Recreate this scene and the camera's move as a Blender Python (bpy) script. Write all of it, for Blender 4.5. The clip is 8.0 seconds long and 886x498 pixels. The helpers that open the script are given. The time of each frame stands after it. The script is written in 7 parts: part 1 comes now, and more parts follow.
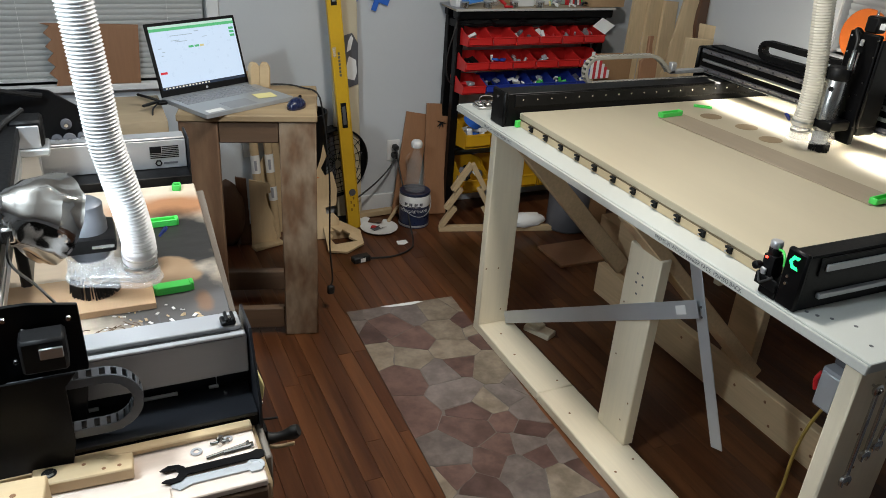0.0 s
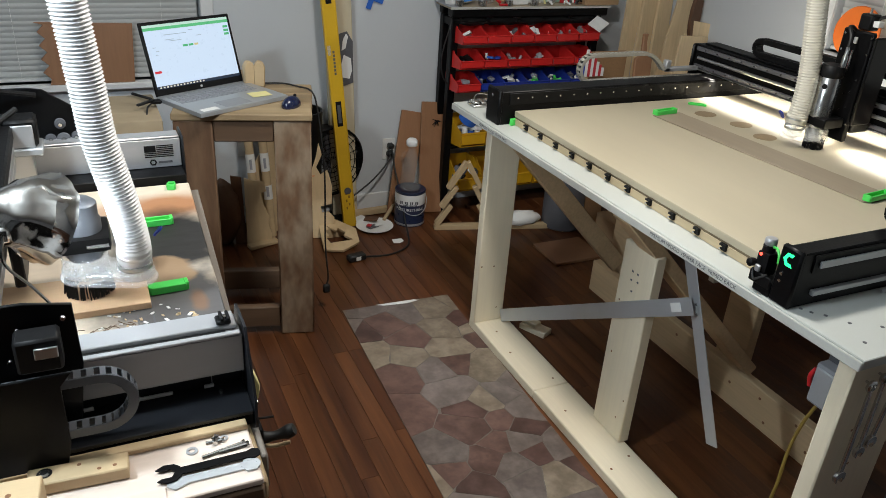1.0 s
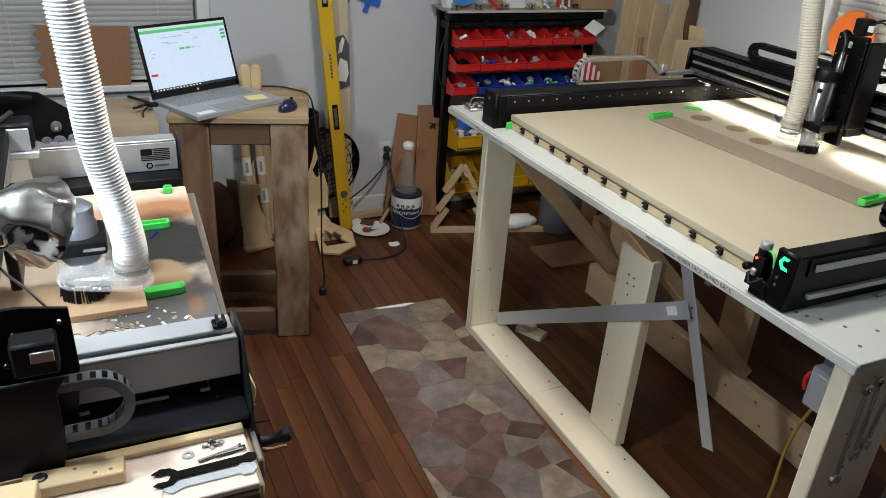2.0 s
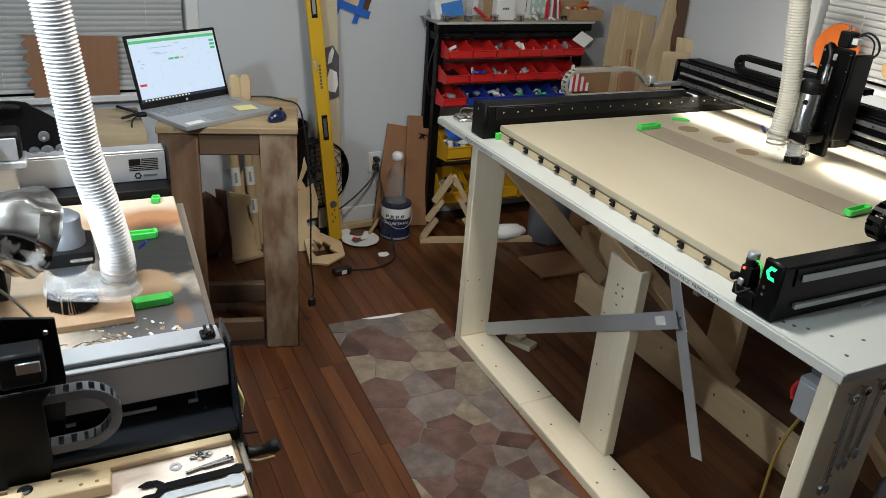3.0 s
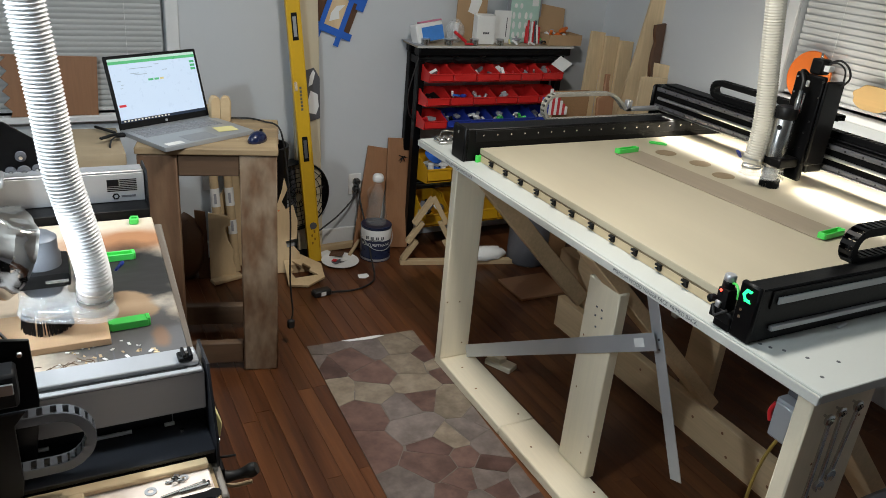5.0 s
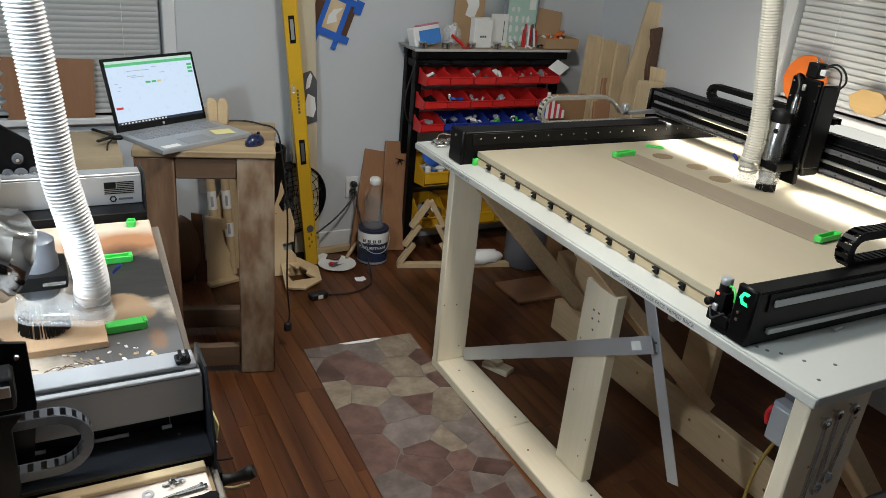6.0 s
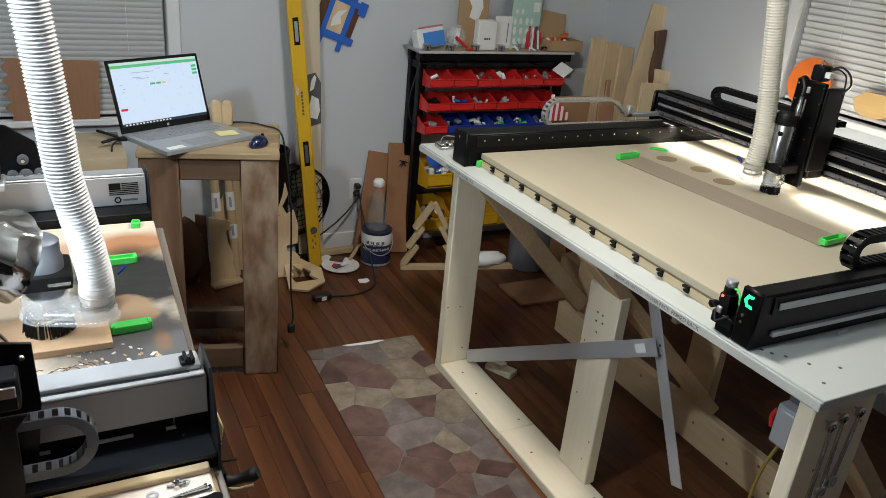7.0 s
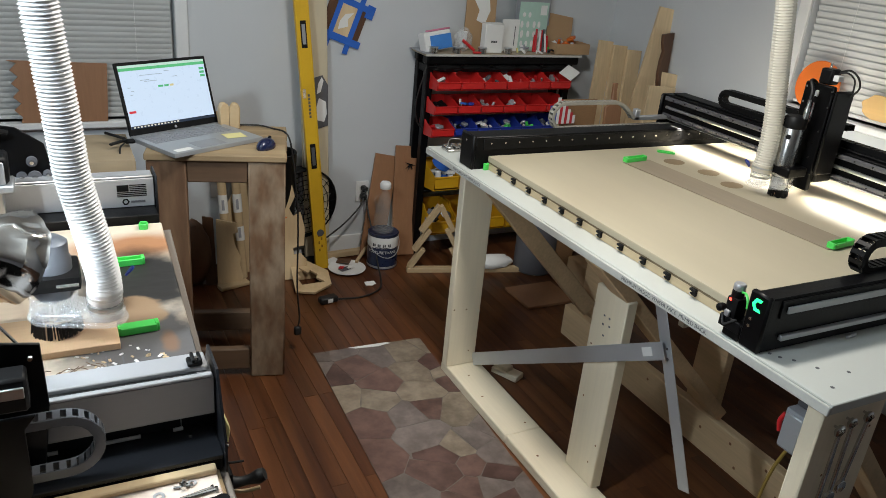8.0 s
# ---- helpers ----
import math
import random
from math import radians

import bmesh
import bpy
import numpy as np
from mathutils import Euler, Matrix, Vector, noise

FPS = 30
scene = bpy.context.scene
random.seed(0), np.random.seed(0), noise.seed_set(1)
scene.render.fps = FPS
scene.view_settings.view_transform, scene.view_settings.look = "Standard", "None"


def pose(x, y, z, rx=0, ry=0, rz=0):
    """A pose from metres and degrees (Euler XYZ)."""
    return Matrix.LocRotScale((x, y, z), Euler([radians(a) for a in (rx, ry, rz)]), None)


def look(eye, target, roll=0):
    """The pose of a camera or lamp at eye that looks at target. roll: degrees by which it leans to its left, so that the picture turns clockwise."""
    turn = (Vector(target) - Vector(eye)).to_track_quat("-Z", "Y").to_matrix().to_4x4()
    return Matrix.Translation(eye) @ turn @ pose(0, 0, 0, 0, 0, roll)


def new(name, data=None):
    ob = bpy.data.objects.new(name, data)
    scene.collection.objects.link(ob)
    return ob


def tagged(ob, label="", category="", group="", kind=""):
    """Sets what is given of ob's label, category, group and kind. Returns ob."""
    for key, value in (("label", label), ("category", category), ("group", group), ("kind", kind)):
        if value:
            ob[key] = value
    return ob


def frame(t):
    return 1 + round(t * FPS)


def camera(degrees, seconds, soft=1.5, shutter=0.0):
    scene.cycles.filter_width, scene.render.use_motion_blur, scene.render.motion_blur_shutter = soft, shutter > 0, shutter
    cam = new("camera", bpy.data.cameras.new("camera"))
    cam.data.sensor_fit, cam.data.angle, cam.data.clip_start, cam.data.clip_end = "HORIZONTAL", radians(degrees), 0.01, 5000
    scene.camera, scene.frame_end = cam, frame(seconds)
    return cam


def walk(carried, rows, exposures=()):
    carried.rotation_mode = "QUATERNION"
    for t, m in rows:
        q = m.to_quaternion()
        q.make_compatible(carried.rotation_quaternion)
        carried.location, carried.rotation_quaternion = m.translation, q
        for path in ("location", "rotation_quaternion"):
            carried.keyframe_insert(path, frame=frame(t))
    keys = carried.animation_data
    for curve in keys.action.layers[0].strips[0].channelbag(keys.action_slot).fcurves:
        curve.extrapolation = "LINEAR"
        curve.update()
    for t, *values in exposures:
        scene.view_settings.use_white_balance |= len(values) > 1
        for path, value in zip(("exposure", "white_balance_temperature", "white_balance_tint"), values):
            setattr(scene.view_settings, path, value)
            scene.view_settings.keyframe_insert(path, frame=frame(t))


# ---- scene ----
cam = camera(60.3, 8.0, soft=0.45)
PATH = [
    (0, (-0.0045, 0.0018, 1.7017), (0.7758, 1.6147, 0.8132), 4.02),
    (0.5, (-0.0023, -0.0005, 1.7028), (0.7824, 1.6088, 0.8114), 3.95),
    (1, (-0.0034, 0.0001, 1.7029), (0.7859, 1.6067, 0.8108), 3.97),
    (2.5, (-0.0046, -0.0005, 1.7052), (0.8065, 1.6049, 0.8306), 4.30),
    (3, (-0.0047, -0.0016, 1.7051), (0.8231, 1.6040, 0.8466), 4.48),
    (3.5, (-0.0063, -0.0031, 1.7052), (0.8338, 1.6076, 0.8686), 4.66),
    (4, (-0.0062, -0.0039, 1.7064), (0.8473, 1.6081, 0.8862), 4.86),
    (4.5, (-0.0051, -0.0039, 1.7066), (0.8647, 1.6047, 0.8966), 5.05),
    (6, (-0.0084, -0.0038, 1.7059), (0.8821, 1.6013, 0.9118), 5.39),
    (6.5, (-0.0081, -0.0042, 1.7064), (0.8803, 1.6032, 0.9146), 5.41),
    (7, (-0.0105, -0.0023, 1.7049), (0.8737, 1.6084, 0.9151), 5.43),
    (7.5, (-0.0103, -0.0022, 1.7055), (0.8658, 1.6131, 0.9162), 5.36),
    (8, (-0.0120, -0.0014, 1.7035), (0.8589, 1.6193, 0.9195), 5.39),
]

walk(cam, [(t, look(eye, aim, lean)) for t, eye, aim, lean in PATH])

# ---- world, lights, exposure ----
world = bpy.data.worlds.new("world")
scene.world = world
world.use_nodes = True
world.node_tree.nodes["Background"].inputs[0].default_value = (0.02, 0.025, 0.04, 1)
world.node_tree.nodes["Background"].inputs[1].default_value = 0.3
scene.view_settings.exposure = 0.0


def lamp(name, kind, m, energy, colour, size=0.3, size_y=None, spot=None, blend=0.5):
    d = bpy.data.lights.new(name, kind)
    d.energy, d.color = energy, colour
    if kind == "AREA":
        d.shape, d.size = ("RECTANGLE" if size_y else "DISK"), size
        if size_y:
            d.size_y = size_y
    else:
        d.shadow_soft_size = size
    if kind == "SPOT":
        d.spot_size, d.spot_blend = radians(spot), blend
    ob = new(name, d)
    ob.matrix_world = m
    return ob


# the work lamp beside the small machine, the ceiling lamp over the big one, and the machines' own work lights
lamp("work_lamp_light", "POINT", pose(-0.58, 1.05, 2.02), 70, (0.80, 0.92, 1.0), 0.06)
lamp("ceiling_lamp_light", "AREA", look((1.0, 1.62, 2.42), (1.0, 1.621, 0)), 31, (1.0, 0.955, 0.88), 0.25)
strip = lamp("gantry_strip_light", "AREA", look((2.245, 1.72, 1.022), (2.225, 1.72, 0.9)), 5.0, (1.0, 0.96, 0.86), 1.2, 0.02)
strip.data.spread = radians(125)
lamp("gantry_strip_light", "AREA", look((2.405, 1.72, 1.022), (2.62, 1.72, 0.95)), 5.0, (1.0, 0.96, 0.86), 1.2, 0.02)
lamp("clamp_lamp_light", "SPOT", look((-0.103, 1.21, 1.188), (0.09, 1.27, 1.0)), 1.5, (0.80, 0.92, 1.0), 0.03, None, 150, 0.6)

# ---- materials ----


def material(name, colour, rough=0.6, metal=0.0, grain=0.12, scale=60.0, bump=0.15, stretch=(1, 1, 1), stain=0.12,
             stain_scale=3.0, vary=0.0, alpha=None, emit=None, coat=0.0, dist=0.002, second=None, coords="Object", spec=0.5):
    m = bpy.data.materials.new(name)
    m.use_nodes = True
    nt = m.node_tree
    b = nt.nodes["Principled BSDF"]
    b.inputs["Metallic"].default_value = metal
    b.inputs["Coat Weight"].default_value = coat
    b.inputs["Specular IOR Level"].default_value = spec
    tc = nt.nodes.new("ShaderNodeTexCoord")
    mp = nt.nodes.new("ShaderNodeMapping")
    mp.inputs["Scale"].default_value = stretch
    nt.links.new(tc.outputs[coords], mp.inputs["Vector"])
    info = nt.nodes.new("ShaderNodeObjectInfo")
    shift = nt.nodes.new("ShaderNodeVectorMath")
    shift.operation = "ADD"
    mul = nt.nodes.new("ShaderNodeMath")
    mul.operation = "MULTIPLY"
    mul.inputs[1].default_value = 37.0
    nt.links.new(info.outputs["Random"], mul.inputs[0])
    nt.links.new(mp.outputs[0], shift.inputs[0])
    nt.links.new(mul.outputs[0], shift.inputs[1])
    fine = nt.nodes.new("ShaderNodeTexNoise")
    fine.inputs["Scale"].default_value = scale
    fine.inputs["Detail"].default_value = 6
    coarse = nt.nodes.new("ShaderNodeTexNoise")
    coarse.inputs["Scale"].default_value = stain_scale
    coarse.inputs["Detail"].default_value = 3
    nt.links.new(shift.outputs[0], fine.inputs["Vector"])
    nt.links.new(shift.outputs[0], coarse.inputs["Vector"])
    total = nt.nodes.new("ShaderNodeMath")
    total.operation = "MULTIPLY_ADD"
    nt.links.new(fine.outputs["Fac"], total.inputs[0])
    total.inputs[1].default_value = grain * 2
    base = nt.nodes.new("ShaderNodeMath")
    base.operation = "MULTIPLY_ADD"
    nt.links.new(coarse.outputs["Fac"], base.inputs[0])
    base.inputs[1].default_value = stain * 2
    base.inputs[2].default_value = 1.0 - grain - stain - vary / 2
    rnd = nt.nodes.new("ShaderNodeMath")
    rnd.operation = "MULTIPLY_ADD"
    nt.links.new(info.outputs["Random"], rnd.inputs[0])
    rnd.inputs[1].default_value = vary
    nt.links.new(base.outputs[0], rnd.inputs[2])
    nt.links.new(rnd.outputs[0], total.inputs[2])
    mix = nt.nodes.new("ShaderNodeVectorMath")
    mix.operation = "SCALE"
    mix.inputs[0].default_value = colour
    if second:
        ramp = nt.nodes.new("ShaderNodeValToRGB")
        ramp.color_ramp.elements[0].position, ramp.color_ramp.elements[1].position = 0.4, 0.62
        ramp.color_ramp.elements[0].color = (*colour, 1)
        ramp.color_ramp.elements[1].color = (*second, 1)
        nt.links.new(coarse.outputs["Fac"], ramp.inputs[0])
        nt.links.new(ramp.outputs[0], mix.inputs[0])
    nt.links.new(total.outputs[0], mix.inputs["Scale"])
    nt.links.new(mix.outputs[0], b.inputs["Base Color"])
    rr = nt.nodes.new("ShaderNodeMath")
    rr.operation = "MULTIPLY_ADD"
    rr.inputs[1].default_value = 0.2
    rr.inputs[2].default_value = max(rough - 0.1, 0.0)
    nt.links.new(fine.outputs["Fac"], rr.inputs[0])
    nt.links.new(rr.outputs[0], b.inputs["Roughness"])
    if bump:
        bp = nt.nodes.new("ShaderNodeBump")
        bp.inputs["Strength"].default_value = bump
        bp.inputs["Distance"].default_value = dist
        nt.links.new(fine.outputs["Fac"], bp.inputs["Height"])
        nt.links.new(bp.outputs[0], b.inputs["Normal"])
    if alpha is not None:
        b.inputs["Alpha"].default_value = alpha
    if emit:
        b.inputs["Emission Color"].default_value = (*emit[0], 1)
        b.inputs["Emission Strength"].default_value = emit[1]
    return m


def clear(name, colour, rough=0.05, weight=1.0, ior=1.45):
    m = bpy.data.materials.new(name)
    m.use_nodes = True
    b = m.node_tree.nodes["Principled BSDF"]
    b.inputs["Base Color"].default_value = (*colour, 1)
    b.inputs["Roughness"].default_value = rough
    b.inputs["Transmission Weight"].default_value = weight
    b.inputs["IOR"].default_value = ior
    return m


def wood(name, colour, along="y", rough=0.55, grain=0.22, stain=0.12, vary=0.1, scale=90.0, bump=0.25, second=None):
    s = {"x": (0.06, 1, 1), "y": (1, 0.06, 1), "z": (1, 1, 0.06)}[along]
    return material(name, colour, rough, 0, grain, scale, bump, s, stain, 9.0, vary, second=second)


WALL = material("wall_paint", (0.55, 0.575, 0.595), 0.75, grain=0.03, scale=220, bump=0.08, stain=0.05, stain_scale=1.2)
CEIL = material("ceiling_paint", (0.75, 0.75, 0.74), 0.85, grain=0.03, scale=200, stain=0.03)
TRIM = material("trim_paint", (0.72, 0.73, 0.73), 0.45, grain=0.03, scale=80, stain=0.06)
SLAT = material("blind_slat", (0.58, 0.59, 0.58), 0.5, grain=0.02, scale=60, stain=0.05)
FLOORW = wood("floor_plank_wood", (0.074, 0.0235, 0.0082), "y", 0.34, 0.55, 0.32, 0.36, 70, 0.25, second=(0.118, 0.043, 0.015))
FLOORW.node_tree.nodes["Principled BSDF"].inputs["Specular IOR Level"].default_value = 0.4
JOINT = material("floor_joint", (0.02, 0.01, 0.006), 0.8)
PINE_Y = wood("pine_along", (0.78, 0.69, 0.52), "y", 0.55, 0.07, 0.1)
PINE_Z = wood("pine_upright", (0.78, 0.69, 0.52), "z", 0.55, 0.07, 0.1)
# pine under the table, its shade put into a darker, browner colour
PINE_SHADE = wood("pine_shade", (0.56, 0.40, 0.235), "y", 0.6, 0.22, 0.22)
# browned to match the shaded pine under the table; used elsewhere too
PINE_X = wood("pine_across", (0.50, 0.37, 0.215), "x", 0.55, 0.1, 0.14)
KNOT = wood("pine_knot", (0.2, 0.09, 0.035), "z", 0.6, 0.2, 0.2)
PRIMED = material("primed_board", (0.48, 0.50, 0.475), 0.5, grain=0.03, scale=140, bump=0.08, stain=0.06, stain_scale=2.5)
PRIMED_EDGE = material("primed_edge", (0.50, 0.505, 0.47), 0.65, grain=0.08, scale=160, bump=0.2, stain=0.1, stain_scale=12)
SPOIL = wood("spoilboard_ply", (0.44, 0.39, 0.285), "y", 0.5, 0.06, 0.08, 0, 40, 0.06)
SPOIL_EDGE = wood("ply_edge", (0.47, 0.38, 0.24), "y", 0.7, 0.12, 0.12)
DARKEDGE = wood("glue_line", (0.20, 0.15, 0.09), "y", 0.8, 0.2, 0.15)
PLY = wood("plywood_face", (0.60, 0.44, 0.25), "z", 0.6, 0.1, 0.14, second=(0.66, 0.5, 0.3))
OLDWOOD = material("weathered_bench_wood", (0.115, 0.058, 0.03), 0.58, grain=0.4, scale=60, bump=0.5, stretch=(1, 1, 0.22), stain=0.3,
                   stain_scale=10.0, second=(0.165, 0.095, 0.052))
WORN = material("worn_bench_leg", (0.16, 0.088, 0.046), 0.62, grain=0.35, scale=45, bump=0.6, stretch=(1, 1, 0.45), stain=0.3,
                stain_scale=15.0, second=(0.25, 0.185, 0.125))
BOARDOLD = material("yellowed_board", (0.34, 0.265, 0.17), 0.7, grain=0.15, scale=50, bump=0.2, stretch=(0.2, 1, 1), stain=0.2, stain_scale=8)
OLDWOOD_X = material("weathered_bench_rail", (0.10, 0.056, 0.03), 0.62, grain=0.3, scale=50, bump=0.4, stretch=(0.1, 1, 1), stain=0.25,
                     stain_scale=7.0, second=(0.16, 0.10, 0.06))
BENCHTOP = material("bench_top_wood", (0.25, 0.175, 0.095), 0.6, grain=0.2, scale=60, bump=0.3, stretch=(0.08, 1, 1), stain=0.2,
                    stain_scale=10, second=(0.36, 0.265, 0.15))
SHELFTOP = wood("rack_top_wood", (0.40, 0.33, 0.24), "x", 0.55, 0.2, 0.2)
BROWN = wood("brown_board", (0.30, 0.15, 0.075), "z", 0.5, 0.16, 0.12)
DARKWOOD = wood("dark_board", (0.10, 0.045, 0.02), "z", 0.5, 0.25, 0.2)
CARD = material("cardboard", (0.40, 0.26, 0.14), 0.85, grain=0.06, scale=90, stain=0.1)
BLACK = material("black_anodised", (0.0025, 0.0025, 0.003), 0.40, 0.0, grain=0.1, scale=150, bump=0.03, stain=0.2, spec=0.18)
LIPBLACK = material("black_powder_coat", (0.010, 0.011, 0.014), 0.36, 0.0, grain=0.15, scale=220, bump=0.05, stain=0.3, stain_scale=14, spec=0.6)
PLUM = material("anodised_rail", (0.30, 0.285, 0.285), 0.5, 0.25, grain=0.04, scale=260, bump=0.03, stretch=(0.05, 1, 1), stain=0.08)
BLACKP = material("black_plastic", (0.004, 0.004, 0.0045), 0.5, grain=0.1, scale=120, bump=0.05, stain=0.15, spec=0.22)
RUBBER = material("black_cable", (0.01, 0.01, 0.01), 0.55, grain=0.1, bump=0)
ALU = material("brushed_aluminium", (0.62, 0.63, 0.64), 0.34, 1.0, grain=0.06, scale=200, bump=0.05, stretch=(0.05, 1, 1), stain=0.1)
SATIN = material("satin_aluminium", (0.46, 0.47, 0.49), 0.42, 0.55, grain=0.05, scale=260, bump=0.04, stain=0.08)
STEEL = material("polished_steel", (0.58, 0.57, 0.55), 0.22, 1.0, grain=0.1, scale=70, bump=0.05, stain=0.2)
TSQ = material("square_aluminium", (0.50, 0.53, 0.56), 0.45, 0.55, grain=0.05, scale=200, bump=0.03, stain=0.1, stain_scale=8)
RED = material("red_bin_plastic", (0.62, 0.022, 0.02), 0.35, grain=0.04, stain=0.1)
BLUE = material("blue_bin_plastic", (0.02, 0.045, 0.33), 0.35, grain=0.04, stain=0.1)
YELLOW = material("yellow_bin_plastic", (0.58, 0.31, 0.01), 0.4, grain=0.04, stain=0.1)
GREEN = material("green_clamp_plastic", (0.07, 0.62, 0.10), 0.4, grain=0.05, stain=0.08)
WHITE = material("white_plastic", (0.74, 0.74, 0.73), 0.45, grain=0.03, stain=0.05)
PAPER = material("white_paper", (0.76, 0.76, 0.74), 0.8, grain=0.03, stain=0.05)
ORANGE = material("orange_paint", (0.72, 0.16, 0.02), 0.5, grain=0.06, stain=0.1)
REDP = material("red_plastic", (0.55, 0.015, 0.02), 0.4, grain=0.05)
GREY = material("grey_plastic", (0.30, 0.31, 0.34), 0.45, grain=0.04, stain=0.06)
DGREY = material("dark_grey_plastic", (0.09, 0.09, 0.10), 0.5, grain=0.06)
LEVEL = material("yellow_level_paint", (0.66, 0.40, 0.02), 0.38, grain=0.05, stain=0.12, stain_scale=6)
TAPE = material("blue_tape", (0.02, 0.12, 0.52), 0.75, grain=0.1, scale=120)
YELLOWP = material("yellow_note", (0.72, 0.66, 0.30), 0.8, grain=0.03)
HOSE = material("hose_plastic", (0.74, 0.71, 0.62), 0.55, spec=0.3, grain=0.03, scale=90, stain=0.06, bump=0.03)
HOSE.node_tree.nodes["Principled BSDF"].inputs["Transmission Weight"].default_value = 0.25
HOSEW = material("white_hose_plastic", (0.80, 0.81, 0.82), 0.5, spec=0.3, grain=0.03, scale=90, stain=0.04, bump=0.03)
HOSEW.node_tree.nodes["Principled BSDF"].inputs["Transmission Weight"].default_value = 0.15
for m_ in (HOSE, HOSEW):
    m_.node_tree.nodes["Principled BSDF"].inputs["Subsurface Weight"].default_value = 0.3
    m_.node_tree.nodes["Principled BSDF"].inputs["Subsurface Radius"].default_value = (1, 1, 1)
    m_.node_tree.nodes["Principled BSDF"].inputs["Subsurface Scale"].default_value = 0.006
GLASS = material("clear_acrylic", (0.80, 0.83, 0.85), 0.12, grain=0.02, stain=0.05, bump=0, alpha=0.24, spec=0.9)
PANE = clear("window_glass", (0.92, 0.95, 0.96), 0.03)
BOTTLE = material("bottle_plastic", (0.62, 0.64, 0.62), 0.16, grain=0.02, stain=0.06, bump=0, alpha=0.07, spec=0.9)
FLAGRED = material("flag_red", (0.5, 0.03, 0.04), 0.7, grain=0.05)

# ---- mesh helpers ----
ORG = {}


def thing(name, loc, label, category, group="", kind="", turn=0.0):
    e = new(name)
    e.empty_display_size = 0.05
    e.matrix_world = pose(*loc, 0, 0, turn)
    ORG[e.name] = e.matrix_world.inverted()
    return tagged(e, label, category, group, kind)


def mesh_of(bm, name, mat):
    bmesh.ops.recalc_face_normals(bm, faces=bm.faces)
    me = bpy.data.meshes.new(name)
    bm.to_mesh(me)
    bm.free()
    for m in (mat if isinstance(mat, (list, tuple)) else [mat]):
        me.materials.append(m)
    return me


def smooth(ob, angle=40):
    me = ob.data
    me.polygons.foreach_set("use_smooth", [True] * len(me.polygons))
    me.set_sharp_from_angle(angle=radians(angle))
    return ob


def part(name, bm, mat, parent, label="", soft=True, at=None):
    """One mesh part under a thing or a part; its shape is given in the room's metres, unless the parent is turned."""
    inv = ORG[parent.name]
    bm.transform(inv if at is None else inv @ at)
    ob = new(name, mesh_of(bm, name, mat))
    ob.parent = parent
    ORG[ob.name] = inv
    if label:
        ob["label"] = label
    return smooth(ob) if soft else ob


def solo(name, bm, mat, label, category, group="", kind="", soft=True):
    """A thing that is one mesh, its origin at its base."""
    co = [v.co for v in bm.verts]
    c = Vector((sum(v.x for v in co) / len(co), sum(v.y for v in co) / len(co), min(v.z for v in co)))
    bm.transform(Matrix.Translation(-c))
    ob = new(name, mesh_of(bm, name, mat))
    ob.location = c
    ORG[ob.name] = Matrix.Translation(-c)
    tagged(ob, label, category, group, kind)
    return smooth(ob) if soft else ob


def add(bm, other, m=None):
    if m is not None:
        other.transform(m)
    me = bpy.data.meshes.new("tmp")
    other.to_mesh(me)
    other.free()
    bm.from_mesh(me)
    bpy.data.meshes.remove(me)
    return bm


def box(x0, x1, y0, y1, z0, z1, b=0.002, bm=None, m=None, seg=1):
    t = bmesh.new()
    bmesh.ops.create_cube(t, size=1)
    t.transform(Matrix.Translation(((x0 + x1) / 2, (y0 + y1) / 2, (z0 + z1) / 2)) @ Matrix.Diagonal((abs(x1 - x0), abs(y1 - y0), abs(z1 - z0), 1)))
    if b:
        b = min(b, 0.45 * min(abs(x1 - x0), abs(y1 - y0), abs(z1 - z0)))
        bmesh.ops.bevel(t, geom=t.edges[:], offset=b, segments=seg, profile=0.7, affect="EDGES")
    if m is not None:
        t.transform(m)
    return t if bm is None else add(bm, t)


def beam(p0, p1, w, h, up=(0, 0, 1), b=0.003, bm=None, over=0.0):
    """A bar of section w by h from p0 to p1; h lies along up."""
    p0, p1 = Vector(p0), Vector(p1)
    d = p1 - p0
    z = d.normalized()
    y = (Vector(up) - z * z.dot(Vector(up))).normalized()
    x = y.cross(z)
    m = Matrix((x, y, z)).transposed().to_4x4()
    m.translation = p0
    return box(-w / 2, w / 2, -h / 2, h / 2, -over, d.length + over, b, bm, m)


def sweep(pts, r, n=8, bm=None, cap=True):
    """A round tube through pts; r is one radius or one for each point."""
    bm = bm or bmesh.new()
    pts = [Vector(p) for p in pts]
    rs = r if isinstance(r, (list, tuple)) else [r] * len(pts)
    t = (pts[1] - pts[0]).normalized()
    u = t.orthogonal().normalized()
    rings = []
    for i, p in enumerate(pts):
        a, c = pts[max(i - 1, 0)], pts[min(i + 1, len(pts) - 1)]
        t2 = (c - a).normalized()
        u = (u - t2 * u.dot(t2)).normalized()
        v = t2.cross(u)
        rings.append([bm.verts.new(p + (u * math.cos(k) + v * math.sin(k)) * rs[i]) for k in [2 * math.pi * j / n for j in range(n)]])
    for a, c in zip(rings, rings[1:]):
        for j in range(n):
            bm.faces.new((a[j], a[(j + 1) % n], c[(j + 1) % n], c[j]))
    if cap:
        bm.faces.new(rings[0][::-1])
        bm.faces.new(rings[-1])
    return bm


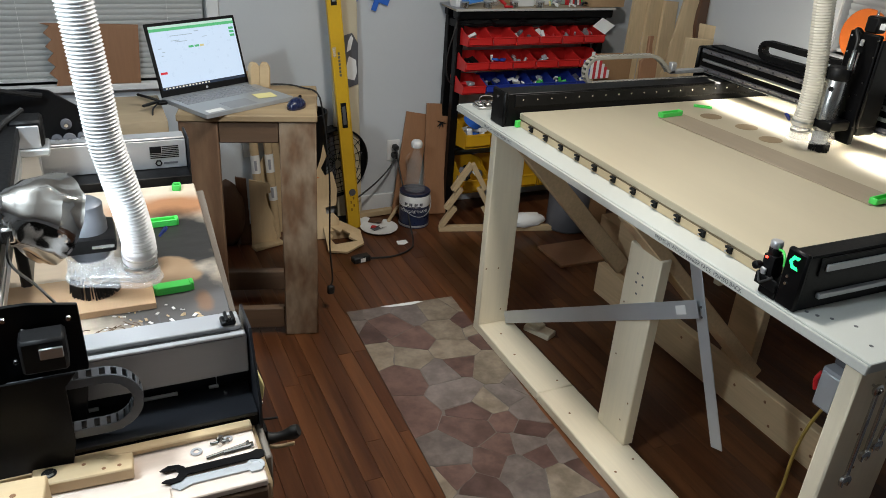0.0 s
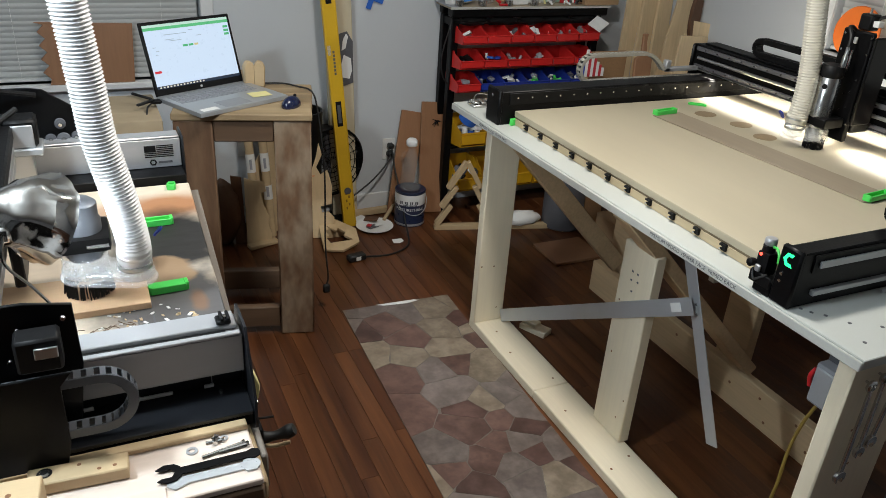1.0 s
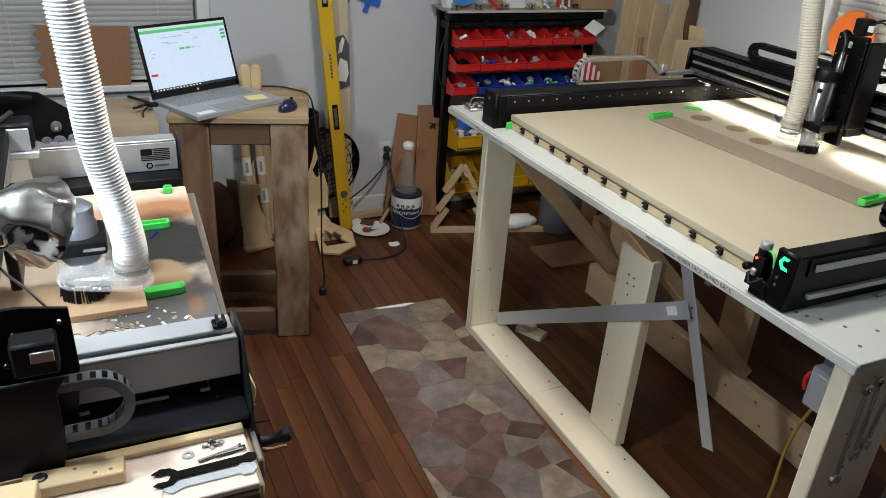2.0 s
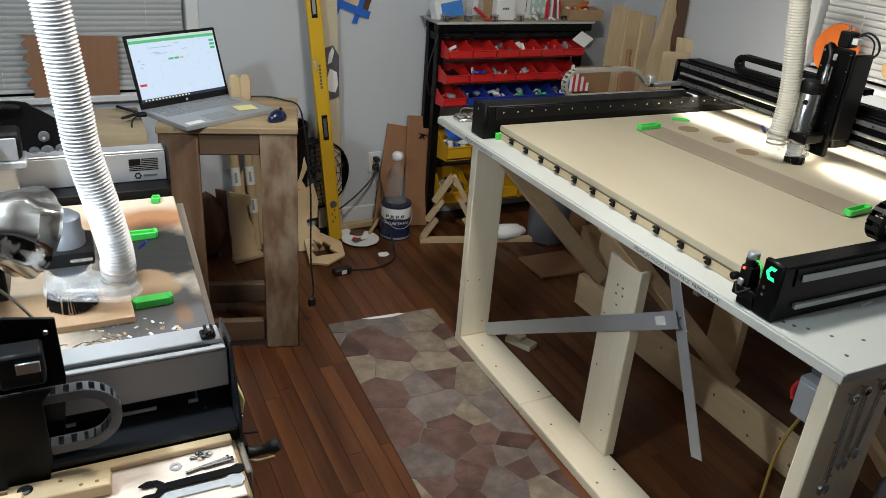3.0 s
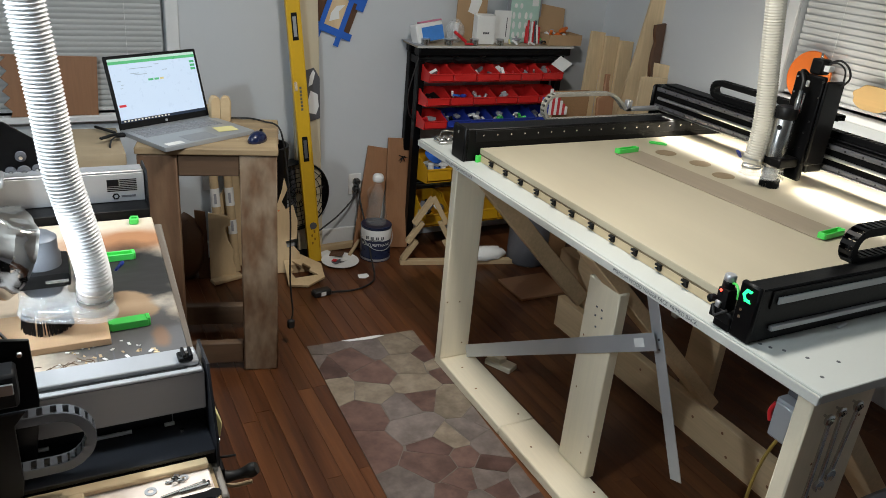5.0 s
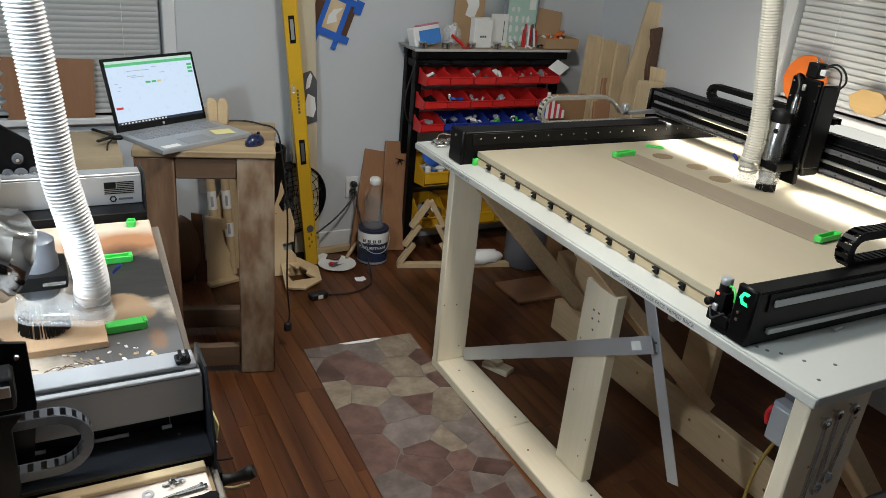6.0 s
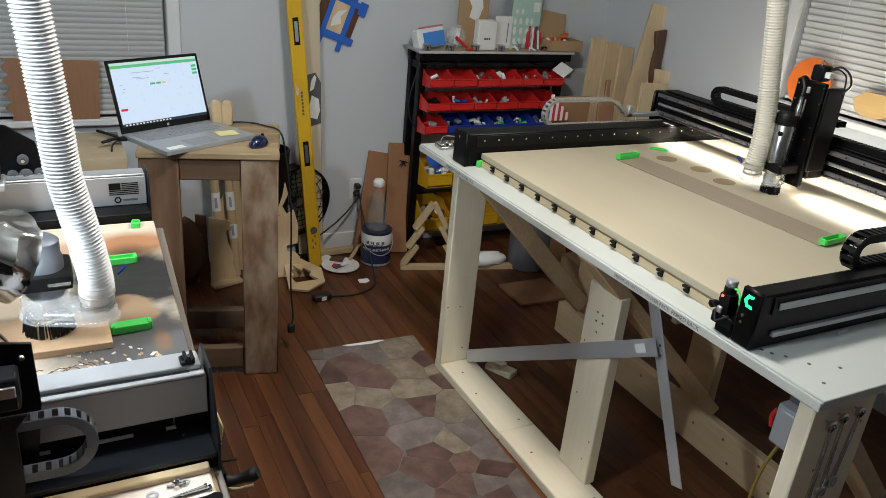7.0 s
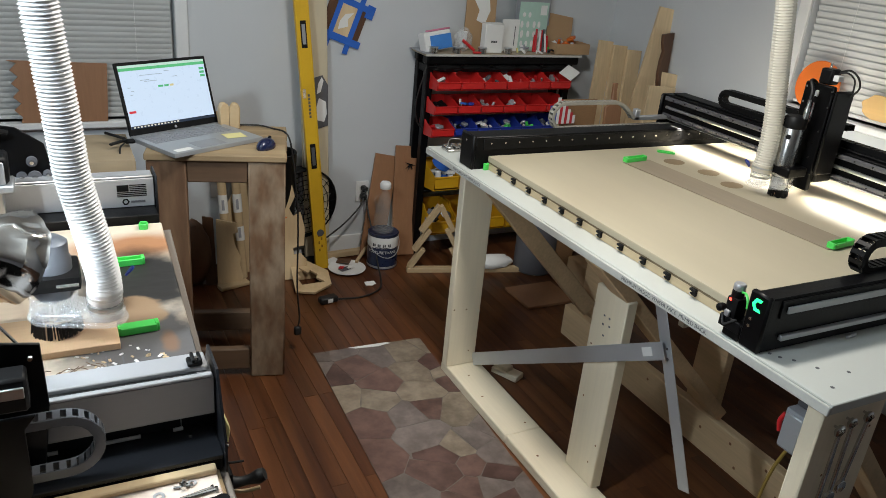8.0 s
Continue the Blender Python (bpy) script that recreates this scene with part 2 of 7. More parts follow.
def curve(pts, steps=8):
    """Points on a smooth curve through pts."""
    p = [Vector(q) for q in pts]
    p = [2 * p[0] - p[1], *p, 2 * p[-1] - p[-2]]
    out = []
    for i in range(1, len(p) - 2):
        for k in range(steps):
            s = k / steps
            out.append(0.5 * (2 * p[i] + (p[i + 1] - p[i - 1]) * s + (2 * p[i - 1] - 5 * p[i] + 4 * p[i + 1] - p[i + 2]) * s * s
                              + (3 * p[i] - p[i - 1] - 3 * p[i + 1] + p[i + 2]) * s ** 3))
    return out + [p[-2]]


def lathe(profile, n=24, m=None, bm=None, close=True):
    """A turned shape from (radius, height) pairs."""
    t = bmesh.new()
    rings = [[t.verts.new((r * math.cos(2 * math.pi * j / n), r * math.sin(2 * math.pi * j / n), z)) for j in range(n)] for r, z in profile]
    for a, c in zip(rings, rings[1:]):
        for j in range(n):
            t.faces.new((a[j], a[(j + 1) % n], c[(j + 1) % n], c[j]))
    if close:
        t.faces.new(rings[0][::-1])
        t.faces.new(rings[-1])
    if m is not None:
        t.transform(m)
    return t if bm is None else add(bm, t)


def prism(poly, depth, m=None, b=0.0, bm=None):
    """A flat outline (x, y) given a thickness in z."""
    t = bmesh.new()
    f = t.faces.new([t.verts.new((x, y, 0)) for x, y in poly])
    ext = bmesh.ops.extrude_face_region(t, geom=[f])
    bmesh.ops.translate(t, verts=[v for v in ext["geom"] if isinstance(v, bmesh.types.BMVert)], vec=(0, 0, depth))
    if b:
        bmesh.ops.bevel(t, geom=t.edges[:], offset=b, segments=1, affect="EDGES")
    if m is not None:
        t.transform(m)
    return t if bm is None else add(bm, t)


def cyl(p0, p1, r, n=16, bm=None):
    return sweep([p0, p1], r, n, bm)


def holed(w, h, hole, depth, bm=None, m=None):
    """A w by h plate with a hole (list of x, y, counter-clockwise), both centred on the origin."""
    t = bmesh.new()
    k = len(hole)
    out = []
    for x, y in hole:
        a = math.atan2(y / h, x / w)
        c, s = math.cos(a), math.sin(a)
        q = 0.5 / max(abs(c), abs(s))
        out.append((c * q * w, s * q * h))
    lo = [[t.verts.new((x, y, z)) for x, y in ring] for ring in (hole, out) for z in (0, depth)]
    i0, i1, o0, o1 = lo
    for j in range(k):
        q = (j + 1) % k
        t.faces.new((i1[j], i1[q], o1[q], o1[j]))
        t.faces.new((i0[q], i0[j], o0[j], o0[q]))
        t.faces.new((i0[j], i0[q], i1[q], i1[j]))
        t.faces.new((o0[q], o0[j], o1[j], o1[q]))
    if m is not None:
        t.transform(m)
    return t if bm is None else add(bm, t)


def lettering(text, size, m, mat, parent, name="lettering"):
    d = bpy.data.curves.new(name, "FONT")
    d.body, d.size, d.extrude = text, size, 0.0003
    tmp = new("tmp", d)
    me = bpy.data.meshes.new_from_object(tmp)
    bpy.data.objects.remove(tmp)
    bm = bmesh.new()
    bm.from_mesh(me)
    return part(name, bm, mat, parent, "", False, m)


def basis(o, x, y):
    """A pose at o whose x and y point along the given ways."""
    x, y = Vector(x).normalized(), Vector(y).normalized()
    m = Matrix((x, y, x.cross(y))).transposed().to_4x4()
    m.translation = o
    return m


def setting(name, bm, mat, label, category, soft=False):
    return solo(name, bm, mat, label, category, kind="structure", soft=soft)


# ---- the room ----
XL, XR, YN, YB, ZC = -3.6, 2.93, -4.6, 3.66, 2.44
setting("floor", box(XL, XR, YN, YB, -0.12, -0.006, 0), JOINT, "dark brown strip wood floor with thin dark joints", "floor")
setting("ceiling", box(XL - .1, XR + .1, YN - .1, YB + .1, ZC, ZC + 0.1, 0), CEIL, "plain white painted ceiling", "ceiling")
setting("wall_south", box(XL, XR, YN - 0.1, YN, -0.12, ZC, 0), WALL, "plain pale grey painted wall", "wall")
setting("wall_west", box(XL - 0.1, XL, YN - .1, YB + .1, -0.12, ZC, 0), WALL, "plain pale grey painted wall", "wall")


def wall_with_opening(name, along, face, back, a0, a1, o0, o1, s, h, label):
    """A wall along x or y with one window opening from o0 to o1, sill s, head h."""
    bm = bmesh.new()
    for u0, u1, z0, z1 in ((a0, o0, -0.12, ZC), (o1, a1, -0.12, ZC), (o0, o1, -0.12, s), (o0, o1, h, ZC)):
        if along == "x":
            box(u0, u1, face, back, z0, z1, 0, bm)
        else:
            box(face, back, u0, u1, z0, z1, 0, bm)
    bmesh.ops.remove_doubles(bm, verts=bm.verts, dist=1e-4)
    return setting(name, bm, WALL, label, "wall")


W1 = (-0.42, 0.50, 0.765, 2.05)
W2 = (1.20, 2.352, 1.10, 2.10)
wall_with_opening("wall_north", "x", YB, YB + 0.1, XL, XR + 0.1, *W1, "pale grey painted wall with a blind-covered window")
wall_with_opening("wall_east", "y", XR, XR + 0.1, YN - .1, YB, *W2, "pale grey painted wall with a blind-covered window")


def window(name, along, u0, u1, s, h, at, inward, pitch):
    """Casing, sill, pane and lowered venetian blind in an opening."""
    def bx(a0, a1, d0, d1, z0, z1, b=0.003, bm=None):
        d0, d1 = at + inward * d0, at + inward * d1
        return box(a0, a1, min(d0, d1), max(d0, d1), z0, z1, b, bm) if along == "x" else box(min(d0, d1), max(d0, d1), a0, a1, z0, z1, b, bm)
    w = thing(name, ((u0 + u1) / 2, at, s) if along == "x" else (at, (u0 + u1) / 2, s), "white painted window with lowered venetian blind", "window", kind="structure")
    part("window_casing", bx(u0 - 0.055, u0, 0.0, 0.016, s - 0.05, h + 0.055), TRIM, w)
    part("window_casing", bx(u1, u1 + 0.055, 0.0, 0.016, s - 0.05, h + 0.055), TRIM, w)
    part("window_casing", bx(u0, u1, 0.0, 0.016, h, h + 0.055), TRIM, w)
    part("window_sill", bx(u0 - 0.07, u1 + 0.07, -0.06, 0.045, s - 0.03, s, 0.005), TRIM, w)
    bm = bx(u0, u0 + 0.04, -0.09, -0.06, s, h)
    bx(u1 - 0.04, u1, -0.09, -0.06, s, h, 0.003, bm)
    bx(u0, u1, -0.09, -0.06, h - 0.04, h, 0.003, bm)
    bx(u0, u1, -0.09, -0.06, s, s + 0.04, 0.003, bm)
    bx(u0, u1, -0.09, -0.06, (s + h) / 2, (s + h) / 2 + 0.04, 0.003, bm)
    part("window_frame", bm, TRIM, w)
    p = part("pane", bx(u0 + 0.03, u1 - 0.03, -0.078, -0.074, s + 0.03, h - 0.03, 0), PANE, w)
    p.visible_shadow = False
    bl = thing("venetian_blind", ((u0 + u1) / 2, at, s) if along == "x" else (at, (u0 + u1) / 2, s), "white slatted venetian blind, lowered and closed", "blind")
    part("head_rail", bx(u0 + 0.01, u1 - 0.01, -0.045, -0.005, h - 0.035, h - 0.005), SLAT, bl)
    part("bottom_rail", bx(u0 + 0.01, u1 - 0.01, -0.035, -0.015, s + 0.006, s + 0.022), SLAT, bl)
    t = bmesh.new()
    n, wd = 5, pitch * 1.22
    rows = []
    for k in range(n):
        q = (k / (n - 1) - 0.5)
        rows.append((0.0035 * math.sin(math.pi * (q + 0.5)) + q * pitch * 0.5, q * wd))
    for e in (u0 + 0.012, u1 - 0.012):
        for d, z in rows:
            o = -0.03 * inward + d * inward
            t.verts.new((e, o, z) if along == "x" else (o, e, z))
    t.verts.ensure_lookup_table()
    for k in range(n - 1):
        t.faces.new((t.verts[k], t.verts[k + 1], t.verts[n + k + 1], t.verts[n + k]))
    me = mesh_of(t, "slat", SLAT)
    for pl in me.polygons:
        pl.use_smooth = True
    c = ORG[bl.name].inverted().translation
    z, i = s + 0.035, 0
    while z < h - 0.04:
        ob = new("slat", me)
        ob.parent = bl
        ob.location = (0, 0, z - s) if along == "x" else (0, 0, z - s)
        off = (-c.x, 0, 0) if along == "x" else (0, -c.y, 0)
        ob.location = (off[0], off[1], z - s)
        ob.rotation_euler = (random.uniform(-0.03, 0.03), 0, 0) if along == "x" else (0, random.uniform(-0.03, 0.03), 0)
        z += pitch
        i += 1
    for q in (0.18, 0.82):
        u = u0 + (u1 - u0) * q
        a = (u, at - 0.017 * inward * 0 + inward * 0.0 - 0.008 * inward, s + 0.02) if along == "x" else (at - 0.008 * inward, u, s + 0.02)
        part("ladder_cord", cyl(a, (a[0], a[1], h - 0.01), 0.0009, 5), PAPER, bl)
    return w, bl


window("window_1", "x", *W1, YB, -1, 0.0235)
window("window_2", "y", *W2, XR, -1, 0.0265)
bm = bmesh.new()
box(XL, XR, YB - 0.014, YB, -0.002, 0.09, 0.004, bm)
setting("baseboard_north", bm, TRIM, "white painted baseboard along the wall", "baseboard")
setting("baseboard_east", box(XR - 0.014, XR, YN, YB - 0.014, -0.002, 0.09, 0.004), TRIM, "white painted baseboard along the wall", "baseboard")
setting("backdrop", box(-3, 6, 5.2, 5.3, -0.5, 4, 0), material("night_backdrop", (0.02, 0.02, 0.03), 0.9), "dark night outside the window", "backdrop")
setting("backdrop_east", box(4.6, 4.7, -2, 5, -0.5, 4, 0), bpy.data.materials["night_backdrop"], "dark night outside the window", "backdrop")
# ---- the big work table ----
TX0, TX1, TY0, TY1, TZ = 1.285, 2.80, 0.752, 2.55, 0.905
tab = thing("work_table", (2.0, 1.65, 0), "large white-topped pine work table holding a cutting machine", "table")
TFX, TFY = 1.260, 2.572                     # the far corner of the slightly skewed top
top = part("tabletop", prism([(TX0, TY0), (TX1, TY0), (TX1, TFY), (TFX, TFY)], 0.024, Matrix.Translation((0, 0, TZ - 0.024)), 0.002), [PRIMED], tab, "white primed board top")
EDGE = (Vector((TX0, TY0, 0)) - Vector((TFX, TFY, 0))).normalized()


def on_edge(y, z):
    """A pose on the top's long edge, x along it towards the near corner and y up."""
    q = Vector((TX0, TY0, 0)) - EDGE * ((y - TY0) / -EDGE.y)
    return basis((q.x - 0.0066, q.y, z), EDGE, (0, 0, 1))


part("edge_band", box(-1.818, 0.0, -0.026, -0.003, -0.0062, 0.0, 0.002, None, on_edge(TY0, TZ)), PRIMED_EDGE, top)
lettering("PREMIUM WOOD VENEER FACE  PRIMED BACK", 0.0145, on_edge(1.385, TZ - 0.019), DGREY, top)
lettering("PREMIUM WOOD VENEER FACE", 0.014, on_edge(2.34, TZ - 0.019), DGREY, top)
part("base_beam", box(1.312, 1.462, 1.86, 2.386, 0, 0.038, 0.004), PINE_Y, tab, "flat pine beam on the floor")
part("base_beam", box(1.312, 1.462, 0.74, 1.8585, 0, 0.038, 0.004), PINE_Y, tab, "flat pine beam on the floor")
part("leg", box(1.308, 1.440, 2.335, 2.375, 0.038, TZ - 0.024, 0.004), PINE_Z, tab)
part("leg", box(1.300, 1.50, 0.771, 0.811, 0.038, TZ - 0.024, 0.004), PINE_Z, tab)
part("leg", box(2.60, 2.74, 2.335, 2.375, 0, TZ - 0.024, 0.004), PINE_Z, tab)
part("leg", box(2.60, 2.74, 0.765, 0.803, 0, TZ - 0.024, 0.004), PINE_Z, tab)
part("post", box(1.434, 1.474, 1.512, 1.662, 0.038, 0.725, 0.004), PINE_Z, tab, "pine post with pencil marks")
part("back_beam", box(1.985, 2.025, 1.05, 2.49, 0, 0.150, 0.004), PINE_SHADE, tab)
part("back_post", box(2.03, 2.07, 1.60, 1.74, 0.0, TZ - 0.024, 0.004), PINE_SHADE, tab)
part("back_post", box(2.03, 2.07, 2.30, 2.44, 0.0, TZ - 0.024, 0.004), PINE_SHADE, tab)
part("brace", beam((1.40, 2.345, 0.84), (2.00, 2.345, 0.20), 0.038, 0.072, (0, 0, 1)), PINE_SHADE, tab)
part("brace", beam((1.33, 1.56, 0.86), (1.985, 1.56, 0.19), 0.085, 0.042, (0, 0, 1)), PINE_SHADE, tab)
part("brace", beam((1.40, 0.84, 0.84), (2.00, 0.84, 0.20), 0.085, 0.042, (0, 0, 1)), PINE_SHADE, tab)
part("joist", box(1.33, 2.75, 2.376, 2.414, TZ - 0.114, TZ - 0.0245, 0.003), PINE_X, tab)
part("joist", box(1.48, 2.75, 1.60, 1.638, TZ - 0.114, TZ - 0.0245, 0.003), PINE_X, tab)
for x, y in ((1.335, 0.925), (1.325, 0.945), (1.355, 0.905), (1.38, 0.865), (1.345, 0.80), (1.435, 0.83)):
    part("screw", lathe([(0.0045, 0), (0.0045, 0.0006), (0.002, 0.0008)], 10, Matrix.Translation((x, y, TZ))), DGREY, tab)

# ---- the big cutting machine ----
mc = thing("cnc_router_machine", (2.0, 1.65, TZ), "black gantry cutting machine with steel spindle on a plywood bed", "machine")


def y_rail(y0, y1, side, rise=0.0):
    """A long black rail box with end plate; side is the face towards the bed."""
    r = part("rail", box(1.30, 2.76, y0, y1, TZ, TZ + 0.118 + rise, 0.003), BLACK, mc)
    part("end_plate", box(1.286, 1.302, y0 - 0.004, y1 + 0.004, TZ, TZ + 0.124 + rise, 0.005), BLACK, r)
    yo = y0 if side < 0 else y1
    s = -1 if side < 0 else 1
    part("rail_cover", box(1.33, 2.75, yo, yo + s * 0.004, TZ + 0.07 + rise, TZ + 0.112 + rise, 0.001), BLACKP, r)
    for k in range(24):
        x = 1.36 + k * 0.058
        part("screw", cyl((x, yo + s * 0.004, TZ + 0.095 + rise), (x, yo + s * 0.0065, TZ + 0.095 + rise), 0.0034, 8), STEEL, r)
    return r


rf = y_rail(2.268, 2.352, -1)
rn = y_rail(0.952, 1.000, -1, 0.012)
part("end_block", box(1.286, 1.40, 1.0045, 1.052, TZ, TZ + 0.036, 0.004), BLACK, rn)
part("guide_strip", box(1.345, 2.76, 0.942, 0.9475, TZ + 0.094, TZ + 0.110, 0.001), SATIN, rn)
part("guide_strip", box(1.345, 2.76, 0.941, 0.952, TZ + 0.028, TZ + 0.040, 0.001), SATIN, rn)

bed = part("bed", box(1.352, 2.62, 1.085, 2.262, TZ + 0.030, TZ + 0.050, 0.0015), [SPOIL], mc, "pale plywood bed sheet")
part("bed_core", box(1.364, 2.62, 1.085, 2.262, TZ + 0.0, TZ + 0.0295, 0.0), SPOIL_EDGE, mc)
part("bed_lip", box(1.3545, 1.3635, 1.085, 2.262, TZ + 0.0235, TZ + 0.0295, 0.0005), DARKEDGE, bed, "dark glue line under the sheet")
for k in range(12):
    y = 1.163 + k * 0.0961
    part("bed_slat", box(1.353, 1.364, y - 0.0476, min(y + 0.0476, 2.262), TZ + 0.001, TZ + 0.0232, 0.001), SPOIL_EDGE, bed)
    if k < 11:
        yy = 1.2111 + k * 0.0961
        bmx = box(1.3425, 1.353, yy - 0.010, yy + 0.010, TZ + 0.020, TZ + 0.026, 0.001)
        box(1.346, 1.353, yy - 0.010, yy + 0.003, TZ + 0.008, TZ + 0.020, 0.001, bmx)
        part("t_bolt", bmx, BLACKP, bed)
        part("bolt_tip", cyl((1.341, yy + 0.004, TZ + 0.013), (1.353, yy + 0.004, TZ + 0.013), 0.0032, 8), STEEL, bed)
# gantry across the bed, with its carriage, spindle, hose and cable chains
GX = 2.30
gan = part("gantry", box(GX, GX + 0.085, 0.93, 2.455, 1.026, 1.124, 0.003), BLACK, mc)
part("gantry_end", box(GX - 0.012, GX + 0.095, 2.455, 2.470, 0.985, 1.122, 0.008), BLACK, gan)
part("gantry_foot", box(GX - 0.01, GX + 0.09, 2.275, 2.45, TZ + 0.1185, 1.0255, 0.003), BLACK, gan)
part("gantry_foot", box(GX - 0.01, GX + 0.09, 0.93, 1.05, TZ + 0.1185, 1.0255, 0.003), BLACK, gan)
part("guide_strip", box(GX - 0.010, GX, 0.95, 2.44, 1.100, 1.116, 0.002), DGREY, gan)
part("guide_strip", box(GX - 0.010, GX, 0.95, 2.44, 1.032, 1.046, 0.002), DGREY, gan)
part("drive_screw", cyl((GX - 0.012, 0.95, 1.074), (GX - 0.012, 2.42, 1.074), 0.0065, 14), ALU, gan, "bright steel screw")
part("strip_edge", box(GX - 0.014, GX - 0.002, 0.95, 2.44, 1.0262, 1.0300, 0.001), ALU, gan)
for k in range(22):
    y = 1.0 + k * 0.066
    for z in (1.108, 1.039):
        part("screw", cyl((GX - 0.0125, y, z), (GX - 0.0095, y, z), 0.0028, 8), BLACKP, gan)
part("chain_tray", box(GX + 0.02, GX + 0.085, 0.95, 2.43, 1.1245, 1.131, 0.002), BLACKP, gan)


def chain(name, path, width, thick, mat, parent, label="", rungs=None):
    """A cable chain: short open links along a path; width lies along the side way."""
    pts = path
    side = None
    c = part(name, sweep(pts, 0.002, 5), RUBBER, parent, label)
    for a, b in zip(pts, pts[1:]):
        a, b = Vector(a), Vector(b)
        d = (b - a)
        side = Vector((0, 1, 0)) if abs(d.y) < 1e-5 else Vector((1, 0, 0))
        up = side.cross(d).normalized()
        bm = bmesh.new()
        for s in (-1, 1):
            beam(a + side * s * width / 2, b + side * s * width / 2, 0.0025, thick, up, 0.0006, bm, 0.001)
        q = a.lerp(b, 0.5)
        for s in (-1, 1):
            beam(q - side * width / 2 + up * s * thick * 0.46, q + side * width / 2 + up * s * thick * 0.46, d.length * 0.55, 0.002, up, 0.0, bm)
        part("link", bm, mat, c, soft=False)
    return c


def loop(axis, u_tail, u_bend, u_end, z0, z1, other, step=0.0165):
    """Points of a folded chain that runs low, bends round at u_bend and comes back high."""
    r = (z1 - z0) / 2
    s = 1 if u_tail > u_bend else -1
    c = u_bend + s * r
    pts = []
    n = max(int(abs(u_tail - c) / step), 2)
    pts += [(u_tail + (c - u_tail) * k / n, z0) for k in range(n)]
    m = max(int(math.pi * r / step), 6)
    pts += [(c - s * r * math.sin(math.pi * k / m), (z0 + z1) / 2 - r * math.cos(math.pi * k / m)) for k in range(m)]
    n = max(int(abs(u_end - c) / step), 2)
    pts += [(c + (u_end - c) * k / n, z1) for k in range(n + 1)]
    return [(u, other, z) if axis == "x" else (other, u, z) for u, z in pts]


LINKGREY = material("grey_link_plastic", (0.30, 0.285, 0.245), 0.5, grain=0.1, scale=200)
p = loop("x", 2.30, 1.695, 1.98, 1.006, 1.106, 2.395)
p += [(1.98 + 0.014 * k, 2.395, 1.106 - 0.0021 * k * k * 0.5) for k in range(1, 9)]
chain("cable_chain", p, 0.026, 0.013, LINKGREY, mc, "pale grey link chain looped on the rail")
bmx = box(2.10, 2.27, 2.385, 2.41, 1.030, 1.046, 0.003)
box(2.10, 2.125, 2.385, 2.41, 1.03, 1.075, 0.003, bmx)
part("chain_bracket", bmx, SATIN, mc)
chain("cable_chain", loop("x", 2.75, 1.635, 2.75, 1.034, 1.108, 1.012, 0.02), 0.034, 0.022, BLACKP, mc, "black link chain looped on the rail")
chain("cable_chain", loop("y", 1.0, 2.19, 1.62, 1.141, 1.192, GX + 0.055, 0.02), 0.034, 0.020, BLACKP, mc, "black link chain looped over the gantry")

car = part("carriage", box(2.205, 2.285, 1.590, 1.713, 1.020, 1.25, 0.006), BLACK, mc, "black z carriage with screws")
part("carriage_plate", box(2.186, 2.204, 1.598, 1.708, 0.99, 1.335, 0.004), BLACK, car)
part("side_plate", box(2.178, 2.265, 1.578, 1.589, 1.05, 1.325, 0.006), BLACK, car)
part("z_motor", box(2.19, 2.235, 1.623, 1.668, 1.336, 1.385, 0.005), BLACKP, car)
part("motor_tab", box(2.20, 2.225, 1.6035, 1.623, 1.350, 1.368, 0.001), WHITE, car)
part("shaft", cyl((2.21, 1.648, 1.385), (2.21, 1.648, 1.402), 0.004, 8), STEEL, car)
part("nut_block", box(2.178, 2.1855, 1.646, 1.658, 1.295, 1.315, 0.002), WHITE, car)
part("z_screw", cyl((2.182, 1.652, 1.21), (2.182, 1.652, 1.275), 0.004, 8), STEEL, car)
for y, z in ((1.553, 1.32), (1.648, 1.32), (1.553, 1.27), (1.648, 1.27), (1.573, 1.15), (1.593, 1.14), (1.573, 1.10), (1.593, 1.09), (1.553, 1.05), (1.638, 1.05), (1.563, 1.19), (1.618, 1.335)):
    part("screw", cyl((2.1825, y + 0.048, z), (2.186, y + 0.048, z), 0.0035, 8), STEEL, car)
part("cable", sweep(curve([(2.225, 1.628, 1.375), (2.23, 1.593, 1.388), (2.235, 1.563, 1.372), (2.24, 1.553, 1.34), (2.24, 1.573, 1.31)]), 0.0035, 6), RUBBER, car)
part("cable", sweep(curve([(2.22, 1.628, 1.37), (2.225, 1.598, 1.380), (2.235, 1.573, 1.362), (2.24, 1.570, 1.32)]), 0.003, 6), RUBBER, car)

SP = Matrix.Translation((2.130, 1.662, 0))
sp = part("spindle", lathe([(0.029, 1.025), (0.0345, 1.03), (0.0345, 1.19), (0.032, 1.193)], 28, SP), STEEL, mc, "polished steel spindle body")
part("spindle_cap", lathe([(0.0355, 1.193), (0.0365, 1.196), (0.0365, 1.222), (0.030, 1.230)], 28, SP), BLACKP, sp)
part("spindle_nose", lathe([(0.022, 0.985), (0.026, 0.99), (0.026, 1.025)], 24, SP), ALU, sp)
part("spindle_clamp", box(2.095, 2.184, 1.608, 1.690, 1.035, 1.068, 0.012, seg=3), BLACK, sp)
part("connector", lathe([(0.009, 1.228), (0.009, 1.262), (0.006, 1.266), (0.006, 1.29)], 12, Matrix.Translation((2.13, 1.63, 0))), STEEL, sp)
part("connector_cable", sweep(curve([(2.13, 1.63, 1.29), (2.135, 1.635, 1.32), (2.15, 1.66, 1.345), (2.19, 1.665, 1.33), (2.23, 1.65, 1.25)]), 0.005, 8), RUBBER, sp)
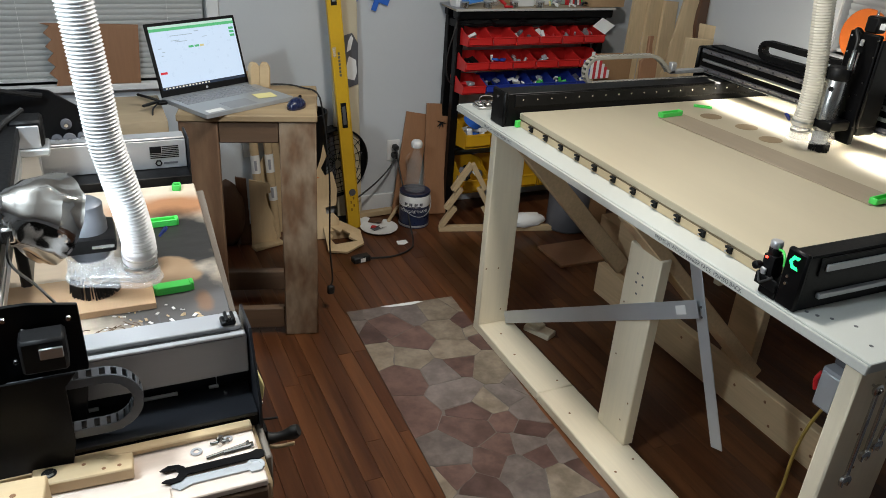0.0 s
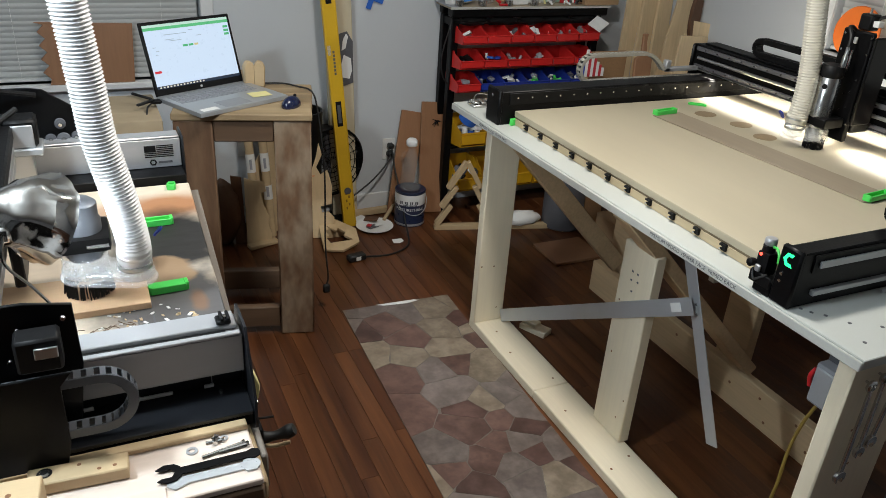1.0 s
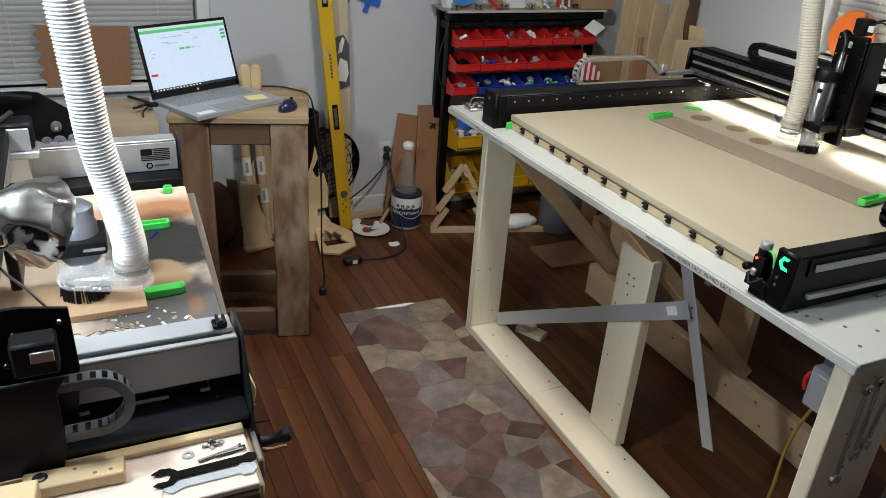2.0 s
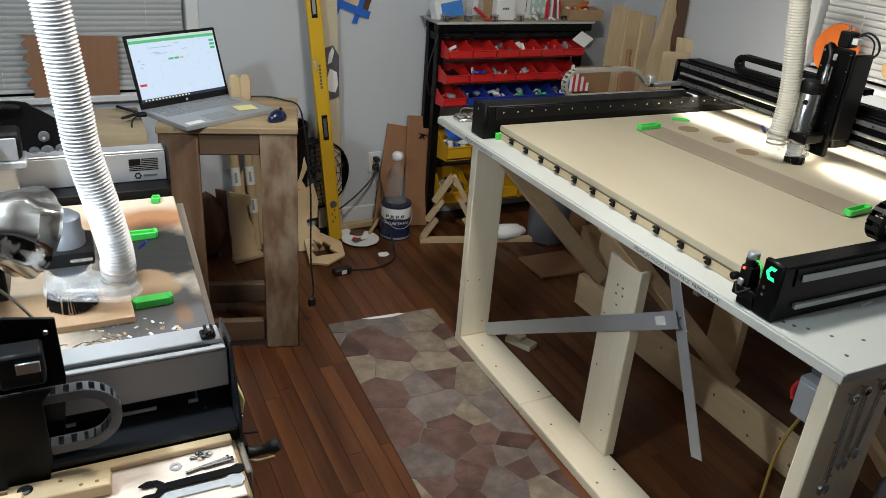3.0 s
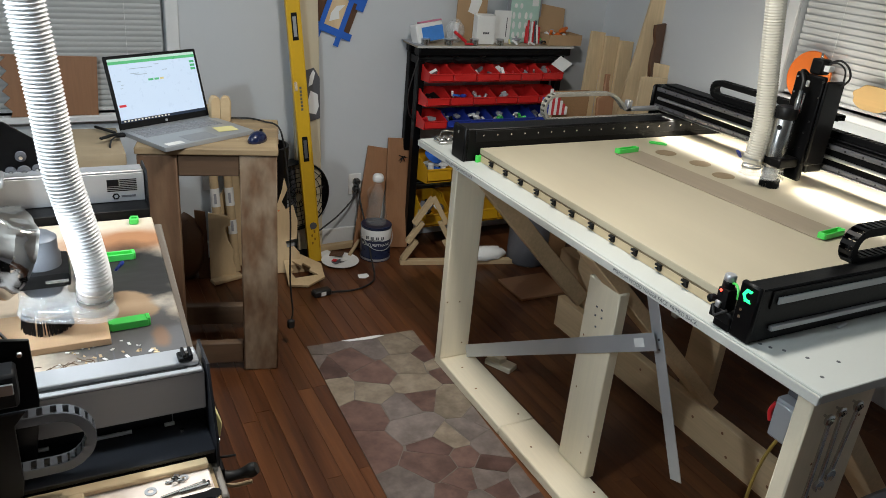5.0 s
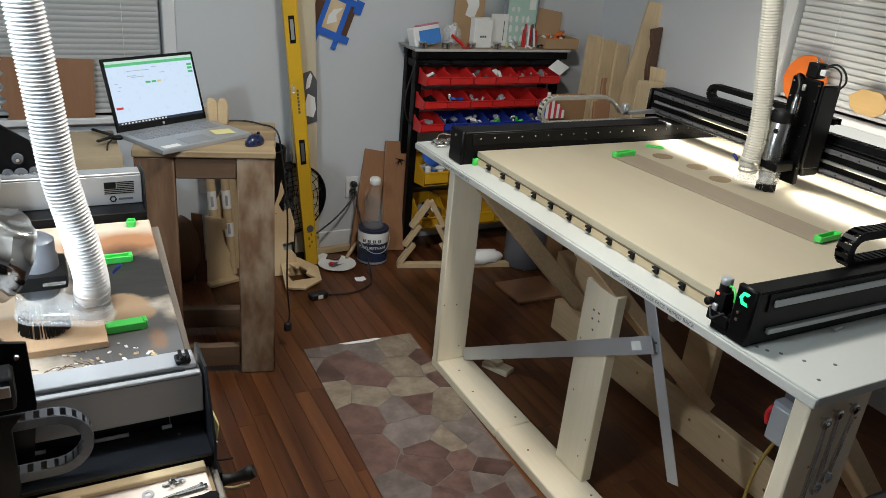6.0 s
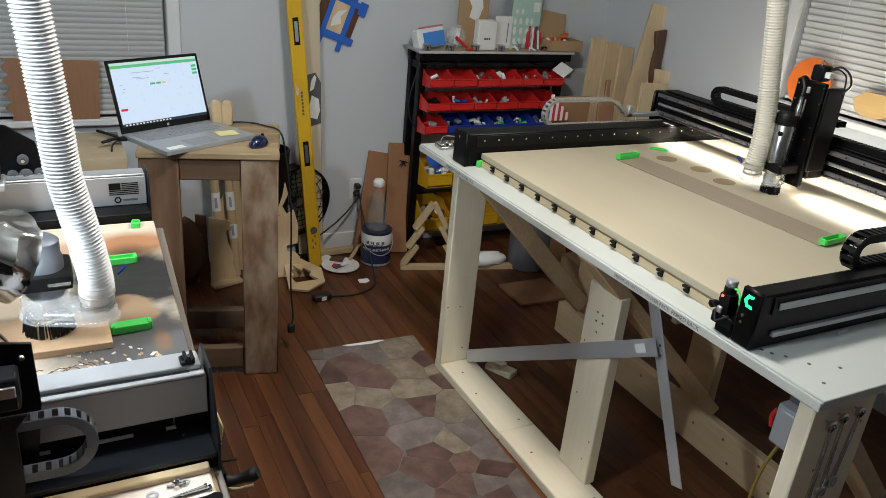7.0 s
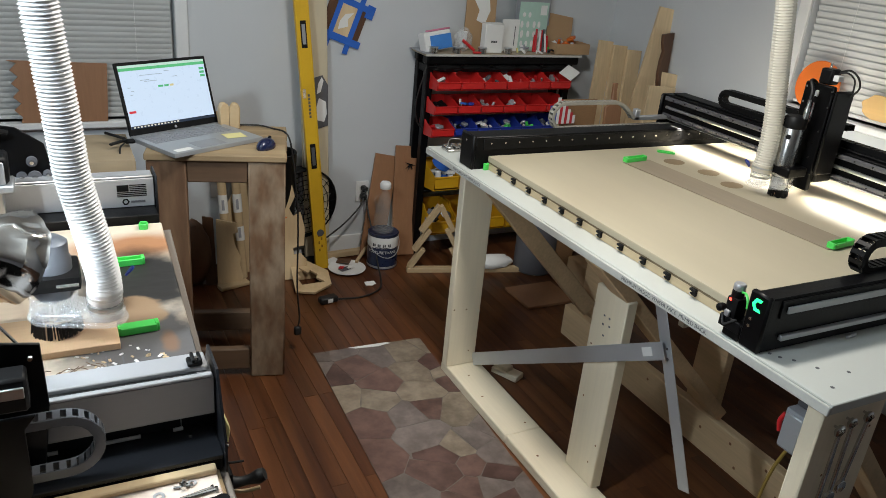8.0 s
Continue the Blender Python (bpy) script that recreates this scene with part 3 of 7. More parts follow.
part("badge", lathe([(0.009, 0), (0.009, 0.001)], 6, basis((2.0975, 1.648, 1.165), (0.35, -0.94, 0), (0, 0, 1)) @ Matrix.Translation((0, 0, -0.0015))), BLACKP, sp)


def stadium(ax, ay, bx_, by_, ra, rb, n=14):
    """Outline of two round ends joined."""
    a = math.atan2(by_ - ay, bx_ - ax)
    return [(ax + ra * math.cos(a + math.pi / 2 + math.pi * k / n), ay + ra * math.sin(a + math.pi / 2 + math.pi * k / n)) for k in range(n + 1)] + \
           [(bx_ + rb * math.cos(a - math.pi / 2 + math.pi * k / n), by_ + rb * math.sin(a - math.pi / 2 + math.pi * k / n)) for k in range(n + 1)]


def shoe(parent, hx, hy, sx, sy, z, rh, rs, h, brush_r, brush_z0):
    """A clear dust shoe: a plate with a lip, a spigot for the hose, a ring round the cutter, a brush below."""
    s = part("dust_shoe", prism(stadium(hx, hy, sx, sy, rh * 1.22, rs * 1.15), 0.008, Matrix.Translation((0, 0, z)), 0.002), GLASS, parent, "clear acrylic dust shoe")
    part("shoe_lip", prism(stadium(hx, hy, sx, sy, rh * 1.08, rs * 1.05), h, Matrix.Translation((0, 0, z + 0.0085)), 0.003), GLASS, s)
    part("spigot", lathe([(rh * 0.93, z + h * 0.5), (rh * 0.93, z + h + 0.035), (rh * 0.88, z + h + 0.035), (rh * 0.88, z + h * 0.5)], 28, Matrix.Translation((hx, hy, 0)), close=False), GLASS, s)
    part("hose_band", lathe([(rh * 0.97, z + h + 0.012), (rh * 0.99, z + h + 0.013), (rh * 0.99, z + h + 0.019), (rh * 0.97, z + h + 0.020)], 28, Matrix.Translation((hx, hy, 0)), close=False), ALU, s)
    part("clear_ring", lathe([(rs, z + h), (rs, z + h + 0.03), (rs * 0.93, z + h + 0.03), (rs * 0.93, z + h)], 28, Matrix.Translation((sx, sy, 0)), close=False), GLASS, s)
    bm = bmesh.new()
    for k in range(150):
        a = random.uniform(0, 2 * math.pi)
        r0 = brush_r * random.uniform(0.86, 1.0)
        r1 = r0 * random.uniform(1.0, 1.12)
        d = random.uniform(-0.05, 0.05)
        zz = brush_z0 + random.uniform(0, 0.004)
        sweep([(sx + r0 * math.cos(a), sy + r0 * math.sin(a), z), (sx + r1 * math.cos(a + d), sy + r1 * math.sin(a + d), zz)], [0.0022, 0.0014], 4, bm)
    part("brush", bm, BLACKP, s, "black bristle brush")
    return s


sh = shoe(mc, 2.076, 1.700, 2.140, 1.664, TZ + 0.080, 0.033, 0.036, 0.018, 0.030, TZ + 0.0505)
part("thumb_screw", prism(stadium(0, 0, 0.014, 0, 0.006, 0.009), 0.005, basis((2.030, 1.715, TZ + 0.150), (-0.6, 0.1, 0.8), (0, 1, 0.2))), BLUE, sh)


def hose(name, path, r, pitch, mat, label, depth=0.15):
    pts = curve(path, 280)
    out, rs, acc, last = [], [], 0.0, pts[0]
    nxt, k = 0.0, 0
    for q in pts:
        acc += (q - last).length
        last = q
        if acc >= nxt:
            out.append(q)
            rs.append(r * (1.0, 1 - depth * 0.7, 1 - depth, 1 - depth * 0.7)[k % 4])
            k += 1
            nxt += pitch / 4
    h = thing(name, tuple(path[0]), label, "hose")
    ob = part("ribbed_tube", sweep(out, rs, 28, cap=False), mat, h)
    ob.data.set_sharp_from_angle(angle=radians(75))
    a, b = Vector(path[0]), pts[20]
    d = (b - a).normalized()
    part("cuff", sweep([a - d * 0.004, a, a + d * 0.022, a + d * 0.024], [r * 0.98, r * 1.03, r * 1.03, r * 0.96], 28, cap=False), mat, h)
    part("hose_clip", sweep([a + d * 0.008, a + d * 0.0085, a + d * 0.0135, a + d * 0.014], [r * 1.03, r * 1.055, r * 1.055, r * 1.03], 28, cap=False), ALU, h)
    return h


hose("dust_hose", [(2.076, 1.700, TZ + 0.132), (2.082, 1.700, 1.12), (2.078, 1.705, 1.22), (2.055, 1.715, 1.38), (2.022, 1.72, 1.56), (1.985, 1.74, 1.78), (1.97, 1.76, 2.0), (2.0, 1.80, 2.40)], 0.0325, 0.0090, HOSE,
     "cream ribbed plastic dust hose rising from the machine", 0.07)

# the recessed strip, holes and clamps on the bed
STRIPM = wood("strip_wood", (0.29, 0.24, 0.175), "y", 0.6, 0.16, 0.1, 0, 60)
part("fence_strip", beam((1.889, 2.098, TZ + 0.052), (1.950, 1.262, TZ + 0.052), 0.128, 0.003, (0, 0, 1), 0.001), STRIPM, bed, "grey-brown recessed strip in the bed")
RECESS = material("recess_wood", (0.27, 0.20, 0.12), 0.8, grain=0.16)
for x, y in ((2.045, 2.066), (2.084, 1.927), (2.061, 1.791)):
    part("cut_hollow", lathe([(0.044, 0), (0.044, 0.0008), (0.040, 0.0009)], 26, Matrix.Translation((x, y, TZ + 0.0502)) @ Matrix.Diagonal((0.95, 0.80, 1, 1))), RECESS, bed)


def clamp(x, y, z, turn, l=0.075, w=0.020, h=0.016, hollow=True):
    """A green cam clamp with an open slot."""
    m = Matrix.Translation((x, y, z)) @ Matrix.Rotation(radians(turn), 4, "Z")
    c = thing("cam_clamp", (x, y, z), "bright green plastic cam clamp on the bed", "clamp", "green clamps")
    part("base_plate", box(-l / 2, l / 2, -w / 2, w / 2, 0, h * 0.3, 0.001, None, m), GREEN, c)
    for s in (-1, 1):
        part("side_wall", box(-l / 2, l / 2, s * w / 2 - 0.002, s * w / 2 + 0.002, 0, h, 0.001, None, m), GREEN, c)
        part("end_wall", box(s * l / 2 - 0.003, s * l / 2 + 0.004, -w / 2, w / 2, 0, h * 1.1, 0.001, None, m), GREEN, c)
    if not hollow:
        part("top_plate", box(-l / 2, l / 2, -w / 2, w / 2, h * 0.8, h, 0.001, None, m), GREEN, c)
    return c


clamp(1.880, 2.097, TZ + 0.054, 6, 0.095, 0.022, 0.016)
clamp(1.942, 1.264, TZ + 0.054, 6, 0.095, 0.022, 0.016)
clamp(2.10, 2.175, TZ + 0.0505, -40, 0.06, 0.02, 0.006)
clamp(1.343, 2.256, TZ + 0.0005, 15, 0.014, 0.010, 0.022, False)

# emergency stop, end badge, and odd things on the table
es = thing("emergency_stop", (1.31, 1.045, TZ), "black stop switch box with steel cap and red light", "switch")
part("switch_box", box(1.290, 1.325, 1.030, 1.062, TZ + 0.037, TZ + 0.092, 0.008, seg=2), BLACKP, es)
part("bracket", box(1.2845, 1.2895, 1.006, 1.066, TZ + 0.018, TZ + 0.046, 0.003), BLACKP, es)
part("stem", lathe([(0.014, 0), (0.014, 0.014), (0.011, 0.016)], 18, Matrix.Translation((1.306, 1.048, TZ + 0.092))), BLACKP, es)
part("cap", lathe([(0.0125, 0), (0.0135, 0.002), (0.0135, 0.013), (0.011, 0.016)], 20, Matrix.Translation((1.306, 1.048, TZ + 0.108))), SATIN, es)
part("lamp", lathe([(0.0035, 0), (0.003, 0.002)], 10, basis((1.2895, 1.051, TZ + 0.086), (0, 1, 0), (0, 0, 1)) @ pose(0, 0, 0, 180)),
     material("red_light", (0.6, 0.02, 0.02), 0.4, emit=((1, 0.05, 0.03), 6)), es)
part("knob", lathe([(0.008, 0), (0.009, 0.003), (0.009, 0.016), (0.006, 0.018)], 12, basis((1.2895, 1.063, TZ + 0.062), (0, 1, 0), (0, 0, 1)) @ pose(0, 0, 0, 180)), BLACKP, es)
part("plug", box(1.281, 1.2885, 1.040, 1.054, TZ + 0.046, TZ + 0.062, 0.002), SATIN, es)
part("earth_wire", sweep(curve([(1.302, 1.034, TZ + 0.108), (1.296, 1.020, TZ + 0.112), (1.292, 1.008, TZ + 0.102), (1.290, 1.003, TZ + 0.085)]), 0.003, 6), GREEN, es, "green wire loop")
part("wire", sweep(curve([(1.284, 1.058, TZ + 0.05), (1.278, 1.045, TZ + 0.03), (1.282, 1.03, TZ + 0.04), (1.286, 1.02, TZ + 0.05)]), 0.003, 6), RUBBER, es)
GLOW = material("green_light", (0.02, 0.6, 0.15), 0.4, emit=((0.02, 1.0, 0.25), 2.2))
hexo = [(0.017 * math.cos(radians(a)), 0.017 * math.sin(radians(a))) for a in (60, 120, 180, 240, 300)]
hexi = [(0.009 * math.cos(radians(a)), 0.009 * math.sin(radians(a))) for a in (300, 240, 180, 120, 60)]
part("lit_badge", prism(hexo + hexi, 0.001, basis((1.2855, 0.974, TZ + 0.108), (0, -1, 0), (0, 0, 1))), GLOW, rn, "glowing green badge")
for z in (0.055, 0.072):
    part("screw", cyl((1.2835, 0.985, TZ + z), (1.2865, 0.985, TZ + z), 0.004, 8), STEEL, rn)
part("rail_screw", cyl((1.2835, 2.31, TZ + 0.1), (1.2865, 2.31, TZ + 0.1), 0.005, 8), STEEL, rf)
solo("metal_pin", cyl((1.565, 0.935, TZ + 0.004), (1.60, 0.94, TZ + 0.004), 0.004, 8), SATIN, "small bright metal pin lying on the tabletop", "pin")
g = thing("steel_hinge", (1.345, 2.50, TZ), "small bright steel latch lying on the tabletop", "latch")
bmx = box(1.30, 1.40, 2.475, 2.535, TZ, TZ + 0.012, 0.004)
for k in range(3):
    box(1.305 + 0.03 * k, 1.325 + 0.03 * k, 2.48, 2.53, TZ + 0.012, TZ + 0.022, 0.003, bmx)
part("latch_body", bmx, STEEL, g)
part("latch_wire", sweep(curve([(1.31, 2.50, TZ + 0.022), (1.33, 2.52, TZ + 0.04), (1.37, 2.51, TZ + 0.04), (1.39, 2.49, TZ + 0.022)]), 0.002, 6), STEEL, g)
solo("black_pen", cyl((1.34, 2.40, TZ + 0.006), (1.42, 2.405, TZ + 0.006), 0.006, 10), BLACKP, "black pen lying on the tabletop edge", "pen")

# pencil bars on the bed board and post, knots in the pine
for x, y, z in ((1.4335, 1.60, 0.64), (1.4335, 1.575, 0.64), (1.4335, 1.60, 0.61), (1.4335, 1.57, 0.615), (1.4335, 1.59, 0.575)):
    part("pencil_mark", box(x - 0.0006, x, y - 0.0015, y + 0.006, z - 0.003, z + 0.003, 0), DGREY, tab)
for x, y, z in ((1.32, 2.334, 0.30), (1.375, 2.334, 0.295), (1.405, 2.334, 0.10), (1.36, 0.7705, 0.70), (1.45, 0.7705, 0.66), (1.47, 0.7705, 0.80), (1.39, 0.7705, 0.60)):
    part("knot", lathe([(0.0035, 0), (0.0025, 0.0006)], 10, basis((x, y, z), (1, 0, 0), (0, 0, 1))), KNOT, tab)
for y, z in ((1.55, 0.12), (1.63, 0.33), (1.53, 0.2), (1.64, 0.52)):
    part("knot", lathe([(0.0035, 0), (0.0025, 0.0006)], 10, basis((1.4338, y, z), (0, -1, 0), (0, 0, 1))), KNOT, tab)
for x, y in ((1.35, 2.1), (1.42, 1.9), (1.36, 1.72), (1.43, 1.45), (1.34, 1.42), (1.38, 1.25), (1.37, 2.25)):
    part("knot", lathe([(0.0045, 0), (0.003, 0.0005)], 10, Matrix.Translation((x, y, 0.038))), KNOT, tab)

for y, z in ((1.16, 0.10), (1.24, 0.055), (1.30, 0.12), (1.42, 0.04), (1.46, 0.115), (1.60, 0.09), (1.75, 0.05), (1.90, 0.11)):
    part("knot", lathe([(0.006, 0), (0.0045, 0.0006)], 10, basis((1.9848, y, z), (0, -1, 0), (0, 0, 1))), KNOT, tab)

# drywall square leaning in the frame, wrenches on the leg, switch box
ts = thing("drywall_square", (1.45, 1.8, 0.04), "silver aluminium drywall square leaning inside the table frame", "square")
part("blade", beam((1.428, 2.33, 0.058), (1.428, 1.335, 0.668), 0.002, 0.052, (0, 0, 1), 0.0006), TSQ, ts)
hd = part("head", beam((1.430, 1.425, 0.870), (1.470, 1.185, 0.285), 0.003, 0.046, (0, 1, 0.4), 0.0008), TSQ, ts)
for y, z in ((1.358, 0.672), (1.335, 0.672), (1.348, 0.64), (1.325, 0.645)):
    part("rivet", lathe([(0.004, 0), (0.003, 0.002)], 10, basis((1.4395, y, z), (0, -1, 0), (0, 0, 1))), DGREY, hd)
part("sticker", beam((1.4262, 1.41, 0.622), (1.4262, 1.375, 0.6435), 0.0012, 0.026, (0, 0, 1), 0), PAPER, ts)


def wrench(x, z0, z1, y, s, lean=0.0):
    """A combination wrench hanging by its ring."""
    w = thing("combination_wrench", (x, y, z0), "steel combination wrench hanging on the table leg", "wrench", "wrenches on the leg")
    L = z1 - z0
    m = Matrix.Translation((x, y, z0)) @ Matrix.Rotation(lean, 4, "Y") @ pose(0, 0, 0, 90)
    bm = prism([(-0.006 * s, 0.02), (0.006 * s, 0.02), (0.0045 * s, L - 0.01), (-0.0045 * s, L - 0.01)], 0.006, m, 0.001)
    part("shank", bm, STEEL, w)
    part("ring_end", lathe([(0.012 * s, 0), (0.014 * s, 0.003), (0.014 * s, 0.007), (0.009 * s, 0.009), (0.008 * s, 0.0)], 18, m @ Matrix.Translation((0, L, -0.002)), close=False), STEEL, w)
    c = []
    for a in range(-50, 231, 20):
        c.append((0.016 * s * math.cos(radians(a)), 0.012 + 0.016 * s * math.sin(radians(a))))
    c += [(-0.007 * s, -0.004), (-0.007 * s, 0.010), (0.007 * s, 0.010), (0.007 * s, -0.004)]
    part("jaw", prism(c, 0.009, m @ Matrix.Translation((0, 0, -0.001)), 0.001), STEEL, w)
    part("hook", cyl((x + math.sin(lean) * (z1 - z0), y - 0.012, z1 + 0.004), (x + math.sin(lean) * (z1 - z0), y + 0.012, z1 + 0.004), 0.003, 8), STEEL, w)
    return w


wrench(1.352, 0.575, 0.826, 0.7595, 1.0, -0.02)
wrench(1.386, 0.635, 0.838, 0.7595, 0.9, -0.03)
wrench(1.412, 0.655, 0.842, 0.7595, 0.95, 0.10)
sb = thing("switch_box", (1.43, 0.88, 0.65), "grey electrical box with red switch under the tabletop", "switch box")
part("box", box(1.394, 1.462, 0.858, 0.914, 0.668, 0.772, 0.008, seg=2), GREY, sb)
part("lid", box(1.388, 1.394, 0.863, 0.909, 0.676, 0.764, 0.003), TSQ, sb)
part("switch", sweep(curve([(1.405, 0.918, 0.748), (1.400, 0.924, 0.725), (1.402, 0.920, 0.70)]), 0.0055, 10), REDP, sb)
part("mount", box(1.42, 1.46, 0.85, 0.91, 0.773, TZ - 0.025, 0.003), DGREY, sb)
YCORD = material("yellow_cord", (0.26, 0.17, 0.03), 0.6)
solo("power_cable", sweep(curve([(1.462, 0.90, 0.70), (1.480, 0.94, 0.60), (1.470, 0.95, 0.546), (1.460, 0.955, 0.47), (1.452, 0.95, 0.38), (1.46, 0.95, 0.20), (1.55, 0.90, 0.004), (1.62, 0.85, 0.004)]), 0.0045, 8), YCORD, "yellow power cord hanging to the floor", "cord")
solo("power_cable", sweep(curve([(1.46, 0.89, 0.695), (1.53, 0.93, 0.60), (1.54, 0.93, 0.35), (1.55, 0.92, 0.1), (1.60, 0.90, 0.005), (1.75, 0.85, 0.005)]), 0.005, 8), RUBBER, "black power cord hanging to the floor", "cord")
solo("tool_bag", box(1.50, 1.72, 0.55, 0.74, 0.0, 0.60, 0.05, seg=3), DGREY, "dark tool bag standing beside the table leg", "bag")

# under the table
solo("brown_board", box(1.96, 2.24, 2.73, 2.96, 0.0, 0.014, 0.002), BROWN, "flat brown wooden panel lying on the floor", "panel")
solo("wood_offcut", beam((1.53, 2.31, 0.0125), (1.585, 2.20, 0.0125), 0.06, 0.025, (0, 0, 1)), PINE_Y, "short pine offcut lying on the floor", "offcut", "pine offcuts")
solo("wood_offcut", beam((1.53, 2.33, 0.035), (1.56, 2.24, 0.035), 0.04, 0.02, (0, 0, 1)), PINE_Y, "short pine offcut lying on another offcut", "offcut", "pine offcuts")
solo("cardboard_box", box(2.25, 2.55, 2.62, 2.86, 0.0, 0.20, 0.006), CARD, "brown cardboard box on the floor under the table", "box")
solo("dust_bin_canister", lathe([(0.10, 0), (0.11, 0.01), (0.11, 0.33), (0.09, 0.36)], 24, Matrix.Translation((2.25, 3.15, 0))), DGREY, "dark grey plastic canister on the floor", "canister")
# ---- the small bench with the laptop ----
bn = thing("side_bench", (0.517, 2.785, 0), "weathered brown wooden bench with thick plank legs", "bench", turn=-14)


def lp(name, bm, mat, parent, label="", soft=True, at=None):
    """A part whose shape is given in its thing's own frame."""
    keep = ORG[parent.name]
    ORG[parent.name] = Matrix.Identity(4)
    ob = part(name, bm, mat, parent, label, soft, at)
    ORG[parent.name] = keep
    return ob


for k in range(3):
    lp("top_plank", box(-0.24, 0.235 + 0.004 * k, -0.205 + 0.137 * k, -0.205 + 0.135 + 0.137 * k, 0.880, 0.905, 0.004), BENCHTOP, bn)
lp("leg", box(0.102, 0.231, -0.198, -0.158, 0, 0.879, 0.005), WORN, bn, "worn leg with bare patches")
lp("leg", box(-0.235, -0.105, -0.198, -0.158, 0, 0.879, 0.005), OLDWOOD, bn)
lp("leg", box(0.150, 0.19, 0.06, 0.19, 0, 0.879, 0.005), OLDWOOD, bn)
lp("leg", box(-0.22, -0.18, 0.06, 0.19, 0, 0.879, 0.005), OLDWOOD, bn)
lp("apron", box(-0.104, 0.101, -0.19, -0.155, 0.80, 0.879, 0.004), OLDWOOD_X, bn)
lp("apron", box(-0.179, 0.149, 0.15, 0.188, 0.78, 0.879, 0.004), OLDWOOD_X, bn)
lp("rung", box(-0.104, 0.101, -0.185, -0.15, 0.03, 0.118, 0.004), OLDWOOD_X, bn)
lp("rung", box(-0.179, 0.149, 0.12, 0.158, 0.03, 0.118, 0.004), OLDWOOD_X, bn)

lap = thing("laptop", (0.436, 2.768, 0.9055), "silver open laptop with a lit screen on the bench", "laptop", turn=26.5)
LW, LD = 0.375, 0.262
LAPS = material("laptop_silver", (0.36, 0.375, 0.39), 0.4, 0.4, grain=0.02, scale=300, stain=0.03, bump=0.02)
KEYM = material("laptop_key", (0.25, 0.26, 0.275), 0.5, 0.1, grain=0.02)
base = lp("base", box(-LW / 2, LW / 2, -LD / 2, LD / 2, 0, 0.016, 0.004, seg=2), LAPS, lap)
for r in range(5):
    for c in range(15):
        x, y = -LW / 2 + 0.03 + c * 0.0215, LD / 2 - 0.04 - r * 0.0195
        lp("key", box(x - 0.009, x + 0.009, y - 0.008, y + 0.008, 0.016, 0.0172, 0.0), KEYM, base, soft=False)
lp("touchpad", box(-0.075, 0.035, -LD / 2 + 0.012, -LD / 2 + 0.085, 0.0161, 0.0166, 0), KEYM, base)
lp("sticker", box(-LW / 2 + 0.02, -LW / 2 + 0.085, -LD / 2 + 0.012, -LD / 2 + 0.040, 0.0161, 0.0168, 0), PAPER, base)
note = lp("sticky_note", box(0.085, 0.16, -0.065, -0.005, 0.0175, 0.0182, 0, None, Matrix.Rotation(radians(-14), 4, "Z")), YELLOWP, base, "pale yellow note")
LM_ = Matrix.Translation((0, LD / 2 - 0.004, 0.014)) @ Matrix.Rotation(radians(-17), 4, "X")
lid = lp("lid", box(-LW / 2, LW / 2, 0, 0.007, 0.0, 0.254, 0.003, None, LM_), BLACKP, lap, "black screen frame")


def scr(name, x0, x1, z0, z1, colour, power, d, parent=lid):
    m = bpy.data.materials.get("screen_" + name)
    if m is None:
        m = material("screen_" + name, tuple(0.2 * c for c in colour), 0.3, grain=0.0, stain=0, bump=0, emit=(colour, power))
    return lp(name, box(x0, x1, -d, 0, z0, z1, 0, None, LM_), m, parent, soft=False)


sw0, sw1, sz0, sz1 = -LW / 2 + 0.012, LW / 2 - 0.012, 0.024, 0.243
screen = scr("display", sw0, sw1, sz0, sz1, (0.66, 0.80, 0.98), 0.78, 0.0008)
scr("header_bar", sw0, sw1, sz1 - 0.019, sz1 - 0.009, (0.13, 0.62, 0.26), 0.62, 0.0014, screen)
scr("title_bar", sw0, sw1, sz1 - 0.009, sz1, (0.62, 0.85, 0.75), 0.7, 0.0013, screen)
scr("taskbar", sw0, sw1, sz0, sz0 + 0.010, (0.03, 0.05, 0.09), 0.5, 0.0014, screen)
for k in range(14):
    scr("task_icon", sw0 + 0.01 + k * 0.0135, sw0 + 0.0165 + k * 0.0135, sz0 + 0.0025, sz0 + 0.0075, (0.55, 0.75, 0.95) if k % 3 else (0.9, 0.85, 0.7), 0.7, 0.002, screen)
for k in range(3):
    scr("green_button", sw1 - 0.026, sw1 - 0.006, sz1 - 0.038 - 0.013 * k, sz1 - 0.030 - 0.013 * k, (0.10, 0.60, 0.25), 0.6, 0.0015, screen)
scr("green_button", -0.035, -0.015, 0.158, 0.165, (0.15, 0.65, 0.3), 0.6, 0.0015, screen)
scr("green_button", -0.010, 0.008, 0.158, 0.165, (0.15, 0.65, 0.3), 0.6, 0.0015, screen)
scr("yellow_button", 0.013, 0.028, 0.158, 0.165, (0.85, 0.75, 0.35), 0.6, 0.0015, screen)
scr("red_button", sw0 + 0.006, sw0 + 0.032, 0.078, 0.086, (0.85, 0.05, 0.07), 0.6, 0.0015, screen)
for x0, w, z in ((-0.10, 0.09, 0.204), (-0.10, 0.035, 0.187), (-0.085, 0.05, 0.182), (0.03, 0.02, 0.19), (0.0, 0.02, 0.212), (-0.155, 0.012, 0.165), (-0.145, 0.012, 0.152), (-0.15, 0.01, 0.14)):
    scr("text_bar", x0, x0 + w, z, z + 0.0022, (0.45, 0.58, 0.72), 0.6, 0.0014, screen)
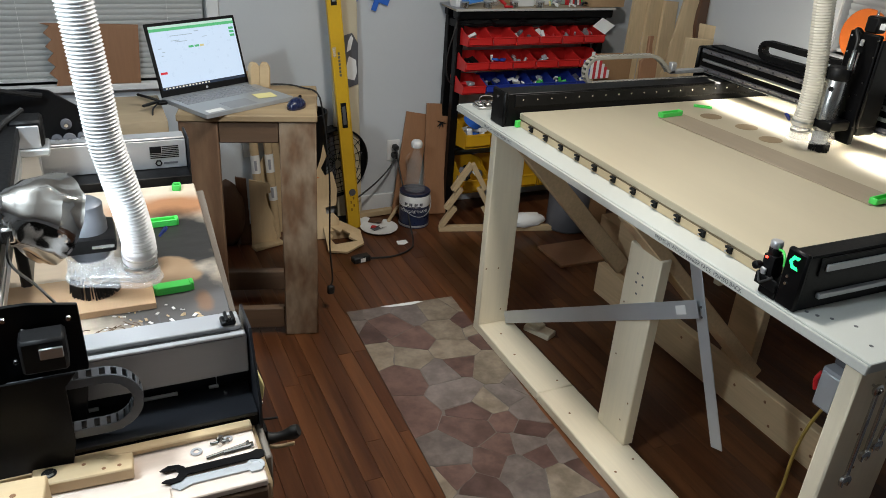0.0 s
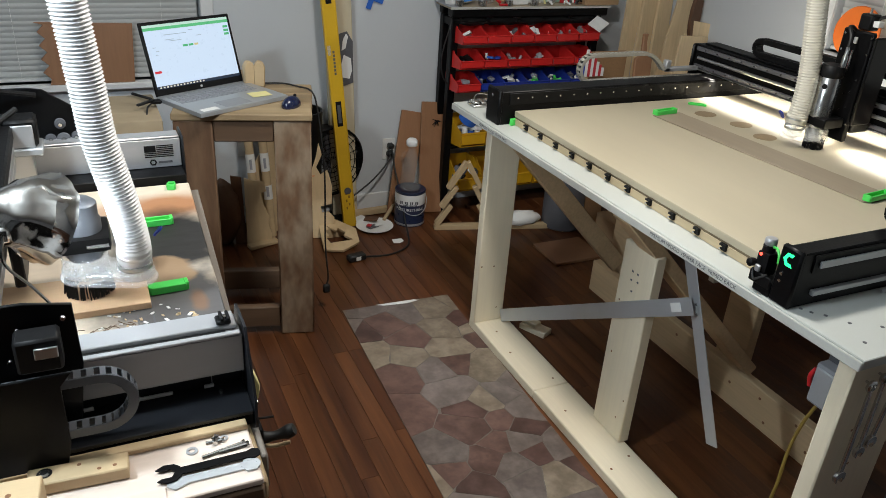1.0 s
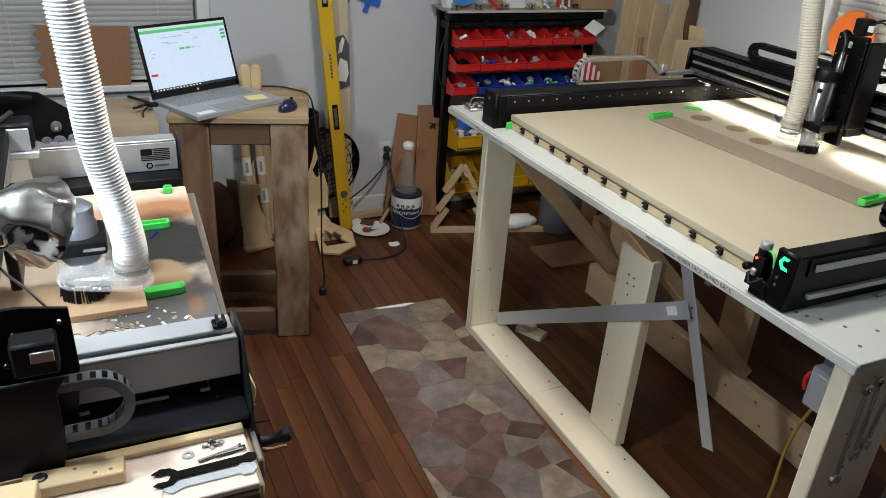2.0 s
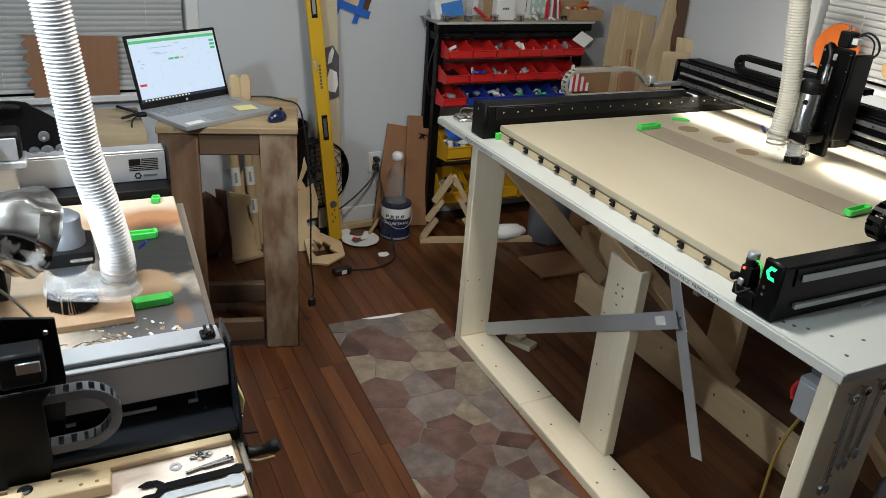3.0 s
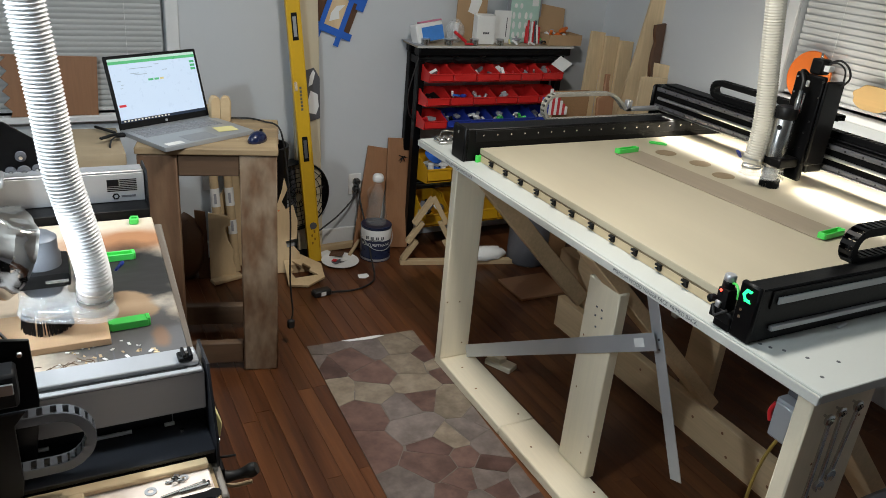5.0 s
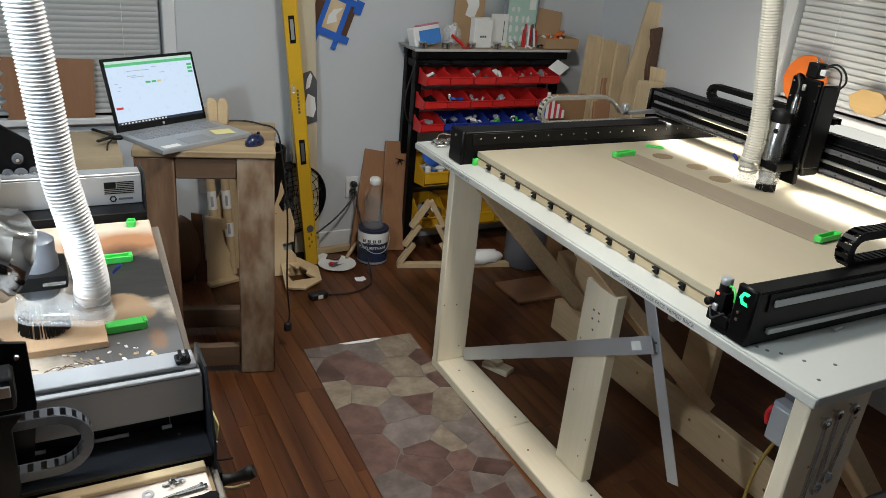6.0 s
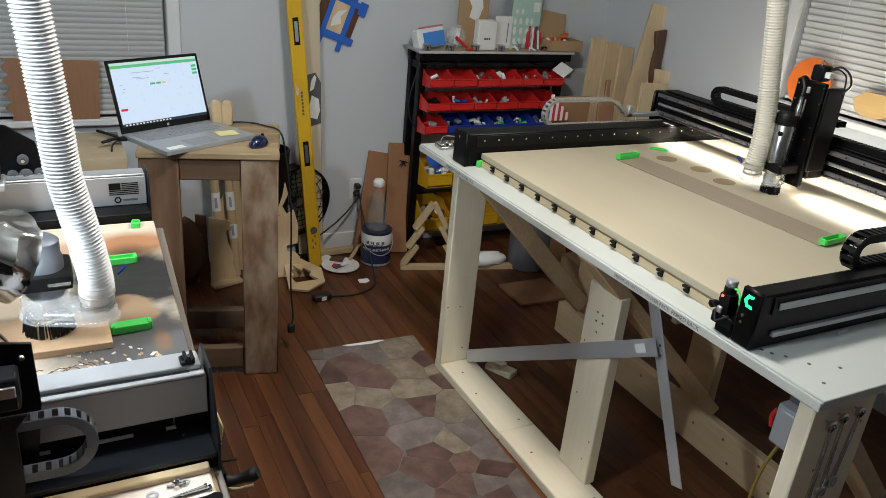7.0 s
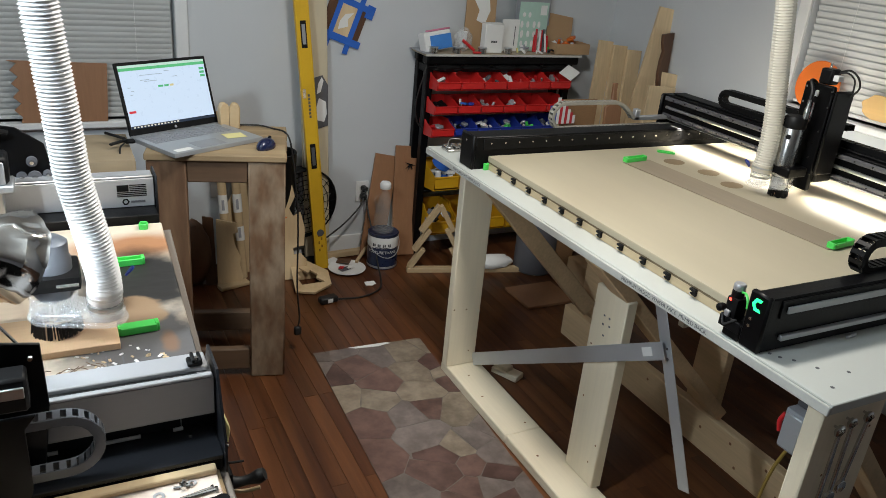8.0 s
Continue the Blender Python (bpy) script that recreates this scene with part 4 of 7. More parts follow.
lp("maker_mark", lathe([(0.005, 0), (0.005, 0.0006)], 14, LM_ @ Matrix.Translation((0, -0.0005, 0.012)) @ pose(0, 0, 0, 90)), SATIN, lid)

ms = thing("computer_mouse", (0.650, 2.640, 0.9055), "dark blue glossy computer mouse on the bench", "mouse", turn=-50)
bmx = bmesh.new()
bmesh.ops.create_uvsphere(bmx, u_segments=18, v_segments=10, radius=1)
for v in bmx.verts:
    v.co = Vector((v.co.x * 0.027, v.co.y * 0.046, max(v.co.z, -0.15) * 0.034 + 0.005))
lp("shell", bmx, material("mouse_blue", (0.006, 0.011, 0.045), 0.25, coat=0.4, grain=0.04), ms)
lp("wheel", cyl((-0.003, 0.022, 0.036), (0.003, 0.022, 0.036), 0.006, 12), BLACKP, ms)
solo("power_cable", sweep(curve([(0.565, 2.93, 0.915), (0.62, 2.95, 0.912), (0.69, 2.93, 0.913), (0.735, 2.88, 0.912), (0.775, 2.82, 0.905), (0.79, 2.79, 0.83), (0.80, 2.74, 0.60), (0.795, 2.72, 0.30), (0.80, 2.70, 0.16), (0.79, 2.69, 0.12)]), 0.0035, 8),
     RUBBER, "black power cord draped over the bench edge", "cord")
solo("cord_plug", box(0.775, 0.805, 2.68, 2.70, 0.085, 0.125, 0.006), RUBBER, "black plug hanging on the power cord", "plug")
wc = thing("usb_adapter", (0.185, 2.76, 0.905), "black adapter with antennas beside the laptop", "adapter")
part("hub", box(0.19, 0.225, 2.765, 2.79, 0.905, 0.918, 0.004), BLACKP, wc)
part("antenna", beam((0.20, 2.775, 0.918), (0.14, 2.74, 0.912), 0.014, 0.008, (0, 0, 1), 0.003), BLACKP, wc)
part("antenna", beam((0.195, 2.785, 0.918), (0.13, 2.815, 0.935), 0.012, 0.008, (0, 0, 1), 0.003), BLACKP, wc)
part("cable", sweep(curve([(0.19, 2.765, 0.91), (0.17, 2.72, 0.90), (0.165, 2.66, 0.84), (0.166, 2.66, 0.70)]), 0.003, 6), RUBBER, wc)

st = thing("wood_stack", (0.10, 2.78, 0), "pale pine boards stacked on a crate beside the bench", "stack")
part("crate", box(0.0, 0.20, 2.64, 2.98, 0, 0.80, 0.004), OLDWOOD, st)
part("board", box(-0.02, 0.205, 2.60, 2.97, 0.801, 0.845, 0.008, seg=2), BOARDOLD, st)
part("board", box(0.0, 0.21, 2.63, 2.96, 0.846, 0.890, 0.010, seg=2), BOARDOLD, st)
bb = thing("wooden_feet", (0.62, 2.95, 0.905), "two small rounded wooden blocks behind the laptop", "wood block")
for x, y, a in ((0.560, 2.955, 8), (0.605, 2.948, -14)):
    part("block", prism([(-0.02, 0), (0.02, 0), (0.022, 0.075), (0.012, 0.095), (-0.008, 0.098), (-0.02, 0.08)], 0.03, Matrix.Translation((x, y, 0.9055)) @ pose(0, 0, 0, 90, 0, a), 0.004), PINE_X, bb)

saw = []
for k in range(9):
    saw += [(-0.02 if k % 2 else 0.008, 0.25 - k * 0.028)]
poly = [(0.34, 0.0), (0.355, 0.25), (-0.03, 0.262)] + saw + [(0.0, 0.0)]
solo("zigzag_board", prism(poly, 0.014, Matrix.Translation((-0.148, 3.636, 0.7655)) @ pose(0, 0, 0, 86), 0.001), BROWN, "brown wooden board with a zigzag edge on the window sill", "board")

# ---- the desktop cutting machine on its bench ----
TRIMWOOD = wood("bench_side_wood", (0.17, 0.145, 0.12), "y", 0.7, 0.2, 0.15)
lb = thing("machine_bench", (-0.3, 1.4, 0), "wooden bench carrying a desktop cutting machine", "bench")
part("benchtop", box(-1.0, 0.158, 0.845, 1.95, 0.860, 0.900, 0.004), PINE_X, lb)
part("front_board", box(-1.0, 0.150, 0.832, 0.8445, 0.83, 0.899, 0.003), OLDWOOD_X, lb)
part("side_board", box(0.1585, 0.170, 0.90, 1.94, 0.83, 0.896, 0.003), TRIMWOOD, lb)
part("leg", box(0.07, 0.150, 0.855, 0.94, 0, 0.859, 0.004), PINE_Z, lb)
part("leg", box(0.08, 0.168, 1.84, 1.93, 0, 0.859, 0.004), PINE_Z, lb)
part("leg", box(-0.98, -0.89, 0.85, 0.94, 0, 0.859, 0.004), PINE_Z, lb)
part("leg", box(-0.98, -0.89, 1.84, 1.93, 0, 0.859, 0.004), PINE_Z, lb)
part("lower_shelf", box(-0.97, 0.16, 0.95, 1.83, 0.20, 0.23, 0.003), OLDWOOD_X, lb)

TRAYW = wood("tray_wood", (0.66, 0.55, 0.47), "x", 0.5, 0.14, 0.14, 0, 70)
ty = thing("tool_tray", (-0.3, 0.9, 0.9), "shallow wooden tool tray with a recess on the bench", "tray")
part("tray_board", box(-0.95, 0.150, 0.836, 0.966, 0.9005, 0.912, 0.002), TRAYW, ty)
part("tray_rim", box(-0.95, 0.150, 0.948, 0.966, 0.9122, 0.922, 0.002), PINE_X, ty)
part("tray_step", box(-0.95, 0.02, 0.838, 0.864, 0.9122, 0.9155, 0.001), TRAYW, ty)

lm = thing("desktop_router_machine", (-0.3, 1.45, 0.9), "silver and black desktop cutting machine with plywood bed", "machine")
part("base_lip", box(-0.9, 0.164, 0.968, 1.06, 0.923, 0.930, 0.001), LIPBLACK, lm, "black folded steel base")
part("base_back", box(-0.9, 0.164, 1.056, 1.06, 0.9305, 0.975, 0), LIPBLACK, lm)
part("base_foot", box(-0.9, 0.164, 0.972, 1.90, 0.9006, 0.9225, 0.001), BLACK, lm)
ep = part("end_plate", prism([(0.962, 0.9005), (1.11, 0.9005), (1.11, 1.02), (1.095, 1.052), (1.018, 1.052), (0.962, 0.955)], 0.004, basis((0.165, 0, 0), (0, 1, 0), (0, 0, 1))), LIPBLACK, lm)
rl = part("rail", box(-0.9, 0.162, 1.02, 1.086, 0.972, 1.038, 0.001), PLUM, lm, "anodised aluminium rail")
part("rail_lip", box(-0.9, 0.160, 1.0195, 1.030, 1.0385, 1.0435, 0.0015), SATIN, rl)
part("rail_cap", box(-0.9, 0.158, 1.040, 1.084, 1.0385, 1.0475, 0.002), SATIN, rl)
part("belt", box(-0.9, 0.140, 1.031, 1.039, 1.0385, 1.0395, 0), RUBBER, rl)
bmx = box(0.128, 0.150, 1.040, 1.062, 1.048, 1.056, 0.002)
box(0.134, 0.139, 1.038, 1.064, 1.056, 1.062, 0.001, bmx)
box(0.144, 0.149, 1.038, 1.064, 1.056, 1.061, 0.001, bmx)
part("belt_clip", bmx, BLACKP, rl)
part("clip_screw", lathe([(0.004, 0), (0.0035, 0.003)], 10, Matrix.Translation((0.1415, 1.050, 1.0562))), STEEL, rl)
for y, z in ((1.05, 1.03), (1.05, 0.99), (0.98, 0.935), (1.1, 1.0)):
    part("bolt", lathe([(0.005, 0), (0.004, 0.004)], 10, basis((0.1692, y, z), (0, 1, 0), (0, 0, 1))), STEEL, ep)
part("bolt", lathe([(0.004, 0), (0.003, 0.004)], 10, Matrix.Translation((0.125, 1.03, 0.930))), STEEL, lm)
# light showing through slots in the base, put in as white rods
for x0, x1 in ((0.0, 0.054), (0.102, 0.117), (-0.075, -0.061)):
    part("white_pin", cyl((x0, 1.049, 0.934), (x1, 1.049, 0.934), 0.0032, 10), WHITE, lm)
part("pin_wire", cyl((0.115, 1.052, 0.935), (0.115, 1.0545, 0.953), 0.0008, 6), SATIN, lm)
r2 = part("rail", box(-0.9, 0.181, 1.86, 1.925, 1.010, 1.080, 0.001), SATIN, lm, "satin aluminium rail with printed badge")
part("rail_ridge", box(-0.9, 0.181, 1.862, 1.872, 1.0805, 1.086, 0.003), ALU, r2)
part("rail_base", box(-0.9, 0.183, 1.80, 1.935, 0.962, 1.009, 0.002), BLACK, lm)
part("end_plate", box(0.1835, 0.189, 1.85, 1.935, 0.985, 1.088, 0.003), LIPBLACK, lm)
part("bolt", lathe([(0.004, 0), (0.003, 0.003)], 10, basis((0.168, 1.7985, 0.985), (1, 0, 0), (0, 0, 1))), STEEL, lm)
# printed flag and badge
fx, fz = 0.098, 1.066
part("flag_field", box(fx, fx + 0.026, 1.8585, 1.8598, fz - 0.016, fz, 0), BLACKP, r2)
for k in range(7):
    x0 = fx + 0.028 if k < 4 else fx
    part("flag_stripe", box(x0, fx + 0.066, 1.8588, 1.8598, fz - 0.0045 * k - 0.0022, fz - 0.0045 * k, 0), BLACKP, r2)
part("badge", lathe([(0.0085, 0), (0.0085, 0.001), (0.005, 0.001), (0.005, 0)], 6, basis((fx + 0.018, 1.8597, fz - 0.042), (1, 0, 0), (0, 0, 1)), close=False), BLACKP, r2)
part("badge_bar", box(fx + 0.030, fx + 0.062, 1.8588, 1.8598, fz - 0.045, fz - 0.040, 0), DGREY, r2)

# burnt, oil-stained bed
BURN = material("stained_bed", (0.66, 0.56, 0.44), 0.45, spec=0.35, grain=0.12, scale=60, stretch=(0.3, 1, 1), stain=0.12, stain_scale=6)
nt = BURN.node_tree
bs = nt.nodes["Principled BSDF"]
old = bs.inputs["Base Color"].links[0].from_socket
tc = nt.nodes.new("ShaderNodeTexCoord")
wob = nt.nodes.new("ShaderNodeTexNoise")
wob.inputs["Scale"].default_value = 14
wob.inputs["Detail"].default_value = 5
nt.links.new(tc.outputs["Object"], wob.inputs["Vector"])


def blot(prev, cx, cy, rx, ry, colour, soft, noise_amt, strength):
    """A stain of its own shape: an ellipse with a ragged rim."""
    mp = nt.nodes.new("ShaderNodeMapping")
    mp.vector_type = "TEXTURE"
    mp.inputs["Location"].default_value = (cx, cy, 0.08)
    mp.inputs["Scale"].default_value = (rx, ry, 1)
    nt.links.new(tc.outputs["Object"], mp.inputs["Vector"])
    ln = nt.nodes.new("ShaderNodeVectorMath")
    ln.operation = "LENGTH"
    nt.links.new(mp.outputs[0], ln.inputs[0])
    ad = nt.nodes.new("ShaderNodeMath")
    ad.operation = "MULTIPLY_ADD"
    nt.links.new(wob.outputs["Fac"], ad.inputs[0])
    ad.inputs[1].default_value = noise_amt
    nt.links.new(ln.outputs["Value"], ad.inputs[2])
    mr = nt.nodes.new("ShaderNodeMapRange")
    nt.links.new(ad.outputs[0], mr.inputs[0])
    h = noise_amt / 2
    for i, v in enumerate((1 + h - soft, 1 + h + soft, strength, 0.0)):
        mr.inputs[i + 1].default_value = v
    mx = nt.nodes.new("ShaderNodeMix")
    mx.data_type = "RGBA"
    nt.links.new(mr.outputs[0], mx.inputs[0])
    nt.links.new(prev, mx.inputs[6])
    mx.inputs[7].default_value = (*colour, 1)
    return mx.outputs[2]


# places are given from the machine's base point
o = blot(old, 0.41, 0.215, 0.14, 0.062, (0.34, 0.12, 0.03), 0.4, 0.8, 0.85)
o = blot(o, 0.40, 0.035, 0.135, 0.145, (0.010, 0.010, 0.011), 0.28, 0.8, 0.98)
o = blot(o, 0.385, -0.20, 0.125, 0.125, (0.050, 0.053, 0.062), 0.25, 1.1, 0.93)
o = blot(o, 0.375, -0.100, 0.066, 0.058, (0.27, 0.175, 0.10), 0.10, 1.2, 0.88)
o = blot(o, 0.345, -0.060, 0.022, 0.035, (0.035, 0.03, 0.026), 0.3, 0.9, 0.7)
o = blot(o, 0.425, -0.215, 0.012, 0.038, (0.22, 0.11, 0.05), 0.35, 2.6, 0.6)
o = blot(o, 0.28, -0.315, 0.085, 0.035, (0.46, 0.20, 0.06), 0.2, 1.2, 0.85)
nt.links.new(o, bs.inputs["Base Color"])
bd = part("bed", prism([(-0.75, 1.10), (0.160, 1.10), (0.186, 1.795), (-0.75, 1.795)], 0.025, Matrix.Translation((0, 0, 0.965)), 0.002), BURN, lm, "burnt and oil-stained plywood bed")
part("bed_side", prism([(0.1605, 1.11), (0.171, 1.11), (0.206, 1.795), (0.1865, 1.795)], 0.065, Matrix.Translation((0, 0, 0.905)), 0.002), TRIMWOOD, lm, "grey bare board edge")
part("bed_groove", box(0.02, 0.0225, 1.102, 1.21, 0.9901, 0.9906, 0), DGREY, bd)
part("bed_groove", box(0.045, 0.0475, 1.102, 1.21, 0.9901, 0.9906, 0), DGREY, bd)
for k in range(60):
    a, x, y = random.uniform(0, 3), random.uniform(-0.04, 0.12), random.uniform(1.12, 1.24)
    s = random.uniform(0.0015, 0.005)
    part("wood_chip", box(-s, s, -s * 0.5, s * 0.5, 0, 0.001, 0, None, Matrix.Translation((x, y, 0.9906)) @ Matrix.Rotation(a, 4, "Z")), PAPER if k % 2 else PINE_X, bd, soft=False)
for k in range(26):
    x, y = random.uniform(-0.07, 0.01), random.uniform(1.12, 1.19)
    pts = [(x + 0.012 * math.cos(q * 0.5 + k), y + 0.010 * math.sin(q * 0.6 + k * 1.3), 0.992) for q in range(7)]
    part("wood_curl", sweep(pts, 0.0007, 4), OLDWOOD_X, bd, soft=False)
part("grid_line", box(-0.10, 0.158, 1.118, 1.1195, 0.9901, 0.9906, 0), DGREY, bd)
solo("plywood_workpiece", box(-0.30, 0.046, 1.226, 1.352, 0.9905, 1.003, 0.001), wood("workpiece_wood", (0.60, 0.40, 0.24), "x", 0.55, 0.08, 0.1), "pale plywood workpiece clamped on the bed", "workpiece")
clamp(0.080, 1.281, 0.9905, 3, 0.062, 0.019, 0.014, False)
clamp(0.082, 1.572, 0.9905, 1, 0.075, 0.019, 0.014)
clamp(0.143, 1.765, 0.9905, 80, 0.018, 0.016, 0.012)

# its gantry, plates, motor, router
gn = part("gantry", box(-0.235, -0.165, 0.99, 1.86, 1.075, 1.135, 0.002), SATIN, lm, "satin aluminium gantry rail")
for z in (1.10, 1.117, 1.134):
    part("gantry_groove", box(-0.1652, -0.1635, 0.99, 1.86, z - 0.003, z + 0.003, 0.0005), ALU, gn)
part("gantry_cover", box(-0.26, -0.160, 0.995, 1.86, 1.1355, 1.165, 0.004), BLACKP, gn)
np_ = part("gantry_plate", prism([(-0.40, 0.955), (-0.075, 0.955), (-0.060, 1.06), (-0.062, 1.155), (-0.12, 1.165), (-0.40, 1.165)], 0.006, basis((0, 0.992, 0), (1, 0, 0), (0, 0, 1)), 0.001), BLACK, lm)
part("near_motor", box(-0.135, -0.080, 0.940, 0.978, 1.085, 1.135, 0.004), BLACKP, np_)
part("motor_tag", box(-0.112, -0.084, 0.936, 0.940, 1.108, 1.124, 0.001), ALU, np_)
for x, z in ((-0.15, 1.15), (-0.13, 1.13), (-0.165, 1.10), (-0.145, 1.085), (-0.075, 1.14), (-0.12, 1.07)):
    part("bolt", lathe([(0.004, 0), (0.003, 0.003)], 10, basis((x, 0.979, z), (1, 0, 0), (0, 0, 1))), STEEL, np_)
fp = part("gantry_plate", prism([(-0.30, 1.06), (-0.050, 1.06), (-0.035, 1.10), (-0.045, 1.155), (-0.10, 1.195), (-0.13, 1.20), (-0.30, 1.20)], 0.006, basis((0, 1.935, 0), (1, 0, 0), (0, 0, 1)), 0.001), BLACK, lm)
for x, z, r in ((-0.074, 1.116, 0.012), (-0.071, 1.078, 0.015), (-0.044, 1.084, 0.010), (-0.098, 1.08, 0.012)):
    part("v_wheel", lathe([(r * 0.4, 0), (r, 0.002), (r * 0.8, 0.006), (r, 0.010), (r * 0.4, 0.012)], 16, basis((x, 1.928, z), (1, 0, 0), (0, 0, 1))), DGREY, fp)
    part("axle", lathe([(r * 0.45, 0), (r * 0.35, 0.008)], 12, basis((x, 1.915, z), (1, 0, 0), (0, 0, 1))), STEEL, fp)
zm = part("z_motor", box(-0.180, -0.115, 1.765, 1.83, 1.115, 1.175, 0.006), BLACKP, lm)
part("motor_face", box(-0.173, -0.122, 1.7605, 1.765, 1.115, 1.165, 0.002), SATIN, zm)
part("motor_mount", box(-0.183, -0.108, 1.755, 1.832, 1.098, 1.1145, 0.003), TSQ, zm)
part("motor_post", box(-0.175, -0.130, 1.765, 1.80, 1.02, 1.0975, 0.003), ALU, zm)
ROUTERG = material("router_grey", (0.13, 0.14, 0.16), 0.4, 0.3, grain=0.05)
rt = part("router", lathe([(0.026, 1.045), (0.033, 1.055), (0.033, 1.12), (0.030, 1.125), (0.030, 1.15), (0.020, 1.158)], 24, Matrix.Translation((-0.047, 1.345, 0))), ROUTERG, lm, "grey router body")
part("router_clamp", box(-0.112, -0.002, 1.30, 1.40, 1.072, 1.10, 0.012, seg=2), BLACKP, rt)
part("clamp_bolt", cyl((-0.042, 1.298, 1.086), (-0.007, 1.298, 1.086), 0.003, 8), STEEL, rt)
part("z_plate", box(-0.158, -0.140, 1.29, 1.40, 1.03, 1.16, 0.003), BLACK, rt)
shoe(lm, 0.030, 1.262, -0.047, 1.298, 1.032, 0.029, 0.038, 0.014, 0.037, 1.0035)
part("thumb_screw", prism(stadium(0, 0, 0.012, 0, 0.003, 0.006), 0.003, basis((0.068, 1.27, 1.108), (0.7, 0.1, 0.7), (0, 1, 0))), BLUE, lm)
part("chain_cover", prism([(-0.40, 0.925), (-0.098, 0.925), (-0.090, 0.96), (-0.090, 1.055), (-0.075, 1.075), (-0.40, 1.075)], 0.004, basis((0, 0.948, 0), (1, 0, 0), (0, 0, 1)), 0.001), BLACK, np_)
CH = material("drag_chain_plastic", (0.085, 0.09, 0.10), 0.35, grain=0.06)
chain("drag_chain", [(-0.16 - (-0.16 + 0.045) * k / 7, 0.966, 0.966) for k in range(7)] +
      [(-0.045 + 0.042 * math.sin(math.pi * k / 10), 0.966, 1.008 - 0.042 * math.cos(math.pi * k / 10)) for k in range(10)] +
      [(-0.045 - 0.115 * k / 7, 0.966, 1.050) for k in range(8)], 0.020, 0.014, CH, lm, "black link chain bent in a half circle")

# white hose over the small machine
hose("dust_hose", [(0.030, 1.262, 1.075), (0.031, 1.255, 1.11), (0.022, 1.25, 1.177), (0.009, 1.25, 1.247), (0.0, 1.25, 1.30), (-0.004, 1.25, 1.36), (-0.009, 1.25, 1.43), (-0.018, 1.25, 1.545), (-0.035, 1.25, 1.75), (-0.08, 1.25, 2.0), (-0.15, 1.25, 2.40)], 0.0275, 0.0060, HOSEW,
     "white ribbed plastic dust hose rising from the machine", 0.10)

# clamp lamp with a crumpled reflector
cl = thing("clamp_lamp", (-0.17, 1.15, 0.93), "clamp lamp with a crumpled shiny metal reflector", "lamp")
FOIL = material("crumpled_reflector", (0.62, 0.60, 0.57), 0.13, 1.0, grain=0.06, scale=14, bump=0.15, dist=0.006, stain=0.15, stain_scale=12)
HEAD = Vector((-0.158, 1.185, 1.226))
ax = Vector((0.100, 0.050, -0.065)).normalized()
LMX = basis(HEAD, ax.orthogonal(), ax.cross(ax.orthogonal()))
prof = [(0.016, 0.0), (0.022, 0.008), (0.034, 0.016), (0.048, 0.034), (0.058, 0.060), (0.063, 0.088), (0.066, 0.092), (0.0645, 0.092), (0.061, 0.088), (0.056, 0.060), (0.046, 0.036), (0.030, 0.018)]
bmx = lathe(prof, 40, None, close=False)
bmesh.ops.subdivide_edges(bmx, edges=bmx.edges[:], cuts=1, smooth=0.6, use_grid_fill=True)
for v in bmx.verts:
    nz = noise.noise(v.co * 30) * 0.010 + noise.noise(v.co * 62) * 0.003
    q = min(v.co.z / 0.03, 1.0)
    d = Vector((v.co.x, v.co.y, 0))
    v.co += d.normalized() * nz * q
bmx.transform(LMX @ Matrix.Scale(1.06, 4))
part("reflector", bmx, FOIL, cl, "dented shiny reflector")
part("socket", lathe([(0.013, -0.050), (0.016, -0.045), (0.016, -0.008), (0.018, 0.002)], 16, LMX), BLACKP, cl)
part("collar", lathe([(0.018, -0.006), (0.0185, 0.004), (0.017, 0.006)], 16, LMX), ALU, cl)
bmx = bmesh.new()
bmesh.ops.create_uvsphere(bmx, u_segments=16, v_segments=10, radius=0.022)
part("bulb", bmx, material("lit_bulb", (0.9, 0.9, 0.9), 0.4, emit=((0.95, 0.98, 1.0), 14)), cl, "lit white bulb", at=LMX @ Matrix.Translation((0, 0, 0.045)))
part("spring_clamp", sweep(curve([(-0.135, 1.17, 1.22), (-0.140, 1.16, 1.20), (-0.150, 1.15, 1.15), (-0.120, 1.14, 1.11), (-0.095, 1.13, 1.075)]), 0.0025, 6), STEEL, cl)
part("clamp_jaw", box(-0.158, -0.135, 1.155, 1.18, 1.175, 1.20, 0.004), STEEL, cl)
q0 = HEAD
part("arm", sweep(curve([q0 - ax * 0.045, q0 - ax * 0.10, q0 - ax * 0.17, Vector((-0.36, 1.10, 1.30)), Vector((-0.38, 1.10, 1.166))]), 0.010, 10), BLACKP, cl)
part("brace_rod", sweep([(-0.42, 1.78, 1.275), (-0.115, 1.915, 1.188)], 0.006, 8), BLACKP, lm)
part("cable", sweep(curve([(-0.20, 1.20, 1.17), (-0.22, 1.4, 1.178), (-0.215, 1.6, 1.172), (-0.19, 1.75, 1.172), (-0.15, 1.80, 1.19)]), 0.006, 8), RUBBER, lm)

# things on the tray


